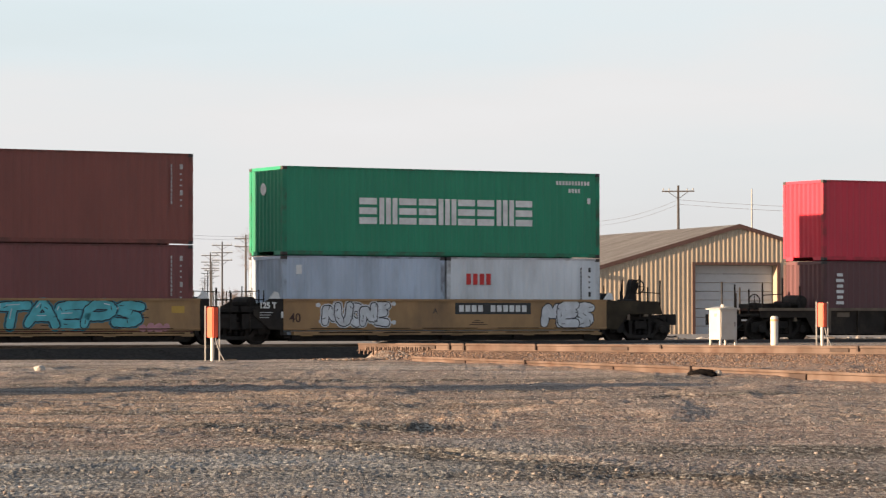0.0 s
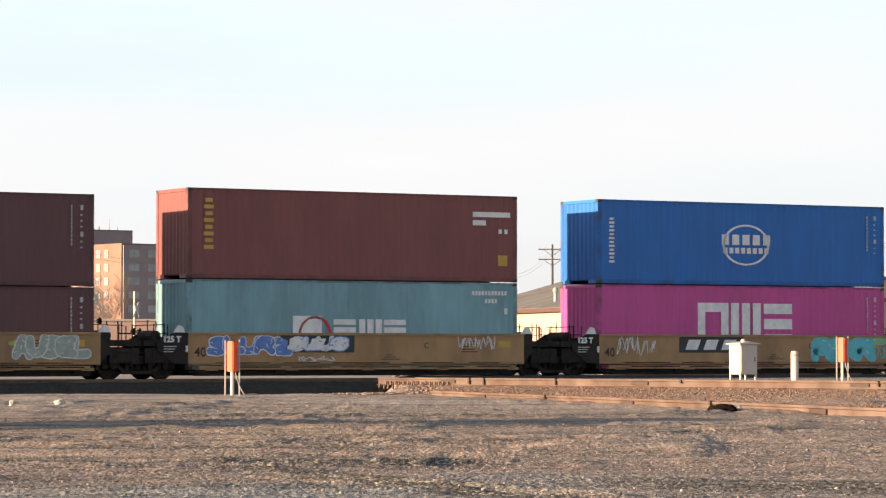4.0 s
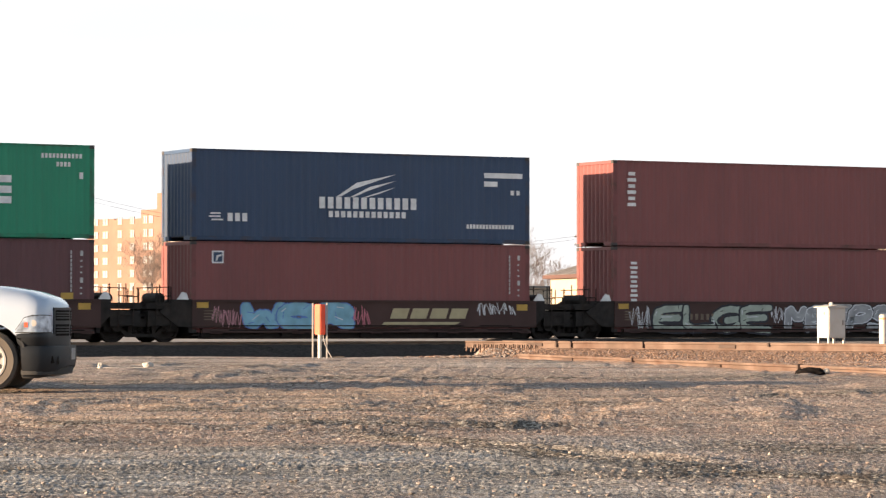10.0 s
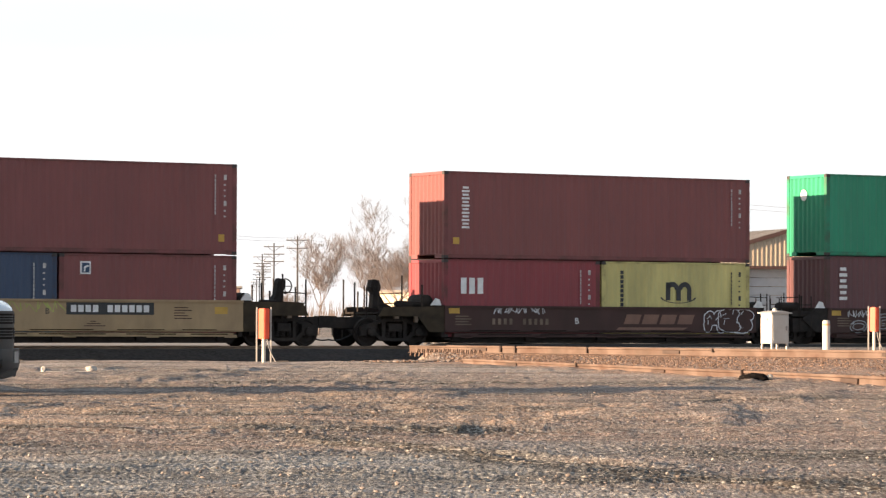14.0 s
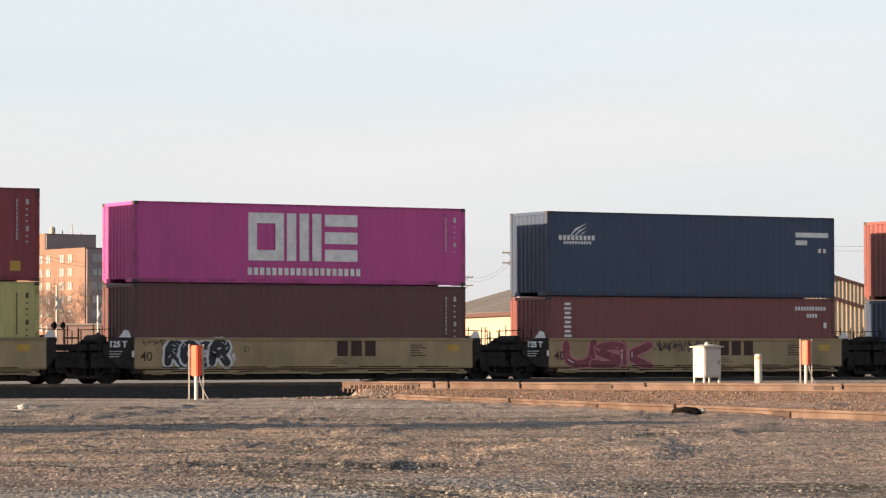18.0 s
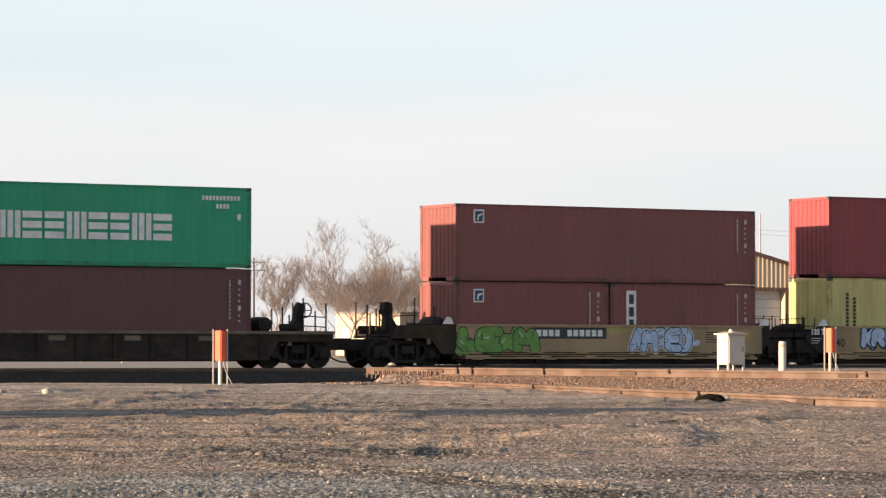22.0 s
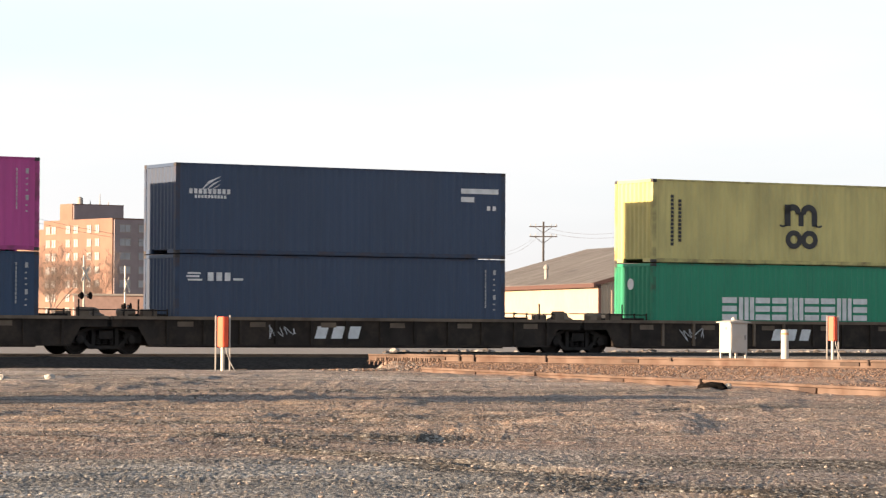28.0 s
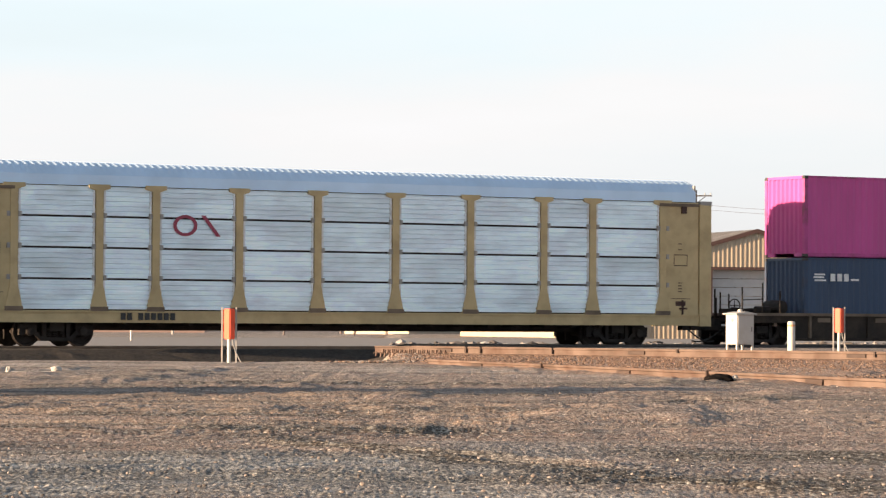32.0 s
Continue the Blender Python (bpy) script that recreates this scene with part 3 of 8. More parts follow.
def build_side_track(ends, name, both=True):
    a, b = ends
    d = (b - a).normalized()
    s = Vector((-d.y, d.x, 0)).normalized()
    if s.y < 0:
        s = -s
    th = tagged(new(name), "rusty side track with old rails in dirt and stones", "railway track", kind="structure")
    for off in ((0.0, 1.505) if both else (0.0,)):
        bm = bmesh.new()
        rail_profile(bm, a + s * off, b + s * off, 0.22, 0.085)
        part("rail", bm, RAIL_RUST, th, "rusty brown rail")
    bm = bmesh.new()
    box(bm, -0.11, 0.11, -0.55, 2.05, -0.39, -0.224)
    me = mesh_of(bm, "tie")
    n = int((b - a).length / 0.55)
    for k in range(n):
        p = a + (b - a) * ((k + 0.5) / n)
        if (p - a).length < 4.5 and both:
            continue
        t = link_part("tie", me, TIE, th)
        t.matrix_basis = Matrix.Translation(p) @ Matrix.Rotation(math.atan2(s.y, s.x) - math.pi / 2 + random.uniform(-0.02, 0.02), 4, "Z")
    bm = bmesh.new()
    for k in range(max(3, n // 14)):
        p = a + (b - a) * ((k + 0.4) / max(3, n // 14)) - s * 0.03
        q = d * 0.32
        for zz in (-0.055,):
            lo, hi = p - q, p + q
            vs = [bm.verts.new(v) for v in (lo + Vector((0, 0, zz)) - s * 0.012, hi + Vector((0, 0, zz)) - s * 0.012,
                                            hi + Vector((0, 0, zz - 0.09)) - s * 0.022, lo + Vector((0, 0, zz - 0.09)) - s * 0.022)]
            back = [bm.verts.new(v.co + s * 0.03) for v in vs]
            bm.faces.new(vs)
            for i in range(4):
                bm.faces.new((vs[i], back[i], back[(i + 1) % 4], vs[(i + 1) % 4]))
    parts("joint_bar", bm, JOINT, th, "dark bolted joint bar")
    bm = bmesh.new()
    box(bm, -0.05, 0.05, -0.05, 0.0, -0.20, 0.004)
    box(bm, -0.05, 0.0, -0.05, 0.06, 0.004, 0.02)
    clip = mesh_of(bm, "rail_clip")
    for q in (0.13, 0.15, 0.245, 0.40, 0.62) if both else (0.22, 0.47):
        p = a + (b - a) * q - s * 0.03
        t = link_part("rail_clip", clip, JOINT, th, "dark rail clip")
        t.matrix_basis = Matrix.Translation(p) @ Matrix.Rotation(math.atan2(s.y, s.x) - math.pi / 2, 4, "Z") @ Matrix.Diagonal((random.uniform(0.4, 0.9), 1, random.uniform(0.4, 0.9), 1))
    if both:
        bm = bmesh.new()
        box(bm, -0.022, 0.022, -0.04, 0.0, -0.19, -0.06)
        me = mesh_of(bm, "rail_anchor")
        for k in range(30):
            p = a + d * (0.5 + 0.10 * k) - s * (0.06 + 0.35 * (k % 2)) + Vector((0, 0, -0.03 - 0.09 * (k % 2) - random.uniform(0, 0.03)))
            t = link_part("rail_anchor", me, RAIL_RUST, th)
            t.matrix_basis = Matrix.Translation(p) @ Matrix.Rotation(math.atan2(s.y, s.x) - math.pi / 2, 4, "Z") @ pose(0, 0, 0, 0, random.uniform(8, 30), 0)
    return th


build_side_track(SIDE_A, "side_track_a")
build_side_track(SIDE_B, "side_track_b", both=False)


# ---- containers ----
BOX_MESH = {}
HW = 1.219


def box_meshes(L, H):
    """The meshes of a corrugated steel container, x along it, y across, z up from its foot; shared by all of one size."""
    if (L, H) in BOX_MESH:
        return BOX_MESH[(L, H)]
    out = {}

    def corrugated(length, pitch, depth, z0, z1):
        bm = bmesh.new()
        n = max(3, round(length / pitch))
        p = length / n
        xs = [(0, 0.0)]
        for k in range(n):
            x = k * p
            xs += [(x + 0.26 * p, 0.0), (x + 0.5 * p, depth), (x + 0.76 * p, depth), (x + p, 0.0)]
        lo = [bm.verts.new((x, y, z0)) for x, y in xs]
        hi = [bm.verts.new((x, y, z1)) for x, y in xs]
        for i in range(len(xs) - 1):
            bm.faces.new((lo[i], lo[i + 1], hi[i + 1], hi[i]))
        return bm

    out["side"] = mesh_of(corrugated(L - 0.30, 0.278, 0.030, 0.14, H - 0.06), "side_panel")
    out["end"] = mesh_of(corrugated(2 * HW - 0.30, 0.27, 0.065, 0.14, H - 0.10), "end_panel")
    bm = bmesh.new()
    box(bm, 0.1, L - 0.1, -HW + 0.03, HW - 0.03, H - 0.035, H - 0.015)
    n = round(L / 0.42)
    for k in range(n):
        x = 0.35 + k * (L - 0.7) / n
        box(bm, x, x + 0.2, -HW + 0.12, HW - 0.12, H - 0.016, H - 0.006)
    out["roof"] = mesh_of(bm, "roof_panel")
    bm = bmesh.new()
    box(bm, 0.1, L - 0.1, -HW + 0.05, HW - 0.05, 0.13, 0.16)
    out["floor"] = mesh_of(bm, "floor_panel")
    bm = bmesh.new()
    box(bm, 0.16, L - 0.16, -0.03, 0.03, H - 0.062, H - 0.002)
    out["top_rail"] = mesh_of(bm, "top_rail")
    bm = bmesh.new()
    box(bm, 0.17, L - 0.17, -0.028, 0.02, 0.02, 0.15)
    box(bm, 0.17, L - 0.17, -0.036, 0.05, 0.018, 0.034)
    out["bottom_rail"] = mesh_of(bm, "bottom_rail")
    bm = bmesh.new()
    box(bm, -0.001, 0.15, -0.075, 0.075, 0.11, H - 0.11)
    out["post"] = mesh_of(bm, "corner_post")
    bm = bmesh.new()
    box(bm, -0.004, 0.174, -0.083, 0.083, 0, 0.118)
    bmesh.ops.bevel(bm, geom=bm.edges[:], offset=0.012, segments=1, affect="EDGES")
    out["casting"] = mesh_of(bm, "corner_casting")
    bm = bmesh.new()
    box(bm, 0.01, 0.10, -HW + 0.15, HW - 0.15, H - 0.11, H - 0.005)
    out["header"] = mesh_of(bm, "end_header")
    bm = bmesh.new()
    box(bm, 0.01, 0.10, -HW + 0.15, -0.58, 0.015, 0.15)
    out["sill"] = mesh_of(bm, "end_sill")
    BOX_MESH[(L, H)] = out
    return out


def mark_mesh(bm, x0, x1, z0, z1, y=-HW + 0.011):
    box(bm, x0, x1, y - 0.012, y, z0, z1)


def slotted(bm, x0, x1, z0, z1, k, y=-HW + 0.011):
    """One letter-sized plain mark: a small block, or level or upright bars where it is large."""
    w, h = x1 - x0, z1 - z0
    if h < 0.6:
        mark_mesh(bm, x0 + 0.14 * w, x1 - 0.14 * w, z0, z1, y)
    elif w > 1.0 and k % 3 == 0:
        for u0, u1, v0, v1 in ((0, 0.24, 0, 1), (0.76, 1, 0, 1), (0.24, 0.76, 0, 0.22), (0.24, 0.76, 0.78, 1)):
            mark_mesh(bm, x0 + w * u0, x0 + w * u1, z0 + h * v0, z0 + h * v1, y)
    elif k % 3 == 1:
        for u in (0.0, 0.36, 0.72):
            mark_mesh(bm, x0 + w * u, x0 + w * (u + 0.26), z0, z1, y)
    else:
        for v in (0.0, 0.37, 0.74):
            mark_mesh(bm, x0, x1 - 0.06 * w, z0 + h * v, z0 + h * (v + 0.25), y)


def ring(bm, cx, cz, r, w, n=28, squash=1.0, a0=0.0, a1=360.0, y=-HW + 0.011):
    """A flat ring or arc band on the side."""
    steps = max(4, int(n * (a1 - a0) / 360))
    last = None
    for k in range(steps + 1):
        a = radians(a0 + (a1 - a0) * k / steps)
        c, s = math.cos(a), math.sin(a) * squash
        quad = [bm.verts.new((cx + q * c, yy, cz + q * s)) for q, yy in ((r, y - 0.012), (r - w, y - 0.012), (r - w, y), (r, y))]
        if last:
            for i in range(4):
                bm.faces.new((last[i], last[(i + 1) % 4], quad[(i + 1) % 4], quad[i]))
        last = quad


MARK_MATS = {"pale blue": SIGN_BLUE, "white": WHITE, "black": BLACKMARK, "yellow": YELLOWMARK, "red": REDMARK}


def add_marks(th, L, H, marks):
    """Owner marks as plain blocks, code columns as small bars. Each entry: kind, colour, x0, x1, z0, z1, count."""
    for kind, colour, *v in marks:
        bm = bmesh.new()
        if kind == "row":
            x0, x1, z0, z1, n = v
            p = (x1 - x0) / n
            for k in range(n):
                slotted(bm, x0 + k * p + 0.04 * p, x0 + (k + 1) * p - 0.04 * p, z0, z1, k)
        elif kind == "col":
            x0, x1, z0, z1, n = v
            p = (z1 - z0) / n
            for k in range(n):
                lo, hi, w = z0 + (k + 0.11) * p, z0 + (k + 0.89) * p, x1 - x0
                if w < 0.2:
                    mark_mesh(bm, x0, x1, lo, hi)
                    continue
                mark_mesh(bm, x0 + 0.05 * w, x1 - 0.05 * w, lo, lo + 0.36 * (hi - lo))
                mark_mesh(bm, x0 + 0.15 * w, x1 - 0.15 * w, hi - 0.36 * (hi - lo), hi)
        elif kind == "patch":
            x0, x1, z0, z1 = v
            mark_mesh(bm, x0, x1, z0, z1)
        elif kind == "badge":
            # a white-edged dark blue square with a pale slash
            x0, x1, z0, z1 = v
            mark_mesh(bm, x0, x1, z0, z1)
            inner = bmesh.new()
            e = 0.05
            mark_mesh(inner, x0 + e, x1 - e, z0 + e, z1 - e, -HW - 0.003)
            part("badge_field", inner, PAINT["navy"], th, "dark blue field of a badge")
            inner = bmesh.new()
            q, u = x1 - x0, z1 - z0
            extrude_profile(inner, [(x0 + 0.3 * q, z0 + 0.2 * u), (x0 + 0.45 * q, z0 + 0.2 * u), (x0 + 0.5 * q, z0 + 0.48 * u), (x0 + 0.8 * q, z0 + 0.6 * u), (x0 + 0.8 * q, z0 + 0.72 * u),
                                    (x0 + 0.35 * q, z0 + 0.62 * u)], -HW - 0.021, -HW - 0.014)
            part("badge_slash", inner, WHITE, th, "pale slash of a badge")
        elif kind == "ring":
            cx, cz, r, w = v[:4]
            ring(bm, cx, cz, r, w, 32, *v[4:])
        elif kind == "sign":
            # pale blue board with a dark foot and a row of white bars
            x0, x1, z0, z1 = v
            mark_mesh(bm, x0, x1, z0, z1, -HW - 0.003)
            inner = bmesh.new()
            extrude_profile(inner, [(x0 + 0.02, z0 + 0.02), (x1 - 0.02, z0 + 0.02), (x1 - 0.02, z0 + 0.2), (x0 + 0.3, z0 + 0.38), (x0 + 0.02, z0 + 0.38)], -HW - 0.022, -HW - 0.014)
            part("sign_field", inner, PAINT["navy"], th, "dark blue lower field of the sign")
            inner = bmesh.new()
            for k in range(6):
                mark_mesh(inner, x0 + 0.3 + k * 0.13, x0 + 0.39 + k * 0.13, z0 + 0.05, z0 + 0.05 + (0.2 if k else 0.26), -HW - 0.022)
            tagged(part("marking", inner, WHITE, th, "white bars on the sign"), kind="stuff")
        elif kind == "strip":
            # dark blocks one over another on a pale strip
            x0, x1, z0, z1 = v
            for k in range(3):
                p = (z1 - z0) / 3
                slotted(bm, x0, x1, z0 + k * p + 0.05, z0 + (k + 1) * p - 0.05, k, -HW - 0.004)
        elif kind == "wing":
            x0, x1, z0, z1 = v
            for k in range(3):
                a = k * 0.22
                extrude_profile(bm, [(x0 + (x1 - x0) * (0.1 + a), z0 + 0.02), (x0 + (x1 - x0) * (0.3 + a), z0 + (z1 - z0) * (0.34 - 0.08 * k)),
                                     (x1, z1 - (z1 - z0) * 0.27 * k), (x0 + (x1 - x0) * (0.36 + a), z0 + (z1 - z0) * (0.62 - 0.16 * k)),
                                     (x0 + (x1 - x0) * (0.02 + a), z0 + 0.0)], -HW - 0.001, -HW + 0.011)
        elif kind == "code":
            # two columns of small letters beside the far post
            for cx, z0, z1, w in ((L - 0.78, H * 0.45, H * 0.88, 0.04), (L - 0.46, H * 0.42, H * 0.88, 0.061)):
                z = z1
                k = 0
                while z > z0:
                    h = 0.10 if w < 0.06 else (0.05 if k % 4 else 0.16)
                    mark_mesh(bm, cx, cx + w * (1.5 if k % 4 == 0 and w > 0.06 else 1), z - h, z)
                    z -= h + (0.03 if w < 0.06 else 0.13)
                    k += 1
        elif kind == "id":
            # a line of small letters high on the side, a shorter one under it
            for z, x0, n in ((H - 0.42, L - 1.75, 11), (H - 0.68, L - 1.25, 4)):
                for k in range(n):
                    mark_mesh(bm, x0 + k * 0.125, x0 + k * 0.125 + 0.08, z, z + 0.14)
            mark_mesh(bm, L - 0.5, L - 0.38, H - 1.05, H - 0.85)
        elif kind == "plate":
            for z, x0, x1 in ((H - 0.72, L - 1.72, L - 0.28), (H - 1.0, L - 1.72, L - 1.22)):
                mark_mesh(bm, x0, x1, z, z + 0.17)
            for k in range(2):
                mark_mesh(bm, L - 0.72 + k * 0.22, L - 0.6 + k * 0.22, H - 1.27, H - 1.12)
        tall = kind in ("row", "col") and (v[3] - v[2] > 0.3 if kind == "row" else v[1] - v[0] > 0.3)
        if tall:
            parts("mark_block", bm, MARK_MATS[colour], th, colour + " painted block")
        else:
            ob = part("marking", bm, MARK_MATS[colour], th, colour + " painted marking")
            if kind in ("row", "col", "code", "id", "plate"):
                if kind == "code" and colour == "white":
                    ob.material_slots[0].material = CODE_WHITE
                ob["kind"] = "stuff"


COLOUR_WORDS = dict(green="green", brown="brown", dark_brown="dark brown", rust_brown="rusty brown", red="bright red", maroon="maroon", blue="blue",
                    navy="dark navy blue", slate="slate blue", magenta="magenta", teal="pale teal", grey_blue="faded grey-blue", pale_grey="pale grey",
                    mustard="mustard yellow", royal="royal blue", fresh_green="bright green")


def container(colour, L, H, marks, label_tail):
    ms, m, fm = box_meshes(L, H), PAINT[colour], FRAME_PAINT[colour]
    th = empty("shipping_container", label=f"{COLOUR_WORDS[colour]} corrugated shipping container {label_tail}", category="shipping container",
               group="containers of the train")
    for sgn in (-1, 1):
        p = link_part("side_panel", ms["side"], m, th)
        p.matrix_basis = pose(0.15, -HW + 0.012, 0) if sgn < 0 else pose(L - 0.15, HW - 0.012, 0, 0, 0, 180)
        p = link_part("top_rail", ms["top_rail"], fm, th)
        p.matrix_basis = pose(0, sgn * (HW - 0.031), 0)
        p = link_part("bottom_rail", ms["bottom_rail"], fm, th)
        p.matrix_basis = pose(0, -HW + 0.037, 0) if sgn < 0 else pose(L, HW - 0.037, 0, 0, 0, 180)
    for end in (0, 1):
        p = link_part("end_panel", ms["end"], m, th)
        p.matrix_basis = pose(0.02, HW - 0.15, 0, 0, 0, -90) if end == 0 else pose(L - 0.02, -HW + 0.15, 0, 0, 0, 90)
        for nm, dy in (("header", 0), ("sill", 0), ("sill", 2 * HW - 0.73)):
            p = link_part("end_" + nm, ms[nm], m, th)
            p.matrix_basis = pose(0, dy, 0) if end == 0 else pose(L, -dy, 0, 0, 0, 180)
        for sgn in (-1, 1):
            p = link_part("corner_post", ms["post"], fm, th)
            p.matrix_basis = pose(0.003, sgn * (HW - 0.078), 0) if end == 0 else pose(L - 0.003, sgn * (HW - 0.078), 0, 0, 0, 180)
            for z in (0, H - 0.118):
                p = link_part("corner_casting", ms["casting"], CASTING, th)
                p.matrix_basis = pose(0, sgn * (HW - 0.083), z) if end == 0 else pose(L, sgn * (HW - 0.083), z, 0, 0, 180)
    link_part("roof_panel", ms["roof"], m, th)
    link_part("floor_panel", ms["floor"], m, th)
    add_marks(th, L, H, marks)
    if colour.endswith("green"):
        bm = bmesh.new()
        lathe(bm, [(0.16, -0.035), (0.20, -0.030), (0.20, -0.02), (0.16, -0.015)], "X", 18, (0.012, 0.15, H - 0.72))
        part("marking", bm, WHITE, th, "pale round mark on the end")
    return th


# ---- wagons ----
def bogie_meshes():
    bm = bmesh.new()
    for sgn in (-1, 1):
        y0, y1 = sorted((sgn * 0.94, sgn * 1.06))
        for pts in (((-1.22, 0.56), (-0.75, 0.66), (-0.42, 0.80), (0.42, 0.80), (0.75, 0.66), (1.22, 0.56), (1.22, 0.66), (0.80, 0.76), (0.46, 0.90), (-0.46, 0.90), (-0.80, 0.76), (-1.22, 0.66)),
                    ((-0.95, 0.60), (-0.52, 0.16), (0.52, 0.16), (0.95, 0.60), (0.82, 0.62), (0.44, 0.27), (-0.44, 0.27), (-0.82, 0.62)),
                    ((-0.46, 0.26), (-0.33, 0.26), (-0.33, 0.82), (-0.46, 0.82)), ((0.33, 0.26), (0.46, 0.26), (0.46, 0.82), (0.33, 0.82))):
            extrude_profile(bm, pts, y0 + 0.001 * len(pts), y1 - 0.001 * len(pts))
        for k in (-1, 1):
            extrude_profile(bm, [(k * 1.24, 0.34), (k * 1.24, 0.67), (k * 0.66, 0.67), (k * 0.66, 0.34), (k * 0.78, 0.34), (k * 0.80, 0.56), (k * 1.0, 0.56), (k * 1.04, 0.34)], y0 - 0.004, y1 + 0.004)
        for k in (-0.22, 0.0, 0.22):
            for j in range(5):
                lathe(bm, [(0.05, 0.30 + 0.06 * j), (0.085, 0.31 + 0.06 * j), (0.085, 0.335 + 0.06 * j), (0.05, 0.345 + 0.06 * j)], "Z", 10, (k, sgn * 1.0, 0))
        for k in (-0.89, 0.89):
            lathe(bm, [(0.14, sgn * 1.06), (0.14, sgn * 1.16), (0.06, sgn * 1.18)], "Y", 12, (k, 0, 0.46))
    box(bm, -0.24, 0.24, -1.12, 1.12, 0.48, 0.74)
    box(bm, -1.15, 1.15, -0.50, -0.42, 0.22, 0.52)
    box(bm, -1.15, 1.15, 0.42, 0.50, 0.22, 0.52)
    for k in (-0.42, 0.42):
        box(bm, k - 0.06, k + 0.06, -0.68, 0.68, 0.28, 0.50)
    frame_me = mesh_of(bm, "bogie")
    bm = bmesh.new()
    for sgn in (-1, 1):
        y = sgn * 0.7525
        lathe(bm, [(0.10, y - sgn * 0.07), (0.47, y - sgn * 0.07), (0.485, y - sgn * 0.045), (0.46, y - sgn * 0.03), (0.455, y + sgn * 0.07), (0.39, y + sgn * 0.07),
                   (0.36, y + sgn * 0.02), (0.18, y + sgn * 0.015), (0.14, y + sgn * 0.085), (0.03, y + sgn * 0.085)], "Y", 28)
    tube(bm, (0, -1.0, 0), (0, 1.0, 0), 0.085, n=10)
    wheel_me = mesh_of(bm, "wheelset")
    return frame_me, wheel_me


BOGIE, WHEELS = bogie_meshes()
ROLLERS = []


def bogie(th, x):
    b = link_part("bogie", BOGIE, TRUCK_STEEL, th, "dark cast steel bogie")
    b.matrix_basis = pose(x, 0, 0)
    for k in (-0.89, 0.89):
        w = link_part("wheelset", WHEELS, WHEEL_STEEL, b)
        w.matrix_basis = pose(k, 0, 0.455)
        ROLLERS.append((w, k))


def brake_gear(th, x, way, z, stand=True):
    """Hand-brake stand, tall grab posts, air tank and valves at the end of a wagon; way +1 looks along the train."""
    bm = bmesh.new()
    for dx, y, h in ((0.0, -1.25, 0.95), (0.02, -0.45, 0.72), (0.0, 0.45, 0.9), (0.03, 1.2, 1.0), (-0.85, -1.28, 1.12), (-0.75, 1.2, 0.8), (-1.6, -1.28, 0.82), (-0.3, 0.8, 0.6)):
        tube(bm, (x + way * dx, y, z - 0.35), (x + way * dx, y, z + h), 0.032, n=6)
    for z0 in (z + 0.18, z + 0.5):
        tube(bm, (x, -1.25, z0), (x - way * 0.85, -1.28, z0 + 0.04), 0.02, n=6)
    tube(bm, (x - way * 0.85, -1.28, z + 0.24), (x - way * 1.6, -1.28, z + 0.24), 0.022, n=6)
    parts("handrail", bm, CAR_BLACK, th, "thin dark handrails")
    bm = bmesh.new()
    if not stand:
        box(bm, *sorted((x - way * 0.2, x - way * 1.3)), -0.6, 0.5, z + 0.02, z + 0.2)
        part("brake_box", bm, TRUCK_STEEL, th, "low dark brake gear box")
        bm = bmesh.new()
    extrude_profile(bm, [(x - way * 0.9, z), (x - way * 0.8, z + 0.2), (x - way * 0.4, z + 0.25), (x - way * 0.3, z)] if not stand else [(x - way * 1.25, z - 0.02), (x - way * 0.75, z + 0.22), (x - way * 0.58, z + 0.46), (x - way * 0.52, z + 0.86), (x - way * 0.44, z + 1.0), (x - way * 0.34, z + 0.92),
                         (x - way * 0.28, z + 0.98), (x - way * 0.24, z + 0.74), (x - way * 0.34, z + 0.52), (x - way * 0.30, z + 0.05)], -0.25, 0.05)
    hub = Vector((x - way * 0.3, -0.34, z + (0.74 if stand else 0.3)))
    rim = [hub + Vector((0.24 * math.cos(a * 0.524), 0, 0.24 * math.sin(a * 0.524))) for a in range(13)]
    for p, q in zip(rim, rim[1:]):
        tube(bm, p, q, 0.022, n=6)
    for p in rim[:12:3]:
        tube(bm, hub, p, 0.016, n=5)
    part("brake_stand", bm, TRUCK_STEEL, th, "hand brake stand with wheel")
    bm = bmesh.new()
    lathe(bm, [(0.05, -0.5), (0.24, -0.45), (0.26, 0.0), (0.24, 0.45), (0.05, 0.5)], "Y", 14, (x - way * 2.0, -0.4, z + 0.26))
    lathe(bm, [(0.03, -0.3), (0.13, -0.28), (0.13, 0.3), (0.03, 0.32)], "X", 12, (x - way * 1.15, -0.8, z + 0.16))
    parts("air_tank", bm, TRUCK_STEEL, th, "dark brake air tanks")
    bm = bmesh.new()
    for dx, y, w, h, lo in ((-0.2, -1.3, 0.22, 0.2, -0.15), (-0.55, -1.3, 0.16, 0.26, -0.3), (-0.95, -1.31, 0.3, 0.16, -0.12), (-1.3, -1.3, 0.12, 0.3, -0.42)):
        xs = sorted((x + way * dx, x + way * (dx - w)))
        box(bm, xs[0], xs[1], y - 0.05, y + 0.05, z + lo, z + lo + h)
    parts("valve_box", bm, CAR_CHORD, th, "small worn valve boxes")


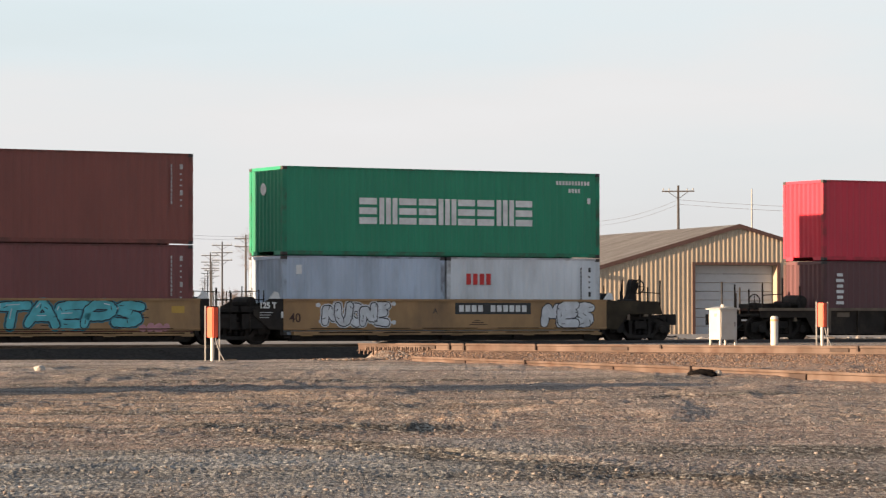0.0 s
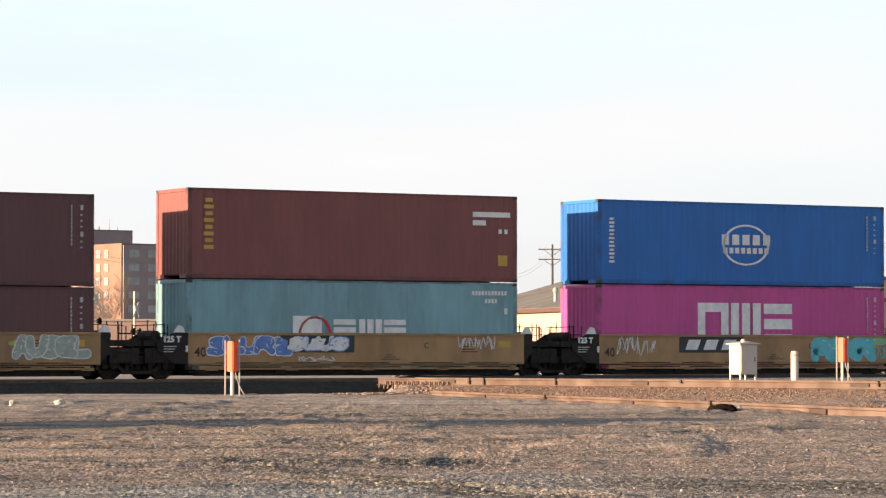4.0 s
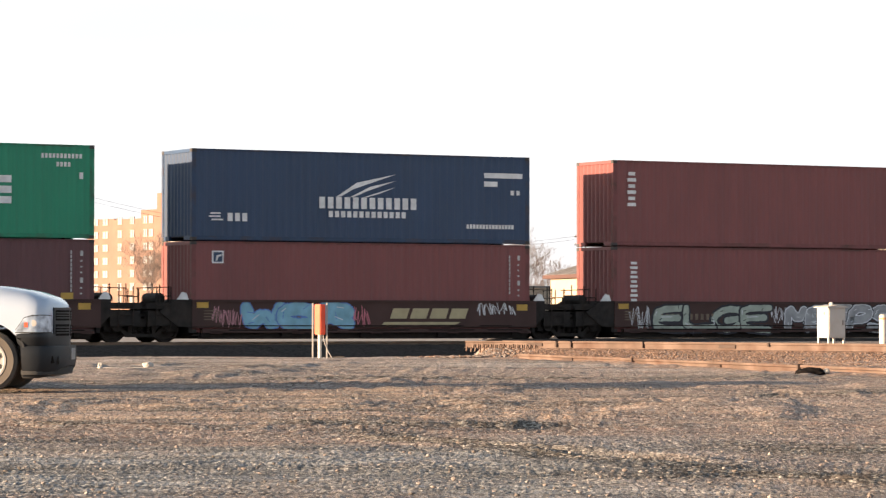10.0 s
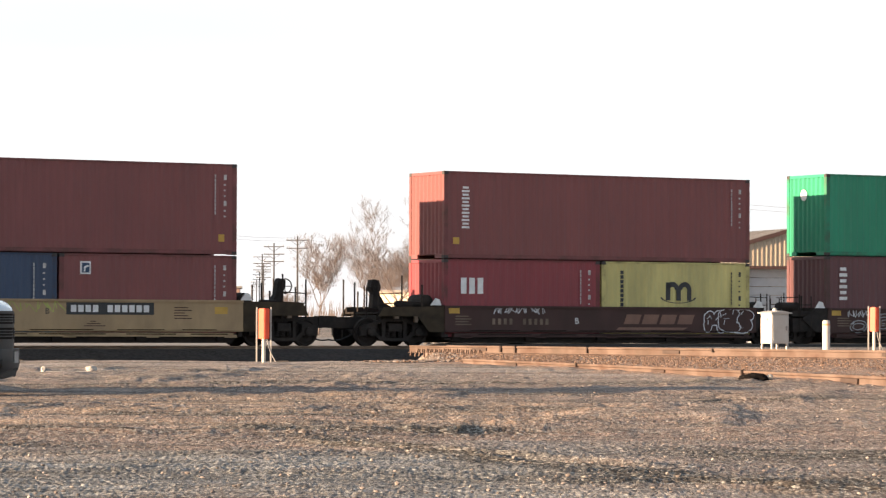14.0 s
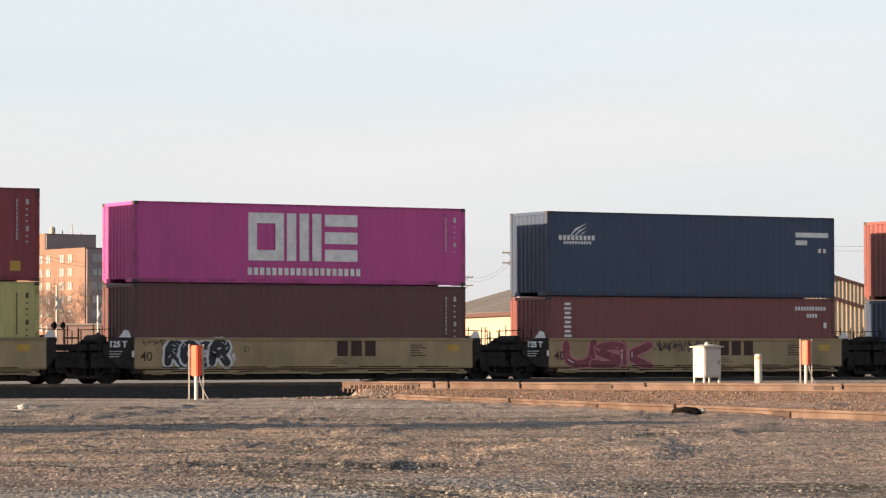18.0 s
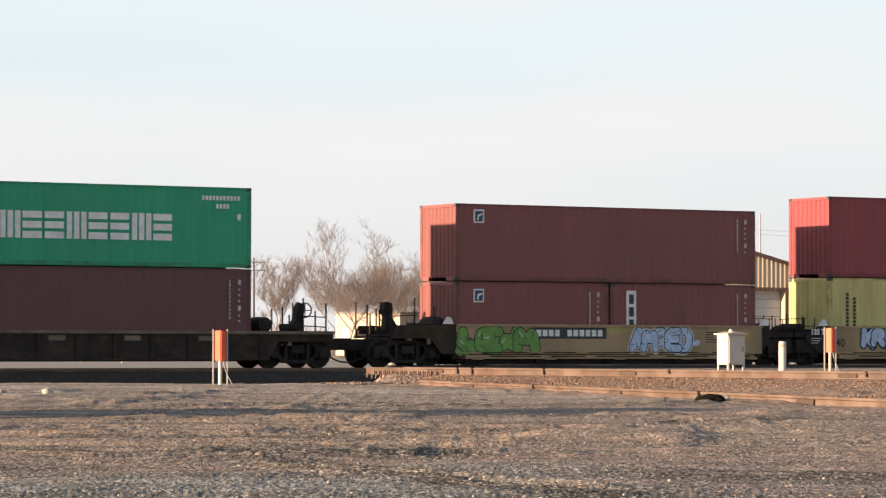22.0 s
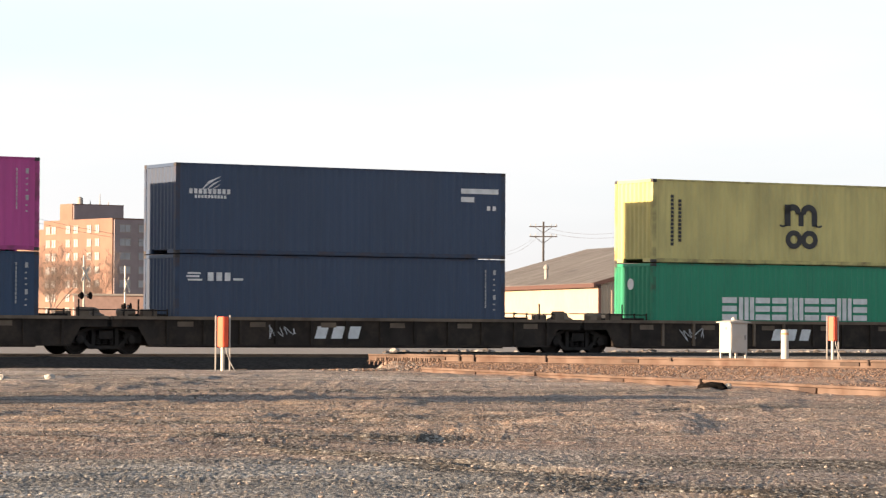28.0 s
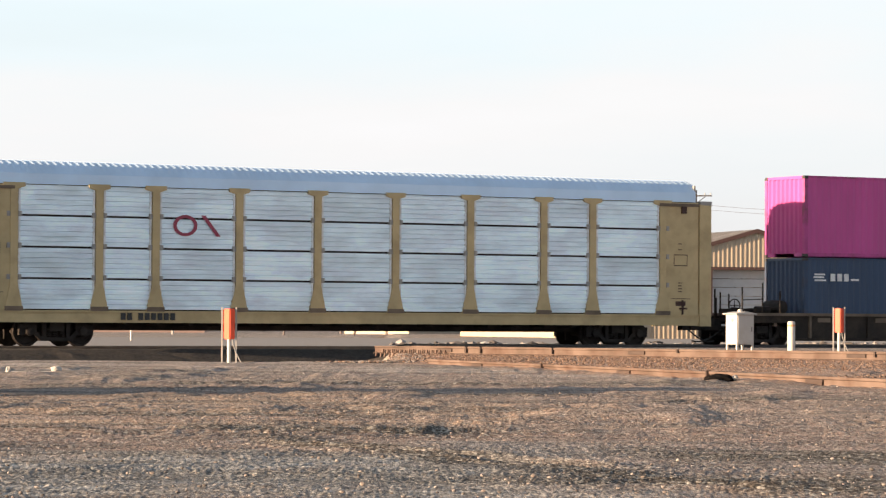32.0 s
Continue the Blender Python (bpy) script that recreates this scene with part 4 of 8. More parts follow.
def coupler(th, x, way):
    bm = bmesh.new()
    xs = sorted((x, x + way * 1.1))
    box(bm, xs[0], xs[1], -0.16, 0.16, 0.58, 0.95)
    kx = sorted((x + way * 0.95, x + way * 1.32))
    box(bm, kx[0], kx[1], -0.2, 0.16, 0.60, 0.98)
    part("coupler", bm, TRUCK_STEEL, th, "dark knuckle coupler")
    bm = bmesh.new()
    bent_tube(bm, [Vector((x + way * (0.1 + 1.2 * k / 8), -0.35 + 0.0125 * k, 0.62 - 0.44 * math.sin(math.pi * k / 8 * 0.62))) for k in range(9)], 0.028)
    part("air_hose", bm, TYRE, th, "black rubber air hose")


def stroke(bm, ax, az, bx, bz, w, y, d, round_ends=False):
    """A flat stroke, with rounded ends when it is a fat one."""
    dx, dz = bx - ax, bz - az
    q = math.hypot(dx, dz) or 1
    dx, dz = dx / q, dz / q
    nx, nz = -dz * w, dx * w
    if round_ends:
        out = []
        for (cx, cz), s0, fat in (((bx, bz), 1, 1.12), ((ax, az), -1, 0.95)):
            for k in range(6):
                t = math.pi * (0.5 - k / 5)
                out.append((cx + s0 * fat * (dx * w * math.cos(t) + nx * math.sin(t)), cz + s0 * fat * (dz * w * math.cos(t) + nz * math.sin(t))))
        extrude_profile(bm, out, y - d, y + 0.001)
        return
    extrude_profile(bm, [(ax + nx, az + nz), (bx + nx, bz + nz), (bx - nx, bz - nz), (ax - nx, az - nz)], y - d, y + 0.001)


# the bones of the sprayed letters, in the unit square
BONES = {
    "A": (((0, 0), (0.42, 1), (0.6, 1), (1, 0)), ((0.2, 0.36), (0.82, 0.36))),
    "D": (((0, 0), (0, 1), (0.7, 0.95), (1, 0.5), (0.7, 0.05), (0, 0)),),
    "E": (((1, 1), (0.05, 0.95), (0, 0.5), (0.05, 0.05), (1, 0)), ((0, 0.5), (0.8, 0.55))),
    "G": (((1, 0.9), (0.4, 1), (0, 0.6), (0.1, 0.1), (0.7, 0), (1, 0.3), (0.95, 0.5), (0.5, 0.45)),),
    "H": (((0, 0), (0.05, 1)), ((1, 0), (0.95, 1)), ((0, 0.5), (1, 0.55))),
    "K": (((0, 0), (0.05, 1)), ((1, 1), (0.2, 0.5), (1, 0))),
    "L": (((0.05, 1), (0, 0.05), (1, 0.1)),),
    "M": (((0, 0), (0.1, 1), (0.5, 0.35), (0.9, 1), (1, 0)),),
    "N": (((0, 0), (0.05, 1), (0.9, 0.05), (1, 1)),),
    "O": (((0.5, 0), (0, 0.25), (0.05, 0.85), (0.55, 1), (1, 0.75), (0.95, 0.15), (0.5, 0)),),
    "P": (((0, 0), (0.05, 1), (0.8, 1), (1, 0.7), (0.7, 0.42), (0.1, 0.42)),),
    "R": (((0, 0), (0.05, 1), (0.8, 1), (0.95, 0.7), (0.6, 0.45), (0.1, 0.45)), ((0.5, 0.45), (1, 0))),
    "S": (((1, 0.9), (0.4, 1), (0.05, 0.75), (0.5, 0.52), (0.95, 0.28), (0.6, 0), (0, 0.08)),),
    "T": (((0, 0.95), (1, 1)), ((0.5, 1), (0.5, 0))),
    "U": (((0, 1), (0, 0.3), (0.4, 0), (0.9, 0.2), (1, 1)),),
    "V": (((0, 1), (0.45, 0), (1, 1)),),
    "W": (((0, 1), (0.2, 0), (0.5, 0.65), (0.8, 0), (1, 1)),),
    "Y": (((0, 1), (0.5, 0.5), (1, 1)), ((0.5, 0.5), (0.45, 0))),
    "2": (((0, 0.8), (0.4, 1), (0.9, 0.75), (0.1, 0.05), (1, 0.05)),),
}


def rounded(pts, times=1):
    """The same line with its corners cut."""
    for _ in range(times):
        out = [pts[0]]
        for (ax, az), (bx, bz) in zip(pts, pts[1:]):
            out += [(0.75 * ax + 0.25 * bx, 0.75 * az + 0.25 * bz), (0.25 * ax + 0.75 * bx, 0.25 * az + 0.75 * bz)]
        pts = out + [pts[-1]]
    return pts


def scribble(th, x0, x1, z0, z1, colours, word, seed, y, fat=0.125, halo=None):
    """Sprayed bubble letters that lean on one another: a fill, a rim round each letter, now and then a halo, and thin lines of shine."""
    fill, rim = colours
    rnd = random.Random(seed)
    n = len(word)
    p, h = (x1 - x0) / n, z1 - z0
    w = min(fat * h, 0.24 * p)
    edge = 0.034
    runs = []
    for k, c in enumerate(word):
        lean, drop, tall = rnd.uniform(-0.05, 0.14) * p, rnd.uniform(-0.02, 0.07) * h, rnd.uniform(0.92, 1.0)
        for line in BONES[c]:
            pts = [(x0 + (k + 0.02 + 0.96 * u) * p + lean * (v - 0.5) + rnd.uniform(-0.03, 0.03) * p,
                    z0 + w + edge + drop + (h - 2 * w - 2 * edge - drop) * tall * v + rnd.uniform(-0.02, 0.02) * h) for u, v in line]
            runs.append((k, rounded(pts)))
    layers = [(rim, edge, 0.0), (fill, 0.0, 0.0022)]
    if halo:
        layers.insert(0, (halo, 2 * edge, -0.002))
    for m, grow, lift in layers:
        bm = bmesh.new()
        j = 0
        for k, pts in runs:
            for (ax, az), (bx, bz) in zip(pts, pts[1:]):
                stroke(bm, ax, az, bx, bz, w + grow, y, 0.004 + lift + 0.0045 * (k % 2) + 0.0001 * (j % 9), True)
                j += 1
        tagged(part("spray_paint", bm, m, th, "spray-painted graffiti"), kind="stuff")
    bm = bmesh.new()
    for k, pts in runs:
        a, b = pts[len(pts) // 3], pts[len(pts) // 3 + 1]
        stroke(bm, a[0] - 0.3 * w, a[1] + 0.35 * w, b[0] - 0.3 * w, b[1] + 0.35 * w, 0.013, y, 0.014)
    tagged(part("spray_line", bm, SPRAY["white"] if rim is not SPRAY["white"] else SPRAY["grey"], th, "thin sprayed lines of shine"), kind="stuff")
    bm = bmesh.new()
    for k, pts in runs:
        for q in range(1, len(pts) - 1, 2):
            if rnd.random() < 0.6:
                a, t = pts[q], rnd.uniform(0, 6.283)
                stroke(bm, a[0], a[1], a[0] + 1.1 * w * math.cos(t), a[1] + 1.1 * w * math.sin(t), 0.012, y, 0.015)
    tagged(part("spray_line", bm, rim, th, "thin sprayed inner lines"), kind="stuff")


def scallops(th, x0, x1, z0, r, m, y, n):
    """A row of sprayed puffs along the foot of a piece."""
    bm = bmesh.new()
    for k in range(n):
        cx = x0 + (x1 - x0) * (k + 0.5) / n
        stroke(bm, cx - 0.02, z0 + 0.3 * r, cx + 0.02, z0 + 0.3 * r + 0.25 * r * (k % 2), r * (0.75 + 0.3 * (k % 3) / 2), y, 0.0025 + 0.0002 * k, True)
    tagged(part("spray_paint", bm, m, th, "sprayed pink puffs"), kind="stuff")


def tag_lines(th, x0, x1, z0, z1, m, seed, y, n=9):
    """A thin sprayed signature: a line that runs through scattered points, doubling back on itself."""
    rnd = random.Random(seed * 7 + 1)
    count = max(16, n * 4)
    pts = []
    for k in range(count):
        q = k / (count - 1)
        up = (k % 2) * 0.62 + rnd.uniform(0, 0.38)
        pts.append((min(x1, max(x0, x0 + (x1 - x0) * q + rnd.uniform(-2.6, 2.6) * (x1 - x0) / count)), z0 + (z1 - z0) * up))
    bm = bmesh.new()
    last, j = None, 0
    for k in range(1, count - 2):
        p0, p1, p2, p3 = pts[k - 1:k + 3]
        for i in range(6):
            t = i / 6
            x, z = (0.5 * (2 * b1 + (c1 - a1) * t + (2 * a1 - 5 * b1 + 4 * c1 - d1) * t * t + (3 * b1 - a1 - 3 * c1 + d1) * t ** 3)
                    for a1, b1, c1, d1 in zip(p0, p1, p2, p3))
            if last and k % 9:
                stroke(bm, last[0], last[1], x, z, 0.010, y, 0.003 + 0.0005 * (j % 6))
            last, j = (x, z), j + 1
    tagged(part("spray_line", bm, m, th, "thin sprayed signature"), kind="stuff")


SPRAY = {k: mat("spray_" + k, c, 0.6, vary=0.2, scale=3) for k, c in dict(
    aqua=(0.10, 0.46, 0.53), white=(0.62, 0.64, 0.68), dark=(0.02, 0.02, 0.03), pink=(0.50, 0.24, 0.28), blue=(0.10, 0.20, 0.52), sky=(0.20, 0.42, 0.55),
    lilac=(0.30, 0.28, 0.42), sage=(0.33, 0.38, 0.33), green=(0.13, 0.30, 0.06), pale_blue=(0.42, 0.55, 0.75), maroon=(0.22, 0.05, 0.07),
    rose=(0.55, 0.17, 0.22), lime=(0.35, 0.42, 0.10), grey=(0.30, 0.31, 0.33), bare=(0.28, 0.19, 0.10), steel=(0.06, 0.07, 0.085), violet=(0.22, 0.20, 0.38), teal=(0.03, 0.20, 0.27)).items()}


def well_wagon(paint, top, left_end, right_end, label):
    """One platform of a well wagon. x = 0 at the left end of its load; z = 0 on the rails. Ends: 'joint' shares a bogie, 'bare' has none of its own,
    'outer' has a bogie, brake gear and a coupler."""
    th = empty("well_wagon", label=label, category="railway wagon", group="wagons of the train")
    L = 12.192
    for sgn in (-1, 1):
        bm = bmesh.new()
        y0, y1 = sorted((sgn * 1.36, sgn * 1.40))
        extrude_profile(bm, [(-0.05, 0.46)] + [(L + 0.15, 0.46), (L + 0.15, top - 0.03), (-0.05, top - 0.03)], y0, y1)
        part("side_plate", bm, paint, th)
        bm = bmesh.new()
        y0, y1 = sorted((sgn * 1.30, sgn * 1.45))
        box(bm, -0.05, L + 0.15, y0, y1, top - 0.07, top)
        part("top_chord", bm, paint, th)
        bm = bmesh.new()
        y0, y1 = sorted((sgn * 1.20, sgn * 1.43))
        box(bm, 0.3, L - 0.2, y0, y1, 0.30, 0.42)
        y0, y1 = sorted((sgn * 1.385, sgn * 1.425))
        box(bm, -0.05, L + 0.15, y0, y1, 0.50, 0.535)
        part("bottom_chord", bm, paint, th)
        bm = bmesh.new()
        y0, y1 = sorted((sgn * 1.10, sgn * 1.16))
        box(bm, 0.25, L - 0.1, y0, y1, 0.10, 0.34)
        part("well_angle", bm, TRUCK_STEEL, th, "dark lower angle of the well")
        bm = bmesh.new()
        y0, y1 = sorted((sgn * 1.40, sgn * 1.43))
        for x in (0.55, 3.4, 6.2, 9.0, 11.7):
            box(bm, x, x + 0.42, y0, y1, 0.27, 0.36)
        parts("rub_plate", bm, paint, th)
        bm = bmesh.new()
        y0, y1 = sorted((sgn * 1.425, sgn * 1.431))
        for x, n in ((0.9, 1.9), (3.3, 1.3), (5.1, 2.1), (8.0, 1.6), (10.2, 1.2)):
            box(bm, x, x + n, y0, y1, 0.505, 0.528)
            box(bm, x + 0.3, x + n + 0.4, *sorted((sgn * 1.43, sgn * 1.436)), 0.365, 0.395)
        parts("seam_slot", bm, CHARRED, th, "dark slot in the side")
    bm = bmesh.new()
    box(bm, 0.05, L - 0.05, -1.2, 1.2, 0.20, 0.26)
    for k in range(5):
        x = 0.3 + k * 2.8
        box(bm, x, x + 0.35, -1.3, 1.3, 0.17, 0.30)
    parts("floor_beam", bm, CAR_BLACK, th)
    for end, kind in ((-1, left_end), (1, right_end)):
        def ex(d):                              # metres outward from the end of the load
            return -d if end < 0 else L + d
        ext = {"joint": 1.55, "bare": 1.55, "outer": 2.35}[kind]
        for sgn in (-1, 1):
            bm = bmesh.new()
            y0, y1 = sorted((sgn * 1.33, sgn * 1.37))
            if kind == "outer":
                pts = [(ex(0.0), 0.46), (ex(0.0), top - 0.03), (ex(2.3), top - 0.06), (ex(2.5), 0.98), (ex(1.05), 0.98), (ex(0.62), 0.46)]
            elif end < 0:
                pts = [(ex(0.0), 0.46), (ex(0.0), top), (ex(0.55), top), (ex(1.12), top - 0.35), (ex(1.12), 0.95), (ex(0.55), 0.50)]
            else:
                pts = [(ex(0.13), 0.50), (ex(0.13), top), (ex(0.5), top), (ex(0.5), 0.85)]
            extrude_profile(bm, pts, y0, y1)
            part("end_gusset", bm, END_GRIME if kind == "outer" else TRUCK_STEEL, th)
        bm = bmesh.new()
        xs = sorted((ex(0.12), ex(ext)))
        box(bm, xs[0], xs[1], -0.9, 0.9, 0.80, 1.02)
        box(bm, xs[0], xs[1], -1.33, 1.33, 1.05, 1.12)
        for y in (-1.25, 1.25):
            box(bm, xs[0], xs[1], y - 0.06, y + 0.06, 1.12, 1.24)
        part("end_platform", bm, TRUCK_STEEL, th)
        bm = bmesh.new()
        xs = sorted((ex(0.02), ex(0.14)))
        box(bm, xs[0], xs[1], -1.33, 1.33, 0.30, 1.35)
        part("bulkhead", bm, TRUCK_STEEL, th)
        bm = bmesh.new()
        if kind != "outer":
            x = ex(1.0)
            for y in (-1.36, 1.36):
                for dx in (-0.24, 0.24):
                    tube(bm, (x + dx, y, 0.42), (x + dx, y, 1.75), 0.02, n=6)
                for z in (0.55, 0.85, 1.15, 1.45):
                    tube(bm, (x - 0.24, y, z), (x + 0.24, y, z), 0.016, n=6)
            parts("ladder", bm, CAR_BLACK, th, "dark steel ladder rungs")
            bm = bmesh.new()
            for d, y, hh in ((0.35, -0.2, 0.5), (0.62, 0.5, 0.62), (0.95, -0.9, 0.55), (1.35, 0.9, 0.58), (1.45, -0.4, 0.4)):
                tube(bm, (ex(d), y, 1.1), (ex(d), y, 1.28 + hh), 0.022, n=6)
            tube(bm, (ex(0.35), -0.2, 1.74), (ex(1.45), -0.2, 1.70), 0.016, n=6)
            parts("grab_post", bm, CAR_BLACK, th, "thin dark grab posts")
            bm = bmesh.new()
            box(bm, *sorted((ex(0.5), ex(1.5))), -1.3, -0.9, 0.50, 0.98)
            box(bm, *sorted((ex(0.2), ex(0.9))), -1.1, 1.1, 0.48, 0.80)
            parts("brake_rigging", bm, TRUCK_STEEL, th, "dark brake rigging under the deck")
            bm = bmesh.new()
            lathe(bm, [(0.05, -0.6), (0.17, -0.56), (0.17, 0.56), (0.05, 0.6)], "Y", 12, (ex(0.75), 0.1, 1.38))
            parts("air_tank", bm, TRUCK_STEEL, th, "dark brake air tank")
        else:
            bm.free()
            brake_gear(th, ex(2.45), end, 1.2)
            coupler(th, ex(2.5), end)
        bm = bmesh.new()
        x = ex(0.32)
        extrude_profile(bm, [(x - 0.2, top), (x + 0.2, top), (x + 0.12, top + 0.2), (x - 0.02, top + 0.24)], -1.30, -1.24)
        part("guide", bm, WHITE, th, "white-painted container guide")
        if kind == "joint":
            bogie(th, ex(1.61))
        elif kind == "outer":
            bogie(th, ex(1.75))
    return th


def sill_wagon(left_gap, right_gap, left_end, right_end, label):
    """One platform of the older black wagons: deep ribbed side sills with a pale top flange, bogies between the platforms."""
    th = empty("well_wagon", label=label, category="railway wagon", group="wagons of the train")
    L = 12.192
    a, b = -left_gap / 2 + 0.08, L + right_gap / 2 - 0.08
    if left_end == "outer":
        a = -2.9
    if right_end == "outer":
        b = L + 2.9
    la, lb = a + (1.25 if left_end != "outer" else 2.35), b - (1.25 if right_end != "outer" else 2.35)
    for sgn in (-1, 1):
        bm = bmesh.new()
        y0, y1 = sorted((sgn * 1.36, sgn * 1.40))
        extrude_profile(bm, [(a, 0.86), (la - 0.35, 0.86), (la, 0.28), (lb, 0.28), (lb + 0.35, 0.86), (b, 0.86), (b, 1.10), (a, 1.10)], y0, y1)
        part("side_sill", bm, SILL_BLACK, th)
        bm = bmesh.new()
        y0, y1 = sorted((sgn * 1.30, sgn * 1.50))
        box(bm, a, b, y0, y1, 1.10, 1.20)
        part("top_flange", bm, CAR_CHORD, th, "grey-brown worn top flange")
        bm = bmesh.new()
        y0, y1 = sorted((sgn * 1.30, sgn * 1.46))
        box(bm, la, lb, y0, y1, 0.26, 0.32)
        part("bottom_flange", bm, SILL_BLACK, th)
        y0, y1 = sorted((sgn * 1.40, sgn * 1.47))
        for x in np.arange(la + 0.6, lb, 1.28):
            bm = bmesh.new()
            box(bm, x, x + 0.09, y0, y1, 0.32, 1.10)
            part("rib", bm, CAR_CHORD if int(x * 3) % 4 == 0 else SILL_BLACK, th)
        bm = bmesh.new()
        y0, y1 = sorted((sgn * 1.40, sgn * 1.415))
        for x in np.arange(la + 1.0, lb - 1, 2.56):
            box(bm, x, x + 0.55, y0, y1, 0.88, 1.04)
        parts("placard", bm, CAR_CHORD, th)
    bm = bmesh.new()
    box(bm, 0.13, L - 0.13, -1.3, 1.3, 0.22, 0.28)
    box(bm, a, -0.124, -1.3, 1.3, 0.90, 1.0)
    box(bm, L + 0.124, b, -1.3, 1.3, 0.90, 1.0)
    box(bm, -0.12, 0.0, -1.3, 1.3, 0.28, 1.1)
    box(bm, L, L + 0.12, -1.3, 1.3, 0.28, 1.1)
    parts("deck", bm, CAR_BLACK, th)
    for end, kind, gap in ((-1, left_end, left_gap), (1, right_end, right_gap)):
        def ex(d):
            return -d if end < 0 else L + d
        if kind == "outer":
            bogie(th, ex(1.75))
            brake_gear(th, ex(2.7), end, 1.15, end > 0)
            coupler(th, ex(2.85), end)
        else:
            if kind == "joint":
                bogie(th, ex(gap / 2))
                bm = bmesh.new()
                lathe(bm, [(0.46, 1.16), (0.44, 1.24), (0.30, 1.30), (0.26, 1.42), (0.12, 1.48)], "Z", 18, (ex(gap / 2 + 0.05), 0.0, 0.0))
                lathe(bm, [(0.04, -0.3), (0.13, -0.28), (0.13, 0.28), (0.04, 0.3)], "X", 14, (ex(gap / 2 - 0.85), -0.7, 1.31))
                parts("air_tank", bm, CAR_CHORD, th, "worn pivot cover and brake air tank")
                bm = bmesh.new()
                for d, y, w, h in ((-1.5, -1.0, 0.5, 0.22), (0.8, -1.1, 0.35, 0.28), (1.25, -0.6, 0.45, 0.16), (-0.55, -1.15, 0.25, 0.14)):
                    xm = ex(gap / 2 + d)
                    box(bm, xm - w / 2, xm + w / 2, y - 0.12, y + 0.12, 1.20, 1.20 + h)
                parts("valve_box", bm, CAR_CHORD, th, "small worn boxes on the deck")
                bm = bmesh.new()
                box(bm, *sorted((ex(gap / 2 + 1.4), ex(gap / 2 - 1.4))), -0.45, 0.45, 0.72, 0.90)
                part("centre_sill", bm, CAR_BLACK, th)
            bm = bmesh.new()
            for d in (0.3, 0.8, 1.3, 1.8):
                tube(bm, (ex(d), -1.3, 1.18), (ex(d), -1.3, 1.18 + 0.25 + 0.3 * (d == 1.3)), 0.03, n=6)
            tube(bm, (ex(0.3), -1.3, 1.38), (ex(1.9), -1.3, 1.38), 0.02, n=6)
            tube(bm, (ex(0.3), 1.2, 1.42), (ex(1.9), 1.2, 1.42), 0.02, n=6)
            box(bm, *sorted((ex(0.15), ex(1.1))), -0.9, 0.7, 1.15, 1.27)
            parts("handrail", bm, CAR_BLACK, th, "dark rods and steps")
    return th


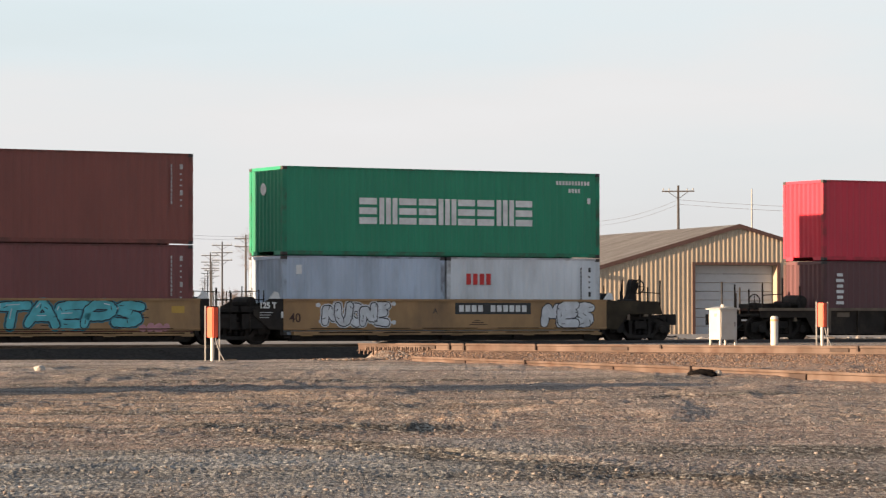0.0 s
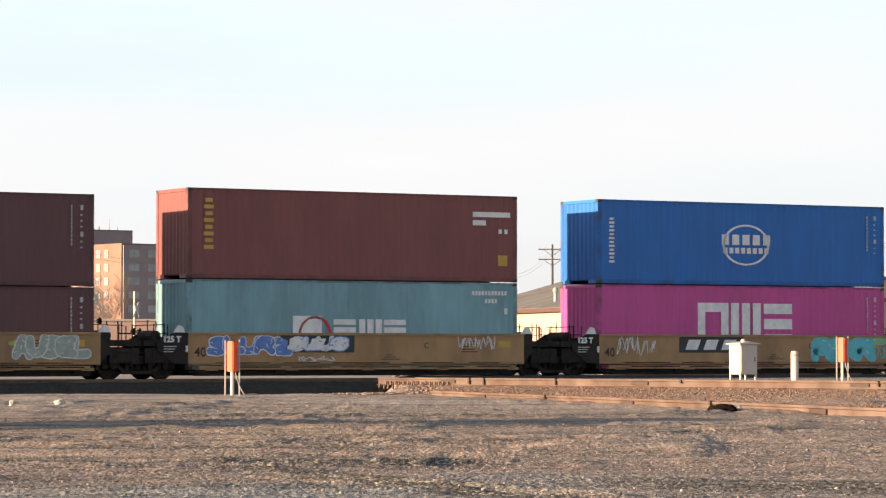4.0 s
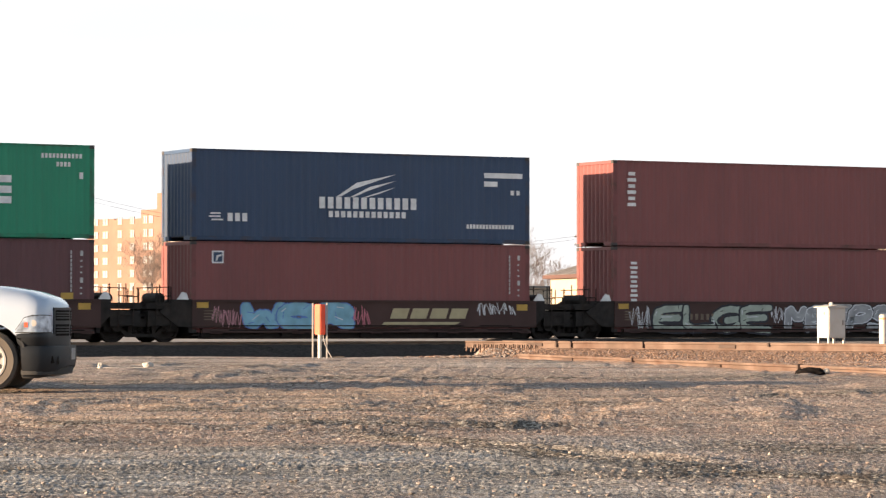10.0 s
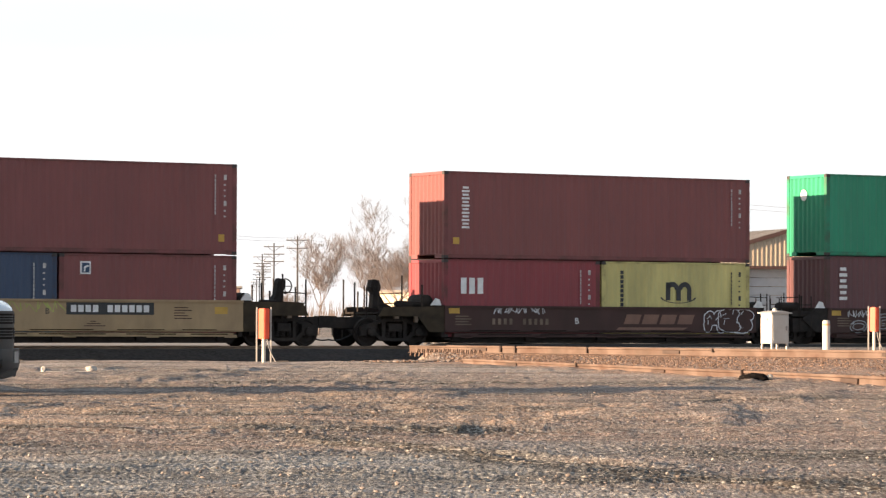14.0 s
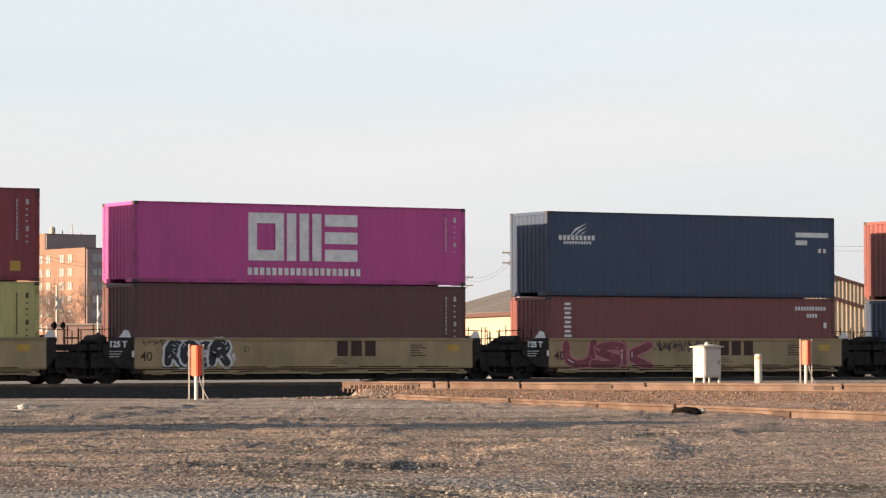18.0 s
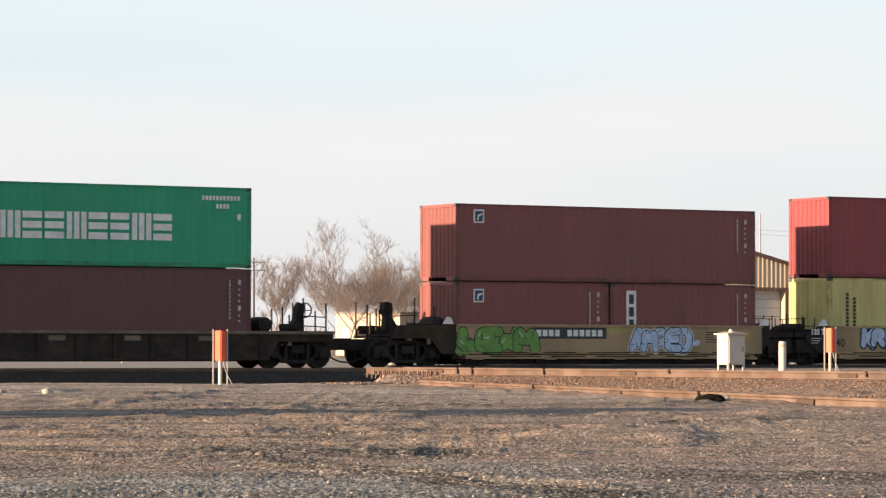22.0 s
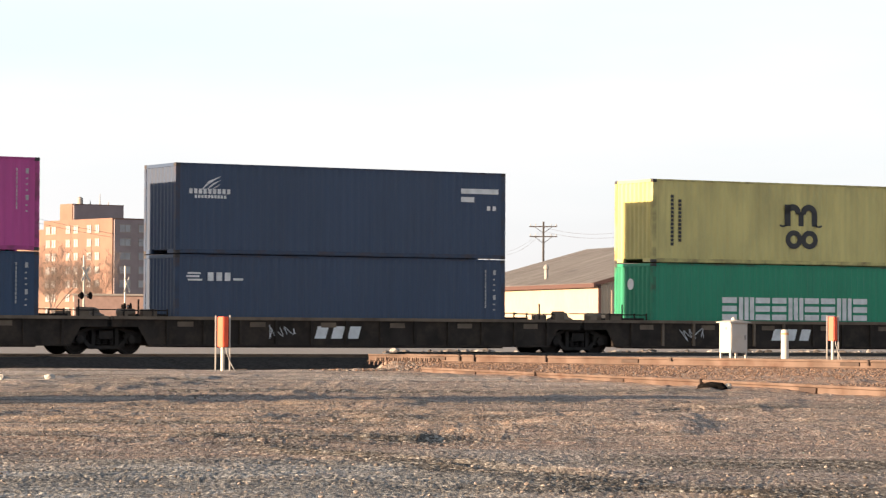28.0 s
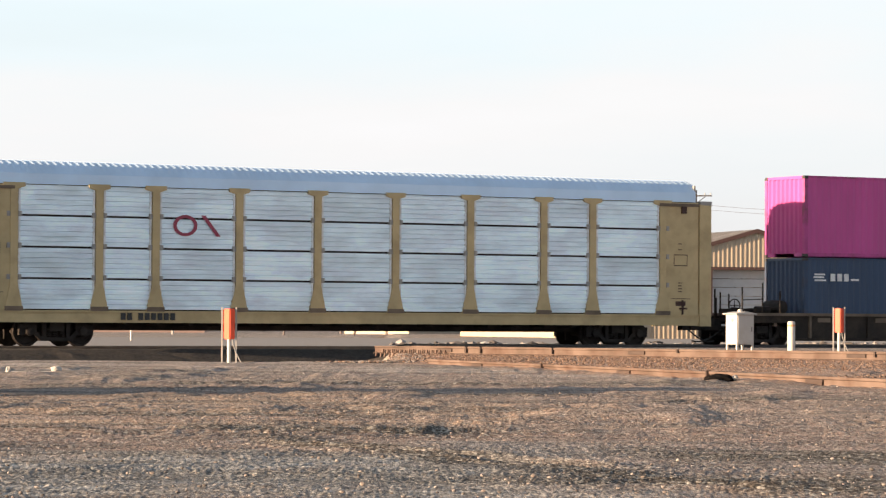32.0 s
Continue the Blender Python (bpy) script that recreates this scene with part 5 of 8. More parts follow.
def autorack():
    """A closed car carrier. x = 0 at its right end and runs back along the train."""
    th = empty("autorack_wagon", label="yellow-framed autorack wagon with galvanised slatted side panels", category="railway wagon", group="wagons of the train")
    L = 27.9
    for sgn in (-1, 1):
        bm = bmesh.new()
        y0, y1 = sorted((sgn * 1.36, sgn * 1.46))
        box(bm, -L + 0.2, -0.2, y0, y1, 0.74, 1.12)
        y0, y1 = sorted((sgn * 1.46, sgn * 1.50))
        box(bm, -L + 0.2, -0.2, y0, y1, 1.06, 1.10)
        part("side_sill", bm, RACK_YELLOW, th)
        bm = bmesh.new()
        y0, y1 = sorted((sgn * 1.34, sgn * 1.38))
        box(bm, -L + 0.6, -0.6, y0, y1, 1.10, 5.10)
        part("inner_wall", bm, CAR_BLACK, th, "dark inside of the rack")
        posts = (-2.0, -4.85, -6.8, -9.66, -12.5, -15.38, -18.2, -21.12, -23.05, -25.9)
        for x1, x0 in zip(posts, posts[1:]):
            for k in range(4):
                z0 = 1.16 + k * 0.975
                bm = bmesh.new()
                n = 6
                pts = []
                for i in range(n):
                    za, zb = z0 + i * 0.93 / n, z0 + (i + 1) * 0.93 / n
                    q = zb - za
                    pts += [(za, 0.0), (za + 0.66 * q, 0.0), (za + 0.74 * q, 0.042), (za + 0.89 * q, 0.042)]
                ylist = [(sgn * (1.44 - d), z) for z, d in pts]
                lo = [bm.verts.new((x0 + 0.14, y, z)) for y, z in ylist]
                hi = [bm.verts.new((x1 - 0.14, y, z)) for y, z in ylist]
                for i in range(len(lo) - 1):
                    bm.faces.new((lo[i], hi[i], hi[i + 1], lo[i + 1]))
                panel = part("slatted_panel", bm, GALV, th)
                for xe in (x0 + 0.15, x1 - 0.21):
                    bm = bmesh.new()
                    box(bm, xe, xe + 0.06, *sorted((sgn * 1.40, sgn * 1.462)), z0 - 0.005, z0 + 0.935)
                    part("edge_strip", bm, EDGE_STRIP, panel, "bright bare edge strip")
        for x0 in posts:
            bm = bmesh.new()
            y0, y1 = sorted((sgn * 1.40, sgn * 1.50))
            extrude_profile(bm, [(x0 - 0.30, 1.10), (x0 + 0.30, 1.10), (x0 + 0.24, 1.42), (x0 + 0.125, 1.95), (x0 + 0.125, 4.86), (x0 + 0.36, 4.94), (x0 + 0.36, 5.06),
                                 (x0 - 0.36, 5.06), (x0 - 0.36, 4.94), (x0 - 0.125, 4.86), (x0 - 0.125, 1.95), (x0 - 0.24, 1.42)], y0, y1)
            part("post", bm, RACK_YELLOW, th)
            bm = bmesh.new()
            y0, y1 = sorted((sgn * 1.40, sgn * 1.51))
            for z in (2.06, 3.035, 4.01):
                for dx in (-0.24, 0.14):
                    box(bm, x0 + dx, x0 + dx + 0.10, y0, y1, z, z + 0.16)
            parts("bolt_plate", bm, GREY_POST, th)
            bm = bmesh.new()
            box(bm, x0 - 0.30, x0 + 0.30, *sorted((sgn * 1.50, sgn * 1.515)), 1.10, 1.24)
            part("foot_plate", bm, CAR_CHORD, th, "dirty foot plate")
        for e0, e1 in ((-2.0, -0.52), (-L + 0.52, -L + 2.0)):
            bm = bmesh.new()
            y0, y1 = sorted((sgn * 1.36, sgn * 1.47))
            box(bm, e0, e1, y0, y1, 1.12, 5.0)
            door = part("end_door", bm, RACK_YELLOW, th, "yellow folding end door")
            bm = bmesh.new()
            y0, y1 = sorted((sgn * 1.30, sgn * 1.50))
            xa, xb = (-0.48, 0.0) if e0 > -5 else (-L, -L + 0.48)
            box(bm, xa, xb, y0, y1, 0.72, 4.95)
            part("door_leaf", bm, RACK_YELLOW, door)
            bm = bmesh.new()
            box(bm, min(e0, e1) - 0.15, max(e0, e1), *sorted((sgn * 1.47, sgn * 1.52)), 4.86, 4.96)
            part("door_track", bm, CAR_CHORD, door, "dark door track")
            m0 = (e0 + e1) / 2
            bm = bmesh.new()
            for z in (1.9, 2.0, 2.1, 2.2, 3.35, 3.55):
                box(bm, m0 - 0.1, m0 + 0.06, *sorted((sgn * 1.47, sgn * 1.476)), z, z + 0.03)
            for z0, z1, w in ((2.80, 2.83, 0.28), (3.17, 3.20, 0.28), (1.66, 1.68, 0.4), (1.42, 1.58, 0.2)):
                box(bm, m0 - w, m0 + w, *sorted((sgn * 1.47, sgn * 1.477)), z0, z1)
            for dx in (-0.28, 0.26):
                box(bm, m0 + dx, m0 + dx + 0.02, *sorted((sgn * 1.47, sgn * 1.477)), 2.80, 3.20)
            part("marking", bm, CAR_BROWN, door, "small dark stencil lines")
            bm = bmesh.new()
            box(bm, m0 + 0.02, m0 + 0.22, *sorted((sgn * 1.47, sgn * 1.53)), 4.62, 4.86)
            box(bm, m0 - 0.05, m0 + 0.25, *sorted((sgn * 1.47, sgn * 1.52)), 1.30, 1.36)
            box(bm, m0 + 0.05, m0 + 0.10, *sorted((sgn * 1.47, sgn * 1.52)), 1.12, 1.62)
            parts("latch", bm, CAR_BROWN, door, "dark door latch")
    # roof: a shallow arch with cross corrugations
    bm = bmesh.new()
    arch = [(-1.46, 5.02), (-1.44, 5.35), (-1.25, 5.62), (-0.9, 5.74), (0, 5.80), (0.9, 5.74), (1.25, 5.62), (1.44, 5.35), (1.46, 5.02)]
    n = 210
    rows = []
    for k in range(n + 1):
        x = -0.62 - k * (L - 1.2) / n
        lift = 0.035 if k % 2 else 0.0
        rows.append([bm.verts.new((x, y, z + (lift if 1 < i < 7 else 0))) for i, (y, z) in enumerate(arch)])
    for k in range(n):
        for i in range(len(arch) - 1):
            bm.faces.new((rows[k][i], rows[k + 1][i], rows[k + 1][i + 1], rows[k][i + 1]))
    part("roof", bm, ROOF_GALV, th, "pale blue-grey ribbed metal roof")
    bm = bmesh.new()
    box(bm, -0.66, -0.60, -1.4, 1.4, 4.9, 5.6)
    box(bm, -0.45, 0.02, -1.5, -1.28, 4.92, 5.06)
    part("end_plate", bm, GREY_POST, th)
    bm = bmesh.new()
    box(bm, -L + 0.3, -0.3, -1.3, 1.3, 0.80, 1.0)
    for k in range(18):
        x = -4.5 - k * 1.1
        box(bm, x, x + 0.15, -1.35, 1.35, 0.66, 0.80)
    box(bm, -L + 3, -3, -0.4, 0.4, 0.50, 0.80)
    part("underframe", bm, CAR_BLACK, th)
    for x in (-3.6, -L + 3.6):
        bogie(th, x)
    coupler(th, -0.3, 1)
    # maroon owner mark as two plain rounded shapes, a row of number bars on the sill
    bm = bmesh.new()
    ring(bm, -20.1, 3.83, 0.42, 0.12, 28, 0.8, 0.0, 360.0, -1.460)
    extrude_profile(bm, [(-19.55, 4.16), (-19.40, 4.16), (-18.86, 3.5), (-19.01, 3.5)], -1.472, -1.460)
    part("marking", bm, mat("rack_mark", (0.30, 0.05, 0.09), 0.6), th, "maroon owner mark")
    bm = bmesh.new()
    for k, x in enumerate((-22.3, -22.08, -21.7, -21.48, -21.26, -21.04, -20.82, -20.60)):
        box(bm, x, x + 0.15, -1.506, -1.459, 0.83, 1.05)
    part("marking", bm, BLACKMARK, th, "black number bars")
    return th


# ---- the train: one entry a platform; c = how far its load's left end lies behind the first ----
HC, STD = 2.896, 2.591
W, K, Y, R_ = "white", "black", "yellow", "red"
BIG = ("row", W, 2.80, 9.55, 1.05, 1.92, 9)
COL_THREE = ("col", W, 0.55, 0.92, 1.30, 2.55, 3)
COL_SIX = ("col", W, 0.66, 0.98, 0.55, 2.42, 6)
SMALL_WING = [("wing", W, 0.9, 1.6, 2.05, 2.5), ("row", W, 0.45, 1.95, 1.92, 2.08, 9), ("row", W, 0.65, 1.8, 1.78, 1.88, 10)]
SMALL_BARS = [("patch", W, 0.45, 0.9, 2.27, 2.33), ("patch", W, 0.40, 0.85, 2.17, 2.23), ("patch", W, 0.45, 0.95, 2.06, 2.12), ("row", W, 1.1, 2.0, 2.06, 2.33, 3),
            ("patch", W, 2.05, 2.4, 2.08, 2.15)]
THREE_BLOCKS = [("row", W, 4.02, 8.2, 0.85, 2.35, 3), ("row", W, 4.02, 8.2, 0.42, 0.66, 19)]
ARCHES = [("ring", K, 5.95, 1.80, 0.36, 0.22, 1.0, 0, 180), ("ring", K, 6.65, 1.80, 0.36, 0.22, 1.0, 0, 180), ("patch", K, 5.60, 5.85, 1.38, 2.14), ("patch", K, 6.20, 6.42, 1.38, 1.85),
          ("patch", K, 6.78, 7.01, 1.38, 1.85), ("ring", K, 5.52, 1.56, 0.25, 0.07, 0.9, 230, 330), ("ring", K, 7.08, 1.56, 0.25, 0.07, 0.9, 210, 310),
          ("ring", K, 6.0, 0.90, 0.36, 0.20, 0.92), ("ring", K, 6.68, 0.90, 0.36, 0.20, 0.92)]
TWO_ARCHES = ARCHES + [
       ("col", K, 0.75, 0.87, 0.58, 2.38, 13), ("col", K, 1.07, 1.19, 0.72, 2.22, 11), ("code", K)]
TRAIN = [
    # c, wagon kind, upper (colour, height, marks), lower loads
    (-21.69, "black", ("red", HC, [("code", W)]), [(12.192, "dark_brown", STD, [("col", W, 0.55, 0.92, 1.0, 2.2, 3)])]),
    (0.0, "yellow_a", ("green", HC, [BIG, ("id", W)]), [(6.058, "grey_blue", STD, [("patch", W, 0.5, 0.7, 2.0, 2.3)]),
                                                        (6.058, "pale_grey", STD, [("row", R_, 0.72, 1.75, 1.68, 2.05, 4), ("code", K)])]),
    (15.39, "yellow", ("rust_brown", HC, [("code", W), ("patch", Y, 0.38, 0.62, 0.52, 0.76), ("patch", W, 1.35, 1.58, 0.35, 0.52)]), [(12.192, "brown", HC, [("code", W)])]),
    (30.83, "yellow", ("blue", HC, [("ring", W, 6.15, 1.42, 1.0, 0.09, 0.72), ("row", W, 5.05, 7.25, 1.42, 1.78, 5), ("row", W, 5.15, 7.15, 1.12, 1.32, 8), ("col", W, 0.45, 0.68, 0.7, 2.3, 6), ("code", W)]),
     [(12.192, "magenta", HC, [("row", W, 4.05, 8.25, 0.85, 2.3, 3), ("code", W)])]),
    (46.23, "yellow", ("brown", HC, [("col", Y, 0.55, 0.93, 0.9, 2.62, 4), ("patch", Y, 11.45, 11.8, 0.55, 0.9), ("plate", W)]),
     [(12.192, "teal", HC, [("ring", R_, 4.55, 1.15, 0.6, 0.09), ("patch", W, 3.75, 4.8, 1.05, 1.75), ("row", W, 5.2, 8.0, 0.95, 1.65, 3), ("id", W)])]),
    (61.64, "yellow_b", ("dark_brown", HC, [("code", W), ("patch", Y, 0.38, 0.6, 0.55, 0.78)]),
     [(6.058, "royal", STD, [("id", W)]), (6.058, "dark_brown", STD, [("col", W, 0.6, 0.95, 0.9, 2.2, 3), ("code", W)])]),
    (81.36, "brown_a", ("dark_brown", HC, [("row", W, 3.95, 6.1, 1.12, 1.78, 3), ("row", W, 6.4, 8.45, 1.12, 1.78, 3), ("ring", W, 6.1, 1.55, 1.25, 0.14, 0.72, 90, 160),
                                           ("ring", W, 6.25, 1.35, 1.25, 0.14, 0.72, 270, 335), ("code", W), ("patch", Y, 11.6, 11.9, 0.32, 0.68)]), [(12.192, "brown", HC, [COL_SIX, ("code", W)])]),
    (96.76, "brown", ("brown", HC, [COL_THREE, ("code", W), ("patch", Y, 11.35, 11.75, 0.75, 1.0)]), [(12.192, "brown", HC, [COL_SIX, ("code", W)])]),
    (112.18, "brown", ("navy", HC, [("wing", W, 5.0, 7.2, 1.45, 2.22), ("row", W, 4.4, 8.0, 1.08, 1.45, 12), ("row", W, 4.75, 7.6, 0.80, 1.0, 13), ("plate", W),
                                    ("row", W, 9.8, 11.6, 0.50, 0.64, 15), ("patch", W, 0.65, 1.0, 0.84, 0.89), ("patch", W, 0.6, 0.98, 0.74, 0.79), ("patch", W, 0.68, 1.08, 0.64, 0.69), ("row", W, 1.2, 1.95, 0.62, 0.88, 3)]),
     [(12.192, "brown", HC, [("badge", W, 0.7, 1.1, 2.2, 2.6), ("code", W)])]),
    (127.64, "brown", ("green", HC, [BIG, ("id", W)]), [(12.192, "dark_brown", HC, [COL_THREE, ("code", W), ("patch", Y, 11.1, 11.5, 1.0, 1.25)])]),
    (143.11, "brown_b", ("brown", HC, [("col", W, 0.66, 0.98, 0.98, 2.42, 6), ("code", W), ("patch", Y, 0.35, 0.58, 0.48, 0.7)]),
     [(6.058, "maroon", STD, [("row", W, 0.6, 1.55, 1.45, 1.98, 3), ("code", W)]), (6.058, "mustard", STD, [("ring", K, 2.86, 1.65, 0.27, 0.17, 1.0, 0, 180), ("ring", K, 3.36, 1.65, 0.27, 0.17, 1.0, 0, 180), ("patch", K, 2.59, 2.77, 1.28, 1.9), ("patch", K, 3.02, 3.2, 1.28, 1.66), ("patch", K, 3.46, 3.63, 1.28, 1.66), ("ring", K, 3.1, 1.42, 0.75, 0.07, 0.32, 190, 350), ("col", K, 0.75, 0.87, 0.58, 2.3, 11), ("code", K)])]),
    (162.85, "olive_a", ("brown", HC, [("col", W, 0.72, 1.06, 0.98, 2.45, 6), ("code", W), ("patch", Y, 11.55, 11.75, 0.42, 0.65)]),
     [(6.058, "slate", STD, SMALL_BARS + [("patch", W, 2.75, 3.0, 1.35, 1.62), ("code", W)]), (6.058, "brown", STD, [("badge", W, 0.7, 1.05, 1.95, 2.35), ("code", W)])]),
    (178.25, "olive", ("slate", HC, SMALL_WING + [("plate", W)]), [(12.192, "brown", STD, [COL_SIX, ("id", W)])]),
    (193.68, "olive", ("magenta", STD, [("row", W, 4.0, 8.2, 0.75, 2.3, 3), ("row", W, 4.0, 8.2, 0.28, 0.52, 19), ("code", W)]), [(12.192, "dark_brown", HC, [("code", W)])]),
    (209.08, "olive", ("maroon", HC, [("ring", W, 6.25, 2.12, 0.27, 0.09), ("row", W, 5.3, 7.15, 1.52, 1.80, 8), ("code", W), ("patch", Y, 11.2, 11.55, 0.32, 0.62)]),
     [(12.192, "mustard", HC, [*ARCHES, ("col", K, 0.75, 0.87, 0.58, 2.38, 13), ("col", K, 1.07, 1.19, 0.72, 2.22, 11), ("code", K)])]),
    (224.49, "olive_b", ("brown", STD, [("badge", W, 0.7, 1.1, 1.95, 2.4), ("code", W)]),
     [(6.058, "brown", STD, [("badge", W, 0.7, 1.1, 1.9, 2.35), ("code", W)]), (6.058, "brown", STD, [("patch", W, 0.65, 1.05, 0.9, 2.35), ("strip", K, 0.72, 0.98, 0.98, 2.27), ("code", W)])]),
    (244.27, "black_a", ("fresh_green", STD, [("row", W, 2.80, 9.45, 0.85, 1.7, 9), ("id", W)]), [(12.192, "dark_brown", HC, [("patch", W, 0.72, 1.98, 1.83, 2.46), ("sign", "pale blue", 0.76, 1.94, 1.87, 2.42), ("code", W)])]),
    (261.12, "black", ("mustard", HC, TWO_ARCHES), [(12.192, "dark_brown", HC, [COL_THREE, ("code", W)])]),
    (279.21, "black", ("mustard", HC, TWO_ARCHES), [(12.192, "green", HC, [("row", W, 2.9, 9.3, 0.95, 1.75, 9), ("id", W)])]),
    (297.33, "black", ("slate", HC, SMALL_WING + [("plate", W)]), [(12.192, "slate", HC, SMALL_BARS + [("code", W)])]),
    (314.16, "black_b", ("magenta", HC, THREE_BLOCKS + [("code", W)]), [(12.192, "navy", HC, SMALL_BARS + [("code", W)])]),
]
FOOT = 0.29                                   # height of the lower boxes' feet over the rails
MOVERS = []                                   # thing, how far back on the train, sideways, up


def spray_for(i, th, y):
    """What is sprayed on the wagon sides."""
    S = SPRAY
    if i == 1:
        scribble(th, 1.45, 3.75, 0.55, 1.42, (S["white"], S["dark"]), "NUONE", 11, y, 0.16, S["white"])
        for cx, cz in ((1.2, 1.25), (1.3, 0.72), (4.0, 1.3), (4.0, 0.68)):
            scallops(th, cx - 0.08, cx + 0.08, cz, 0.09, S["white"], y, 1)
        scribble(th, 9.85, 11.75, 0.48, 1.46, (S["white"], S["dark"]), "MES", 12, y, 0.14)
    elif i == 2:
        scribble(th, 1.0, 5.35, 0.5, 1.46, (S["aqua"], S["teal"]), "NAVE", 21, y, 0.14, S["pale_blue"])
        scribble(th, 5.45, 10.35, 0.47, 1.46, (S["aqua"], S["dark"]), "TAEPS", 22, y, 0.125, S["teal"])
        scallops(th, 0.0, 1.0, 0.5, 0.17, S["pink"], y, 4)
        scallops(th, 10.2, 11.3, 0.5, 0.14, S["pink"], y, 4)
        tag_lines(th, 0.1, 0.9, 1.2, 1.4, S["white"], 2, y, 4)
    elif i == 3:
        scribble(th, 8.95, 11.5, 0.5, 1.46, (S["aqua"], S["sky"]), "PEKR", 31, y, 0.14)
        tag_lines(th, 11.5, 12.2, 0.6, 1.2, S["aqua"], 33, y, 5)
        scribble(th, 11.55, 12.1, 1.12, 1.42, (S["lime"], S["aqua"]), "O", 32, y)
        tag_lines(th, 0.65, 2.3, 0.75, 1.42, S["white"], 3, y)
    elif i == 4:
        scribble(th, 0.7, 3.5, 0.72, 1.42, (S["blue"], S["white"]), "SLUR2", 41, y, 0.14)
        scribble(th, 3.55, 5.6, 0.85, 1.42, (S["white"], S["blue"]), "SLUG", 42, y, 0.17)
        tag_lines(th, 9.8, 11.2, 0.95, 1.42, S["white"], 4, y)
        tag_lines(th, 3.6, 5.4, 0.55, 0.72, S["white"], 44, y, 5)
    elif i == 5:
        scribble(th, 9.5, 11.9, 0.6, 1.42, (S["sage"], S["white"]), "AUSEL", 51, y, 0.16)
        scallops(th, 9.3, 9.5, 1.1, 0.08, S["lime"], y, 2)
    elif i == 6:
        scribble(th, 7.75, 11.3, 0.26, 1.34, (S["sky"], S["steel"]), "EKGN", 61, y, 0.12, S["lilac"])
        tag_lines(th, 7.0, 7.7, 0.5, 1.2, S["lilac"], 6, y)
        scallops(th, 11.3, 12.0, 0.4, 0.2, S["lilac"], y, 3)
    elif i == 7:
        scribble(th, 1.55, 6.2, 0.24, 1.3, (S["sage"], S["dark"]), "ELGE", 71, y, 0.10, S["dark"])
        scribble(th, 6.9, 11.3, 0.26, 1.3, (S["grey"], S["white"]), "MEEPS", 72, y, 0.115, S["dark"])
        tag_lines(th, 6.2, 7.0, 0.6, 1.2, S["white"], 73, y, 5)
        tag_lines(th, 0.5, 1.5, 0.3, 1.25, S["white"], 74, y, 5)
        tag_lines(th, 11.2, 12.0, 0.3, 1.2, S["sage"], 75, y, 5)
    elif i == 8:
        scribble(th, 1.75, 5.5, 0.30, 1.32, (S["sky"], S["blue"]), "WOR", 81, y, 0.19)
        tag_lines(th, 0.6, 1.7, 0.45, 1.15, S["pink"], 8, y)
        tag_lines(th, 5.5, 6.2, 0.45, 1.2, S["rose"], 82, y, 5)
        tag_lines(th, 10.0, 11.6, 0.85, 1.3, S["white"], 9, y)
    elif i == 9:
        scribble(th, 7.2, 9.75, 0.36, 1.28, (S["steel"], S["white"]), "HEAR", 91, y, 0.17)
        scribble(th, 2.75, 6.4, 0.28, 1.26, (CAR_BROWN, S["grey"]), "ELYES", 92, y, 0.15)
        tag_lines(th, 9.8, 10.9, 0.45, 1.0, S["white"], 10, y, 6)
        tag_lines(th, 0.75, 1.9, 1.0, 1.3, S["white"], 11, y, 6)
        scribble(th, 0.95, 1.6, 0.45, 0.95, (CAR_BROWN, S["grey"]), "O", 93, y, 0.06)
        scribble(th, 2.0, 2.7, 0.6, 1.2, (CAR_BROWN, S["grey"]), "G", 94, y, 0.06)
    elif i == 10:
        tag_lines(th, 1.7, 3.8, 1.05, 1.35, S["white"], 12, y, 10)
        scribble(th, 10.3, 12.1, 0.42, 1.32, (CAR_BROWN, S["white"]), "MES", 13, y, 0.16)
        tag_lines(th, 10.4, 11.9, 0.5, 1.25, S["white"], 14, y, 6)
    elif i == 11:
        scribble(th, 1.25, 3.7, 0.55, 1.4, (CAR_OLIVE, S["lime"]), "LEWM", 14, y, 0.15)
        tag_lines(th, 3.8, 6.3, 1.05, 1.42, S["lime"], 15, y, 10)
    elif i == 12:
        scribble(th, 0.6, 4.05, 0.30, 1.44, (S["maroon"], S["rose"]), "USK", 121, y, 0.115)
        tag_lines(th, 4.2, 7.0, 0.95, 1.4, S["dark"], 16, y, 12)
        tag_lines(th, 4.3, 6.6, 1.0, 1.38, S["dark"], 18, y, 9)
    elif i == 13:
        scribble(th, 1.1, 3.2, 0.46, 1.45, (S["dark"], S["white"]), "ROOR", 131, y, 0.185, S["white"])
        tag_lines(th, 3.0, 3.5, 0.55, 1.0, S["white"], 132, y, 5)
        tag_lines(th, 0.2, 1.0, 1.2, 1.4, S["dark"], 133, y, 4)
    elif i == 14:
        scribble(th, 1.4, 3.15, 0.65, 1.45, (S["pale_blue"], S["dark"]), "KREP", 141, y, 0.19, S["dark"])
        scallops(th, 3.25, 3.45, 0.85, 0.09, S["pale_blue"], y, 1)
        scribble(th, 9.0, 10.6, 0.52, 1.42, (S["bare"], S["dark"]), "VS", 142, y, 0.10)
        tag_lines(th, 6.4, 7.9, 1.05, 1.4, S["dark"], 17, y, 7)
        tag_lines(th, 8.6, 9.2, 1.2, 1.4, S["dark"], 19, y, 4)
    elif i == 15:
        scribble(th, 0.1, 3.0, 0.42, 1.42, (S["green"], S["dark"]), "LEWM", 151, y, 0.19)
        scallops(th, -0.1, 0.5, 0.5, 0.2, S["green"], y, 2)
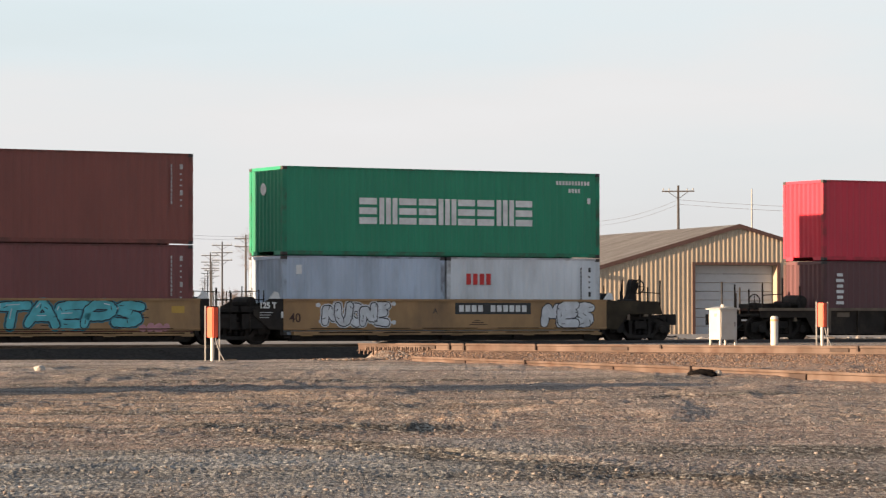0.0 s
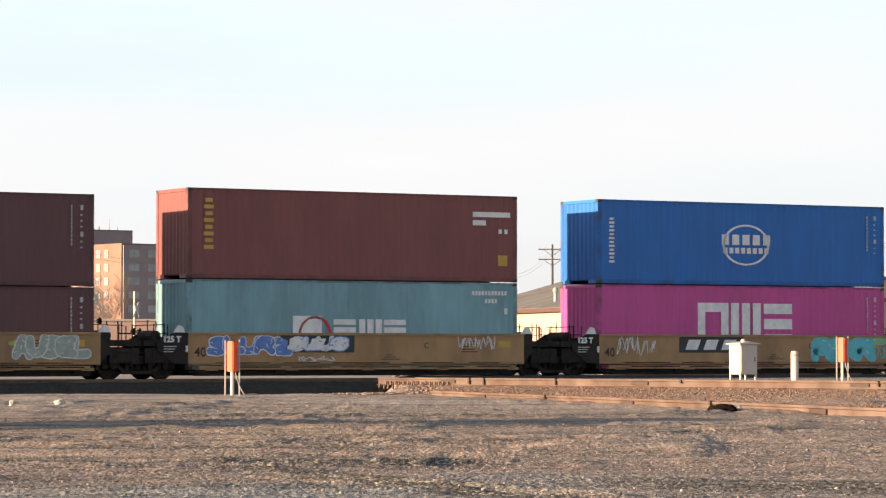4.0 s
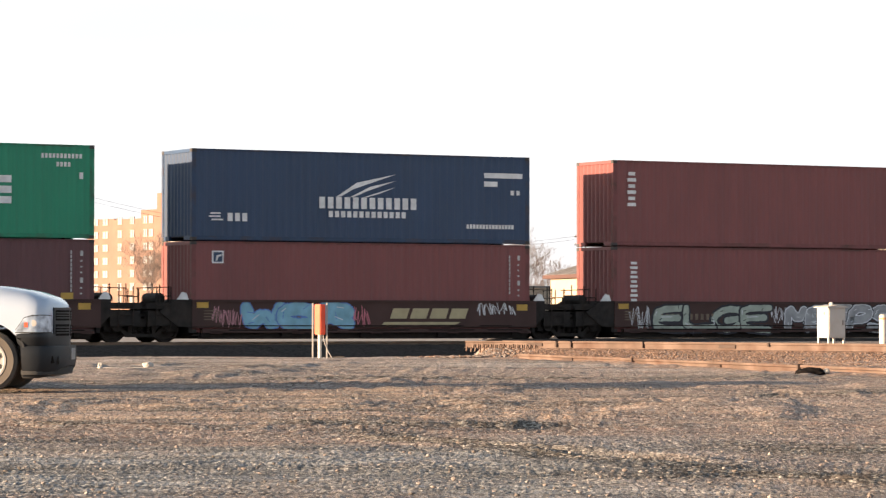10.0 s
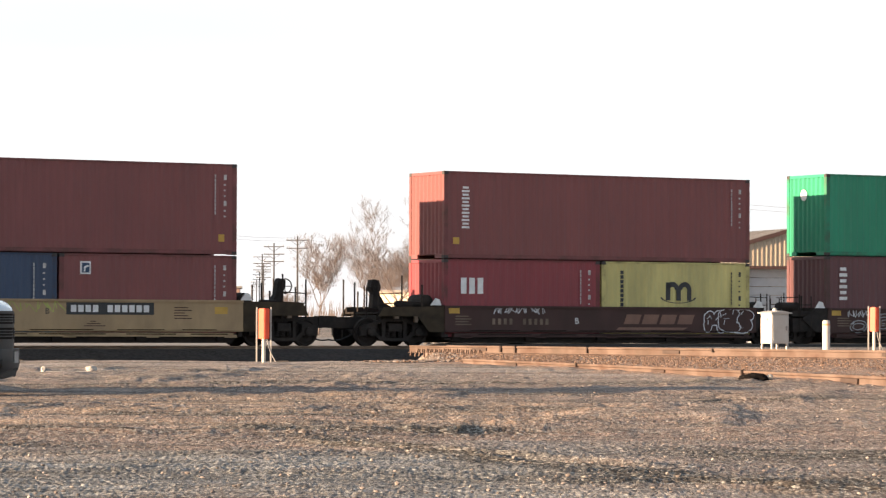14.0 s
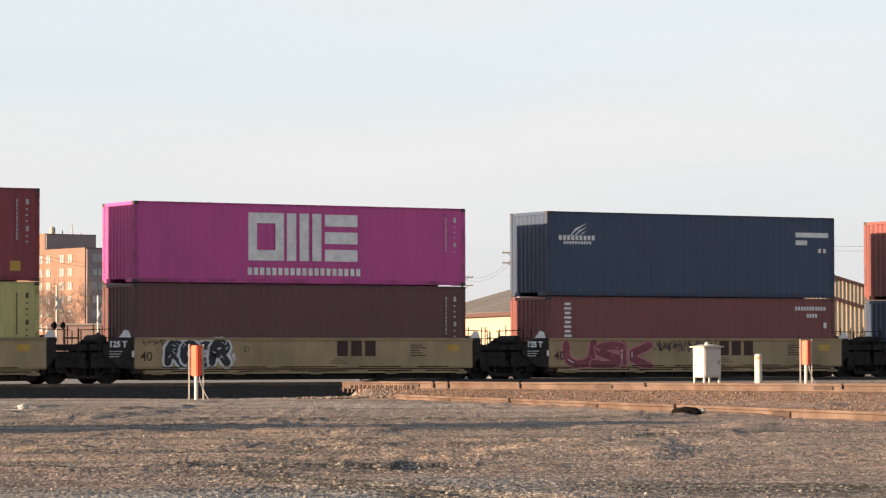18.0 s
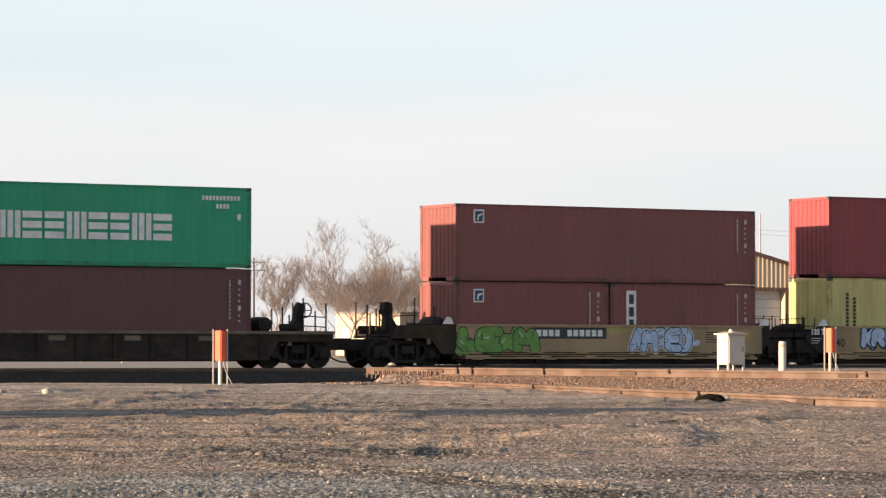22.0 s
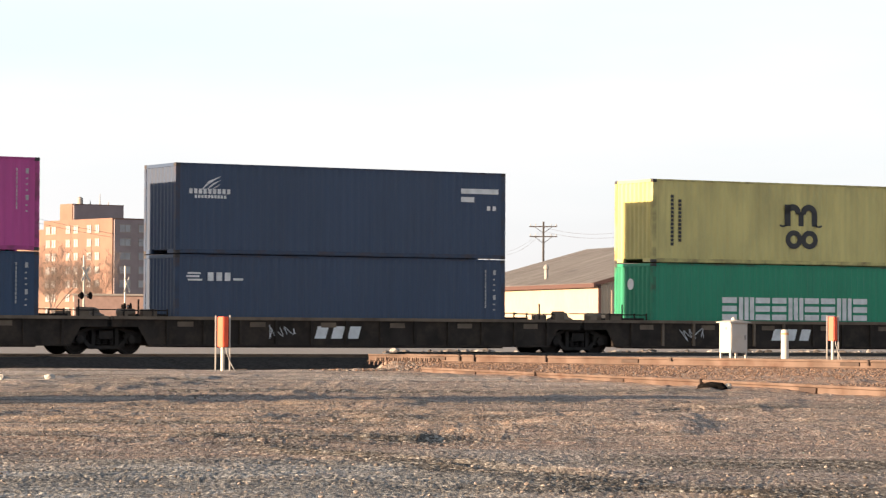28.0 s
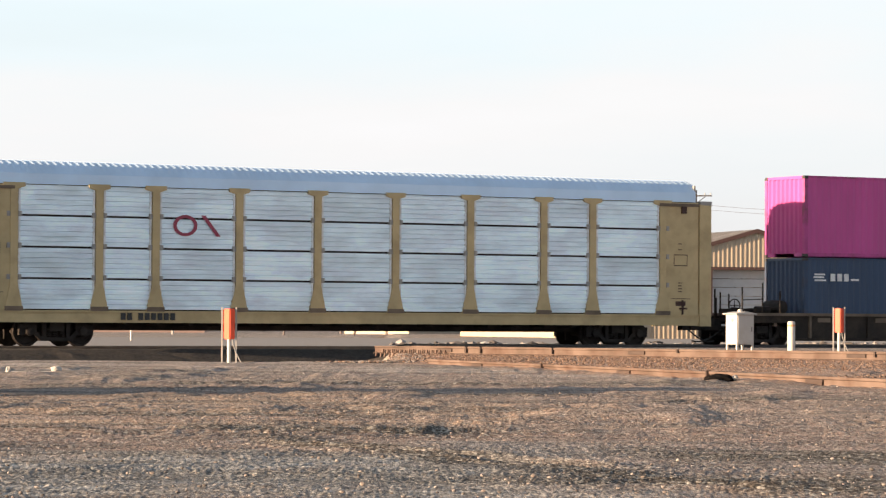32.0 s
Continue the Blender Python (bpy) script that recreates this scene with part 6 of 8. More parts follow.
        scribble(th, 6.9, 9.3, 0.46, 1.44, (S["pale_blue"], S["dark"]), "AMPED", 152, y, 0.19, S["white"])
        scallops(th, 9.45, 9.65, 0.8, 0.1, S["pale_blue"], y, 2)
        tag_lines(th, 3.0, 6.8, 1.1, 1.44, S["lime"], 153, y, 14)
    elif i >= 17:
        tag_lines(th, 1.0 + (i % 3) * 2, 2.2 + (i % 3) * 2, 0.5, 0.95, S["white"], i, y - 0.01, 4)


def build_train():
    gaps = [TRAIN[k + 1][0] - TRAIN[k][0] - 12.192 for k in range(len(TRAIN) - 1)] + [5.8]
    for i, (c, kind, upper, lowers) in enumerate(TRAIN):
        fam, _, endmark = kind.partition("_")
        tail = "stacked on the train"
        if fam in ("yellow", "olive", "brown"):
            paint, top = {"yellow": (CAR_YELLOW, 1.48), "olive": (CAR_OLIVE, 1.46), "brown": (CAR_BROWN, 1.34)}[fam]
            words = {"yellow": "dirty yellow", "olive": "dull faded yellow", "brown": "dark brown"}[fam]
            left = "outer" if endmark == "b" else "joint"
            right = "outer" if endmark == "a" else "bare"
            th = well_wagon(paint, top, left, right, words + " well wagon platform, sprayed with graffiti")
            y = -1.402
            spray_for(i, th, y)
            if fam != "brown":
                if left == "joint":
                    letters("125 T", -0.92, top - 0.30, -1.374, 0.26, WHITE, th)
                    bm = bmesh.new()
                    box(bm, -0.13, -0.01, -1.378, -1.37, top - 0.62, top - 0.42)
                    part("marking", bm, WHITE, th)
                bm = bmesh.new()
                for k in range(5):
                    box(bm, 9.95, 10.55 - 0.12 * (k % 3), -1.405, -1.401, 0.86 + k * 0.085, 0.89 + k * 0.085)
                for k in range(3):
                    box(bm, 6.9 + 0.1 * k, 7.6 - 0.15 * k, -1.405, -1.401, 0.62 + k * 0.07, 0.645 + k * 0.07)
                tagged(part("stencil", bm, CAR_BROWN, th, "faded stencil lines"), kind="stuff")
                bm = bmesh.new()
                box(bm, 11.35, 11.8, -1.406, -1.401, 1.02, 1.24)
                part("reflector", bm, YELLOWMARK, th, "yellow reflector patch")
                if left == "joint":
                    bm = bmesh.new()
                    for k in range(3):
                        box(bm, -0.9, -0.45 - 0.06 * k, -1.376, -1.371, top - 0.46 - 0.08 * k, top - 0.43 - 0.08 * k)
                    tagged(part("stencil", bm, CODE_WHITE, th, "small white stencil lines"), kind="stuff")
                letters("40", 0.15 if i != 5 else 0.4, 0.72, -1.404, 0.42, CAR_BROWN, th, 0.004)
                # number board as plain bars
                if i in (1, 5, 11, 15):
                    x0 = {1: 6.35, 5: 2.9, 11: 6.3, 15: 2.9}[i]
                    bm = bmesh.new()
                    box(bm, x0, x0 + 2.95, -1.408, -1.401, 0.98, 1.36)
                    part("number_board", bm, BLACKMARK, th, "black number board")
                    bm = bmesh.new()
                    for k in range(11):
                        if k != 4:
                            box(bm, x0 + 0.15 + k * 0.245, x0 + 0.33 + k * 0.245, -1.413, -1.407, 1.06, 1.28)
                    part("marking", bm, WHITE, th)
                if i in (3, 4):
                    bm = bmesh.new()
                    box(bm, 3.2, 5.9, -1.408, -1.401, 0.85, 1.40)
                    part("name_board", bm, BLACKMARK, th, "black board with pale shapes")
                    bm = bmesh.new()
                    for k in range(3):
                        extrude_profile(bm, [(3.45 + k * 0.75, 0.95), (3.95 + k * 0.75, 0.95), (4.1 + k * 0.75, 1.3), (3.6 + k * 0.75, 1.3)], -1.414, -1.407)
                    part("marking", bm, WHITE, th)
                if i in (12, 13, 14):
                    bm = bmesh.new()
                    x0 = {12: 7.0, 13: 7.2, 14: 3.6}[i]
                    for k in range(3):
                        box(bm, x0 + k * 0.52, x0 + k * 0.52 + 0.40, -1.406, -1.401, 0.86, 1.36)
                    part("marking", bm, CAR_BROWN, th, "faded brown owner mark")
                mark = {1: ("A", 5.5), 3: ("D", 8.7), 4: ("C", 8.5), 5: ("B", 6.55), 11: ("B", 5.6), 13: ("D", 3.8), 14: ("E", 8.55)}.get(i)
                if mark:
                    letters(mark[0], mark[1], 1.0, -1.404, 0.26, BLACKMARK, th, 0.0)
            else:
                bm = bmesh.new()
                for k in range(4):
                    box(bm, 0.35, 0.95 - 0.1 * (k % 2), -1.407, -1.401, 0.70 + k * 0.09, 0.74 + k * 0.09)
                for k in range(9):
                    box(bm, 1.75 + k * 0.22 + (0.3 if k > 3 else 0), 1.86 + k * 0.22 + (0.3 if k > 3 else 0), -1.407, -1.401, 0.72, 0.92)
                part("marking", bm, CAR_CHORD, th, "worn number bars and stencil lines")
                bm = bmesh.new()
                box(bm, 0.1, 0.5, -1.407, -1.401, 1.08, 1.26)
                box(bm, 11.6, 12.0, -1.407, -1.401, 1.02, 1.22)
                part("marking", bm, YELLOWMARK, th, "yellow reflector patch")
                if i in (8, 10):
                    bm = bmesh.new()
                    for k in range(4):
                        extrude_profile(bm, [(6.9 + k * 0.72, 0.75), (7.5 + k * 0.72, 0.75), (7.62 + k * 0.72, 1.08), (7.02 + k * 0.72, 1.08)], -1.408, -1.401)
                    extrude_profile(bm, [(6.6, 0.55), (9.3, 0.55), (9.5, 0.64), (6.7, 0.64)], -1.408, -1.401)
                    part("marking", bm, mat("wagon_mark", (0.42, 0.36, 0.22) if i == 8 else (0.20, 0.11, 0.08), 0.7), th, "slanted owner mark")
                if i in (6, 10):
                    letters({6: "A", 10: "B"}[i], 4.95, 0.75, -1.404, 0.3, WHITE, th, 0.0)
                if i == 9:
                    letters("C", 3.75, 0.62, -1.404, 0.26, WHITE, th, 0.0)
        else:
            lg, rg = gaps[i], (gaps[i - 1] if i else 9)
            left = "outer" if endmark == "b" else "joint"
            right = "outer" if endmark == "a" else "bare"
            if i == 0:
                left, right = "outer", "outer"
            th = sill_wagon(lg, rg, left, right, "worn black well wagon platform with ribbed side sills")
            spray_for(i, th, -1.402)
            if i in (17, 18, 19):
                bm = bmesh.new()
                for k in range(3):
                    extrude_profile(bm, [(4.9 + k * 0.6, 0.52), (5.3 + k * 0.6, 0.52), (5.42 + k * 0.6, 0.92), (5.02 + k * 0.6, 0.92)], -1.407, -1.401)
                part("marking", bm, WHITE, th, "faded white owner mark")
        MOVERS.append((th, c, 0.0, 0.0))
        x = 0.0
        top = FOOT
        for L, colour, H, marks in lowers:
            b = container(colour, L, H, marks, "in a wagon's well")
            MOVERS.append((b, c - x, 0.0, FOOT))
            x += 12.192 - 6.058
            top = FOOT + H + 0.022
        colour, H, marks = upper
        b = container(colour, 12.192, H, marks, "stacked on another")
        MOVERS.append((b, c, 0.0, top))
    MOVERS.append((autorack(), 318.35, 0.0, 0.0))


build_train()


# ---- things on the lot ----
def marker_post(x, y, h):
    """An orange sleeve between two grey stakes on a white pipe."""
    z = ground_height(x, y) - 0.03
    th = empty("marker_post", pose(x, y, z), label="orange utility marker sleeve on a white pipe between stakes", category="marker post", group="marker posts")
    bm = bmesh.new()
    tube(bm, (0, 0, 0), (0, 0, h - 0.1), 0.045, n=12)
    part("pipe", bm, WHITE_PAINT, th, "white pipe", True)
    bm = bmesh.new()
    box(bm, -0.115, 0.115, -0.09, 0.09, h - 0.74, h - 0.03)
    bmesh.ops.bevel(bm, geom=bm.edges[:], offset=0.018, segments=2, affect="EDGES")
    s = part("sleeve", bm, ORANGE, th, "orange plastic sleeve")
    s.matrix_basis = pose(0, 0, 0, 0, 0, -42)
    for dx in (-0.165, 0.165):
        bm = bmesh.new()
        box(bm, dx - 0.018, dx + 0.018, -0.025, 0.025, 0, h)
        part("stake", bm, GREY_POST, th, "thin grey stake")
    bm = bmesh.new()
    bent_tube(bm, [Vector((0.08 + 0.22 * (k / 8) ** 1.6, -0.03, (h - 0.74) * (1 - k / 8))) for k in range(9)], 0.012)
    part("cable", bm, GREY_POST, th, "grey drooping cable")


marker_post(-5.17, 74.0, 1.30)
marker_post(11.34, 93.0, 1.34)


def cabinet(x, y):
    z = ground_height(x, y) - 0.02
    th = empty("relay_cabinet", pose(x, y, z, 0, 0, 33), label="white metal trackside relay cabinet on short legs", category="cabinet")
    bm = bmesh.new()
    box(bm, -0.33, 0.33, -0.28, 0.28, 0.20, 1.12)
    bmesh.ops.bevel(bm, geom=bm.edges[:], offset=0.012, segments=1, affect="EDGES")
    part("body", bm, WHITE_PAINT, th)
    bm = bmesh.new()
    box(bm, -0.29, 0.29, -0.295, -0.282, 0.26, 1.06)
    d = part("door", bm, WHITE_PAINT, th)
    bm = bmesh.new()
    box(bm, 0.2, 0.24, -0.33, -0.296, 0.6, 0.74)
    part("handle", bm, GREY_POST, d)
    bm = bmesh.new()
    extrude_profile(bm, [(-0.40, 1.12), (0.40, 1.12), (0.40, 1.15), (0.0, 1.21), (-0.40, 1.15)], -0.35, 0.35)
    part("roof", bm, WHITE_PAINT, th)
    bm = bmesh.new()
    lathe(bm, [(0.03, 1.18), (0.07, 1.2), (0.07, 1.26), (0.03, 1.29)], "Z", 12)
    part("vent", bm, WHITE_PAINT, th)
    for dx in (-0.29, 0.29):
        for dy in (-0.24, 0.24):
            bm = bmesh.new()
            box(bm, dx - 0.03, dx + 0.03, dy - 0.03, dy + 0.03, 0, 0.2)
            part("leg", bm, WHITE_PAINT, th)
    bm = bmesh.new()
    box(bm, -0.345, -0.332, -0.1, 0.0, 0.9, 1.0)
    part("plate", bm, GREY_POST, th)


cabinet(8.85, 97.5)


def bollard(x, y, h, r, label):
    th = empty("bollard", pose(x, y, ground_height(x, y) - 0.03), label=label, category="bollard")
    bm = bmesh.new()
    lathe(bm, [(r, 0), (r, h - 0.05), (r * 0.8, h - 0.01), (r * 0.3, h)], "Z", 18)
    part("pipe", bm, WHITE_PAINT, th, "", True)
    bm = bmesh.new()
    lathe(bm, [(r + 0.004, h - 0.16), (r + 0.004, h - 0.10)], "Z", 18)
    part("band", bm, mat("band_tan", (0.55, 0.28, 0.14), 0.7), th, "faded orange band")


bollard(10.16, 95.0, 0.93, 0.115, "white pipe bollard with a faded orange band")
bollard(-12.2, 112.5, 0.58, 0.09, "short white bollard behind the tracks")


def lump(name, x, y, size, m, seed, label, category, sink=0.25):
    rnd = random.Random(seed)
    bm = bmesh.new()
    bmesh.ops.create_icosphere(bm, subdivisions=2, radius=1.0)
    for v in bm.verts:
        q = 1 + 0.35 * noise.noise(v.co * 1.6 + Vector((seed, 0, 0))) + rnd.uniform(-0.06, 0.06)
        v.co = Vector((v.co.x * size[0] * q, v.co.y * size[1] * q, v.co.z * size[2] * q))
    ob = part(name, bm, m, None)
    ob.matrix_basis = pose(x, y, ground_height(x, y) + size[2] * (1 - sink), 0, 0, rnd.uniform(0, 40))
    return tagged(ob, label, category)


lump("rock", -7.45, 60.0, (0.12, 0.09, 0.065), STONE, 3, "pale rounded rock lying on the gravel", "rock")
lump("rock", 1.73, 66.0, (0.06, 0.05, 0.045), STONE, 4, "small pale stone beside the side track", "rock")
lump("rock", -8.08, 58.0, (0.05, 0.045, 0.075), STONE, 6, "small upright white stone on the gravel", "rock")
lump("rock", -8.42, 56.5, (0.045, 0.04, 0.045), STONE, 7, "small white stone on the gravel", "rock")


def scrap():
    """A flattened black strip of tyre tread with a pale end."""
    x, y = 4.50, 53.2
    th = empty("scrap_tread", pose(x, y, ground_height(x, y), 0, 0, 4), label="torn black tyre tread lying by the rail", category="debris")
    bm = bmesh.new()
    bmesh.ops.create_icosphere(bm, subdivisions=3, radius=1.0)
    for v in bm.verts:
        q = 1 + 0.3 * noise.noise(v.co * 2.1) + 0.15 * noise.noise(v.co * 5.0)
        v.co = Vector((v.co.x * 0.25 * q, v.co.y * 0.12 * q, 0.06 + v.co.z * 0.085 * q))
    part("tread", bm, CHARRED, th)
    bm = bmesh.new()
    bmesh.ops.create_icosphere(bm, subdivisions=2, radius=0.055)
    for v in bm.verts:
        v.co = Vector((v.co.x * 1.1 + 0.25, v.co.y, v.co.z * 0.9 + 0.08))
    part("torn_end", bm, STONE, th, "pale torn end")


scrap()


def litter_stick():
    x, y = -7.72, 58.5
    bm = bmesh.new()
    tube(bm, (-0.5, 0, 0.026), (0.45, 0.05, 0.03), 0.008, 0.006, n=6)
    ob = part("stick", bm, GREY_POST, None)
    ob.matrix_basis = pose(x, y, ground_height(x, y))
    tagged(ob, "thin bleached stick lying on the gravel", "stick")


litter_stick()


# ---- the parked pickup ----
def pickup(x, y, heading):
    """x, y: under the front axle. Its nose points along +x before it is turned."""
    th = empty("pickup_truck", pose(x, y, ground_height(x, y), 0, 0, heading), label="white pickup truck with grey bumper parked on gravel", category="pickup truck")

    def shell(name, stations, m, label="", bend=None):
        """A body skin from cross sections along x: (x, [(half width, z), ...] from sill to crown)."""
        bm = bmesh.new()
        rows = []
        for sx, sec in stations:
            pts = [(-w, z) for w, z in sec] + [(w, z) for w, z in reversed(sec)]
            rows.append([bm.verts.new((bend(sx, b) if bend else sx, a, b)) for a, b in pts])
        k = len(rows[0])
        for i in range(len(rows) - 1):
            for j in range(k - 1):
                bm.faces.new((rows[i][j], rows[i + 1][j], rows[i + 1][j + 1], rows[i][j + 1]))
            bm.faces.new((rows[i][k - 1], rows[i + 1][k - 1], rows[i + 1][0], rows[i][0]))
        bm.faces.new(rows[0])
        bm.faces.new(list(reversed(rows[-1])))
        return part(name, bm, m, th, label, True)

    # front wings and bonnet, arched over the wheel; the nose follows one rounded line in plan
    PLAN = ((0.30, 0.995), (0.45, 0.992), (0.58, 0.985), (0.68, 0.962), (0.745, 0.90), (0.79, 0.79), (0.83, 0.64), (0.875, 0.45), (0.91, 0.25), (0.925, 0.08), (0.93, 0.0))
    CROWN = ((-1.35, 1.40), (-0.3, 1.405), (0.15, 1.385), (0.52, 1.325), (0.75, 1.245), (0.87, 1.175), (0.93, 1.125))

    def along(table, v):
        return float(np.interp(v, [q[0] for q in table], [q[1] for q in table]))

    st = []
    for sx in [-1.35 + i * 0.0925 for i in range(20)] + [0.48, 0.56, 0.62, 0.68, 0.72, 0.75, 0.78, 0.805, 0.83, 0.855, 0.88, 0.90, 0.915, 0.926]:
        arch = math.sqrt(max(0.0, 0.50 ** 2 - sx ** 2)) + 0.42 if abs(sx) < 0.48 else 0.44
        if sx >= 0.40:
            arch = 0.72
        crown = along(CROWN, sx)
        half = along(PLAN, sx) if sx > 0.3 else 1.0
        shoulder = min(1.02, crown - 0.10)
        sec = [(half - 0.004, arch), (half, max(arch + 0.02, 0.80)), (half, max(arch + 0.04, 0.9))]
        for k in range(9):
            a = math.pi / 2 * k / 8
            sec.append((max(0.01, half * math.cos(a) ** 0.42), shoulder + (crown - shoulder) * math.sin(a) ** 0.9))
        st.append((sx, sec))
    shell("bonnet", st, TRUCK_PAINT, "white bonnet and wings")

    def nose_band(name, u0, u1, z0, z1, proud, m, label, owner=None, n=14, lean=0.0):
        """A panel laid on the rounded nose from half-width u0 to u1 (signed), between two heights."""
        lx = sorted((w, x) for x, w in PLAN)
        bm = bmesh.new()
        rows = []
        for i in range(n + 1):
            u = u0 + (u1 - u0) * i / n
            x = float(np.interp(abs(u), [q[0] for q in lx], [q[1] for q in lx]))
            rows.append([bm.verts.new((x + d + lean * (zz - z0), u * (1 + d * 0.3), zz)) for d, zz in ((proud, z0), (proud, z1), (proud - 0.06, z1), (proud - 0.06, z0))])
        for p0, p1 in zip(rows, rows[1:]):
            for j in range(4):
                bm.faces.new((p0[j], p1[j], p1[(j + 1) % 4], p0[(j + 1) % 4]))
        bm.faces.new(rows[0])
        bm.faces.new(list(reversed(rows[-1])))
        return part(name, bm, m, owner or th, label)

    shell("cab", [(-4.0, [(0.98, 0.45), (1.0, 0.9), (0.96, 1.28), (0.80, 1.85), (0.01, 1.88)]), (-2.6, [(0.98, 0.45), (1.0, 0.9), (0.97, 1.28), (0.82, 1.93), (0.01, 1.96)]),
                  (-2.0, [(0.98, 0.45), (1.0, 0.9), (0.97, 1.28), (0.82, 1.88), (0.01, 1.91)]), (-1.36, [(0.98, 0.45), (1.0, 0.9), (0.97, 1.28), (0.93, 1.33), (0.01, 1.36)])], TRUCK_PAINT, "white cab")
    bm = bmesh.new()
    for s in (-1, 1):
        ys = sorted((s * 0.9, s * 0.955))
        extrude_profile(bm, [(-3.9, 1.32), (-1.75, 1.32), (-2.15, 1.78), (-3.8, 1.78)], *ys)
    part("window", bm, PANE_FAR, th, "dark side windows")
    shell("cargo_bed", [(-5.4, [(0.98, 0.5), (1.0, 0.9), (0.98, 1.3), (0.01, 1.3)]), (-4.05, [(0.98, 0.5), (1.0, 0.9), (0.98, 1.3), (0.01, 1.3)])], TRUCK_PAINT, "white cargo bed")
    # dark wheel-arch liner, bumper, grille, lamps
    for s in (-1, 1):
        bm = bmesh.new()
        last = None
        for k in range(17):
            a = math.pi * k / 16
            quad = [bm.verts.new((r * math.cos(a), yy, 0.42 + r * math.sin(a))) for r, yy in ((0.50, s * 0.985), (0.535, s * 0.99), (0.535, s * 0.7), (0.50, s * 0.7))]
            if last:
                for i in range(4):
                    bm.faces.new((last[i], last[(i + 1) % 4], quad[(i + 1) % 4], quad[i]))
            last = quad
        part("arch_liner", bm, TRUCK_TRIM, th, "dark wheel arch edge")
    def wrap(lo, hi, grow, table):
        return [(sx + grow, [(w * 0.93 + grow, lo + up), (w * 0.965 + grow, lo + up + 0.05), (w * 0.985 + grow, lo + up + 0.11), (w + grow, 0.5 * (lo + hi) + 0.04), (w + grow, hi - 0.03), (max(0.01, w + grow - 0.02), hi), (0.005, hi)]) for sx, w, up in table]

    low = ((0.47, 0.985, 0.0), (0.56, 0.992, 0.0), (0.66, 0.98, 0.0), (0.745, 0.945, 0.01), (0.81, 0.89, 0.03), (0.87, 0.80, 0.06), (0.92, 0.66, 0.10), (0.955, 0.48, 0.13), (0.975, 0.27, 0.15), (0.98, 0.05, 0.15))
    mid = ((0.385, 0.99, 0.10), (0.45, 0.995, 0.0), (0.58, 0.99, 0.0), (0.68, 0.968, 0.0), (0.745, 0.91, 0.0), (0.79, 0.80, 0.0), (0.83, 0.65, 0.0), (0.875, 0.46, 0.0), (0.91, 0.26, 0.0), (0.93, 0.05, 0.0))
    def swept(x, z):
        """The rear edge leans back with the wheel arch; the foot tucks in under the nose."""
        return x - 0.06 * max(0.0, z - 0.2) * min(1.0, max(0.0, (0.80 - x) / 0.3)) - 0.9 * max(0.0, 0.42 - z) ** 2 * min(1.0, max(0.0, (x - 0.6) / 0.3))

    shell("bumper", wrap(0.20, 0.605, 0.004, low), TRUCK_TRIM, "dark grey plastic bumper", swept)
    shell("valance", wrap(0.56, 0.775, 0.009, mid), TRUCK_TRIM, "dark panel over the bumper")
    shell("lower_lip", wrap(0.185, 0.26, -0.012, low), TYRE, "black lower lip of the bumper", swept)
    surround = nose_band("grille_surround", -0.66, 0.66, 0.70, 1.105, 0.014, TRUCK_TRIM, "dark grey grille surround")
    for u0, u1 in ((-0.61, -0.04), (0.04, 0.61)):
        for z0, z1 in ((0.735, 0.885), (0.935, 1.07)):
            nose_band("grille", u0, u1, z0, z1, 0.017, CHARRED, "black grille opening", surround)
            for k in range(1, 4):
                z = z0 + (z1 - z0) * k / 4
                nose_band("grille_bar", u0, u1, z - 0.008, z + 0.008, 0.024, TRUCK_TRIM, "thin dark grille bar", surround)
    for s in (-1, 1):
        nose_band("bumper_recess", *sorted((s * 0.62, s * 0.84)), 0.38, 0.47, 0.075, CHARRED, "dark fog lamp recess")
    for s in (-1, 1):
        for name, grow, m, words in (("lamp_frame", 0.012, TYRE, "black headlamp surround"), ("headlamp", 0.0, LENS_GLASS, "clear glass headlamp")):
            bm = bmesh.new()
            lift = 0.006 if grow else 0.014
            edge = [(0.385, 0.994), (0.50, 0.990), (0.60, 0.983), (0.68, 0.962), (0.745, 0.90), (0.79, 0.79), (0.815, 0.70)]
            lo = [(x, y, 0.785 - grow) for x, y in edge]
            hi = [(x, y, (0.80, 0.965, 0.995, 1.0, 1.0, 0.995, 0.985)[i] + grow) for i, (x, y) in enumerate(edge)]
            rows = []
            for a, b in zip(lo, hi):
                rows.append([bm.verts.new((px + lift * (px > 0.72), s * (py + lift), pz)) for px, py, pz in (a, b)] + [bm.verts.new((px - 0.05, s * (py - 0.08), pz)) for px, py, pz in (b, a)])
            for i in range(len(rows) - 1):
                for j in range(4):
                    bm.faces.new((rows[i][j], rows[i + 1][j], rows[i + 1][(j + 1) % 4], rows[i][(j + 1) % 4]))
            bm.faces.new(rows[0])
            bm.faces.new(list(reversed(rows[-1])))
            ob = part(name, bm, m, th, words, True)
        bm = bmesh.new()
        box(bm, 0.50, 0.545, *sorted((s * 0.99, s * 1.008)), 0.85, 0.91)
        part("side_reflector", bm, ORANGE, ob, "orange side reflector")
        bm = bmesh.new()
        lathe(bm, [(0.015, s * 0.975), (0.035, s * 0.975), (0.042, s * 0.996), (0.015, s * 0.998)], "Y", 16, (0.62, 0, 0.90))
        part("lamp_bowl", bm, CHROME, ob, "bright lamp bowl", True)
        bm = bmesh.new()
        lathe(bm, [(0.02, -0.02), (0.05, -0.02), (0.055, 0.02), (0.02, 0.03)], "X", 14, (0.90, s * 0.70, 0.42))
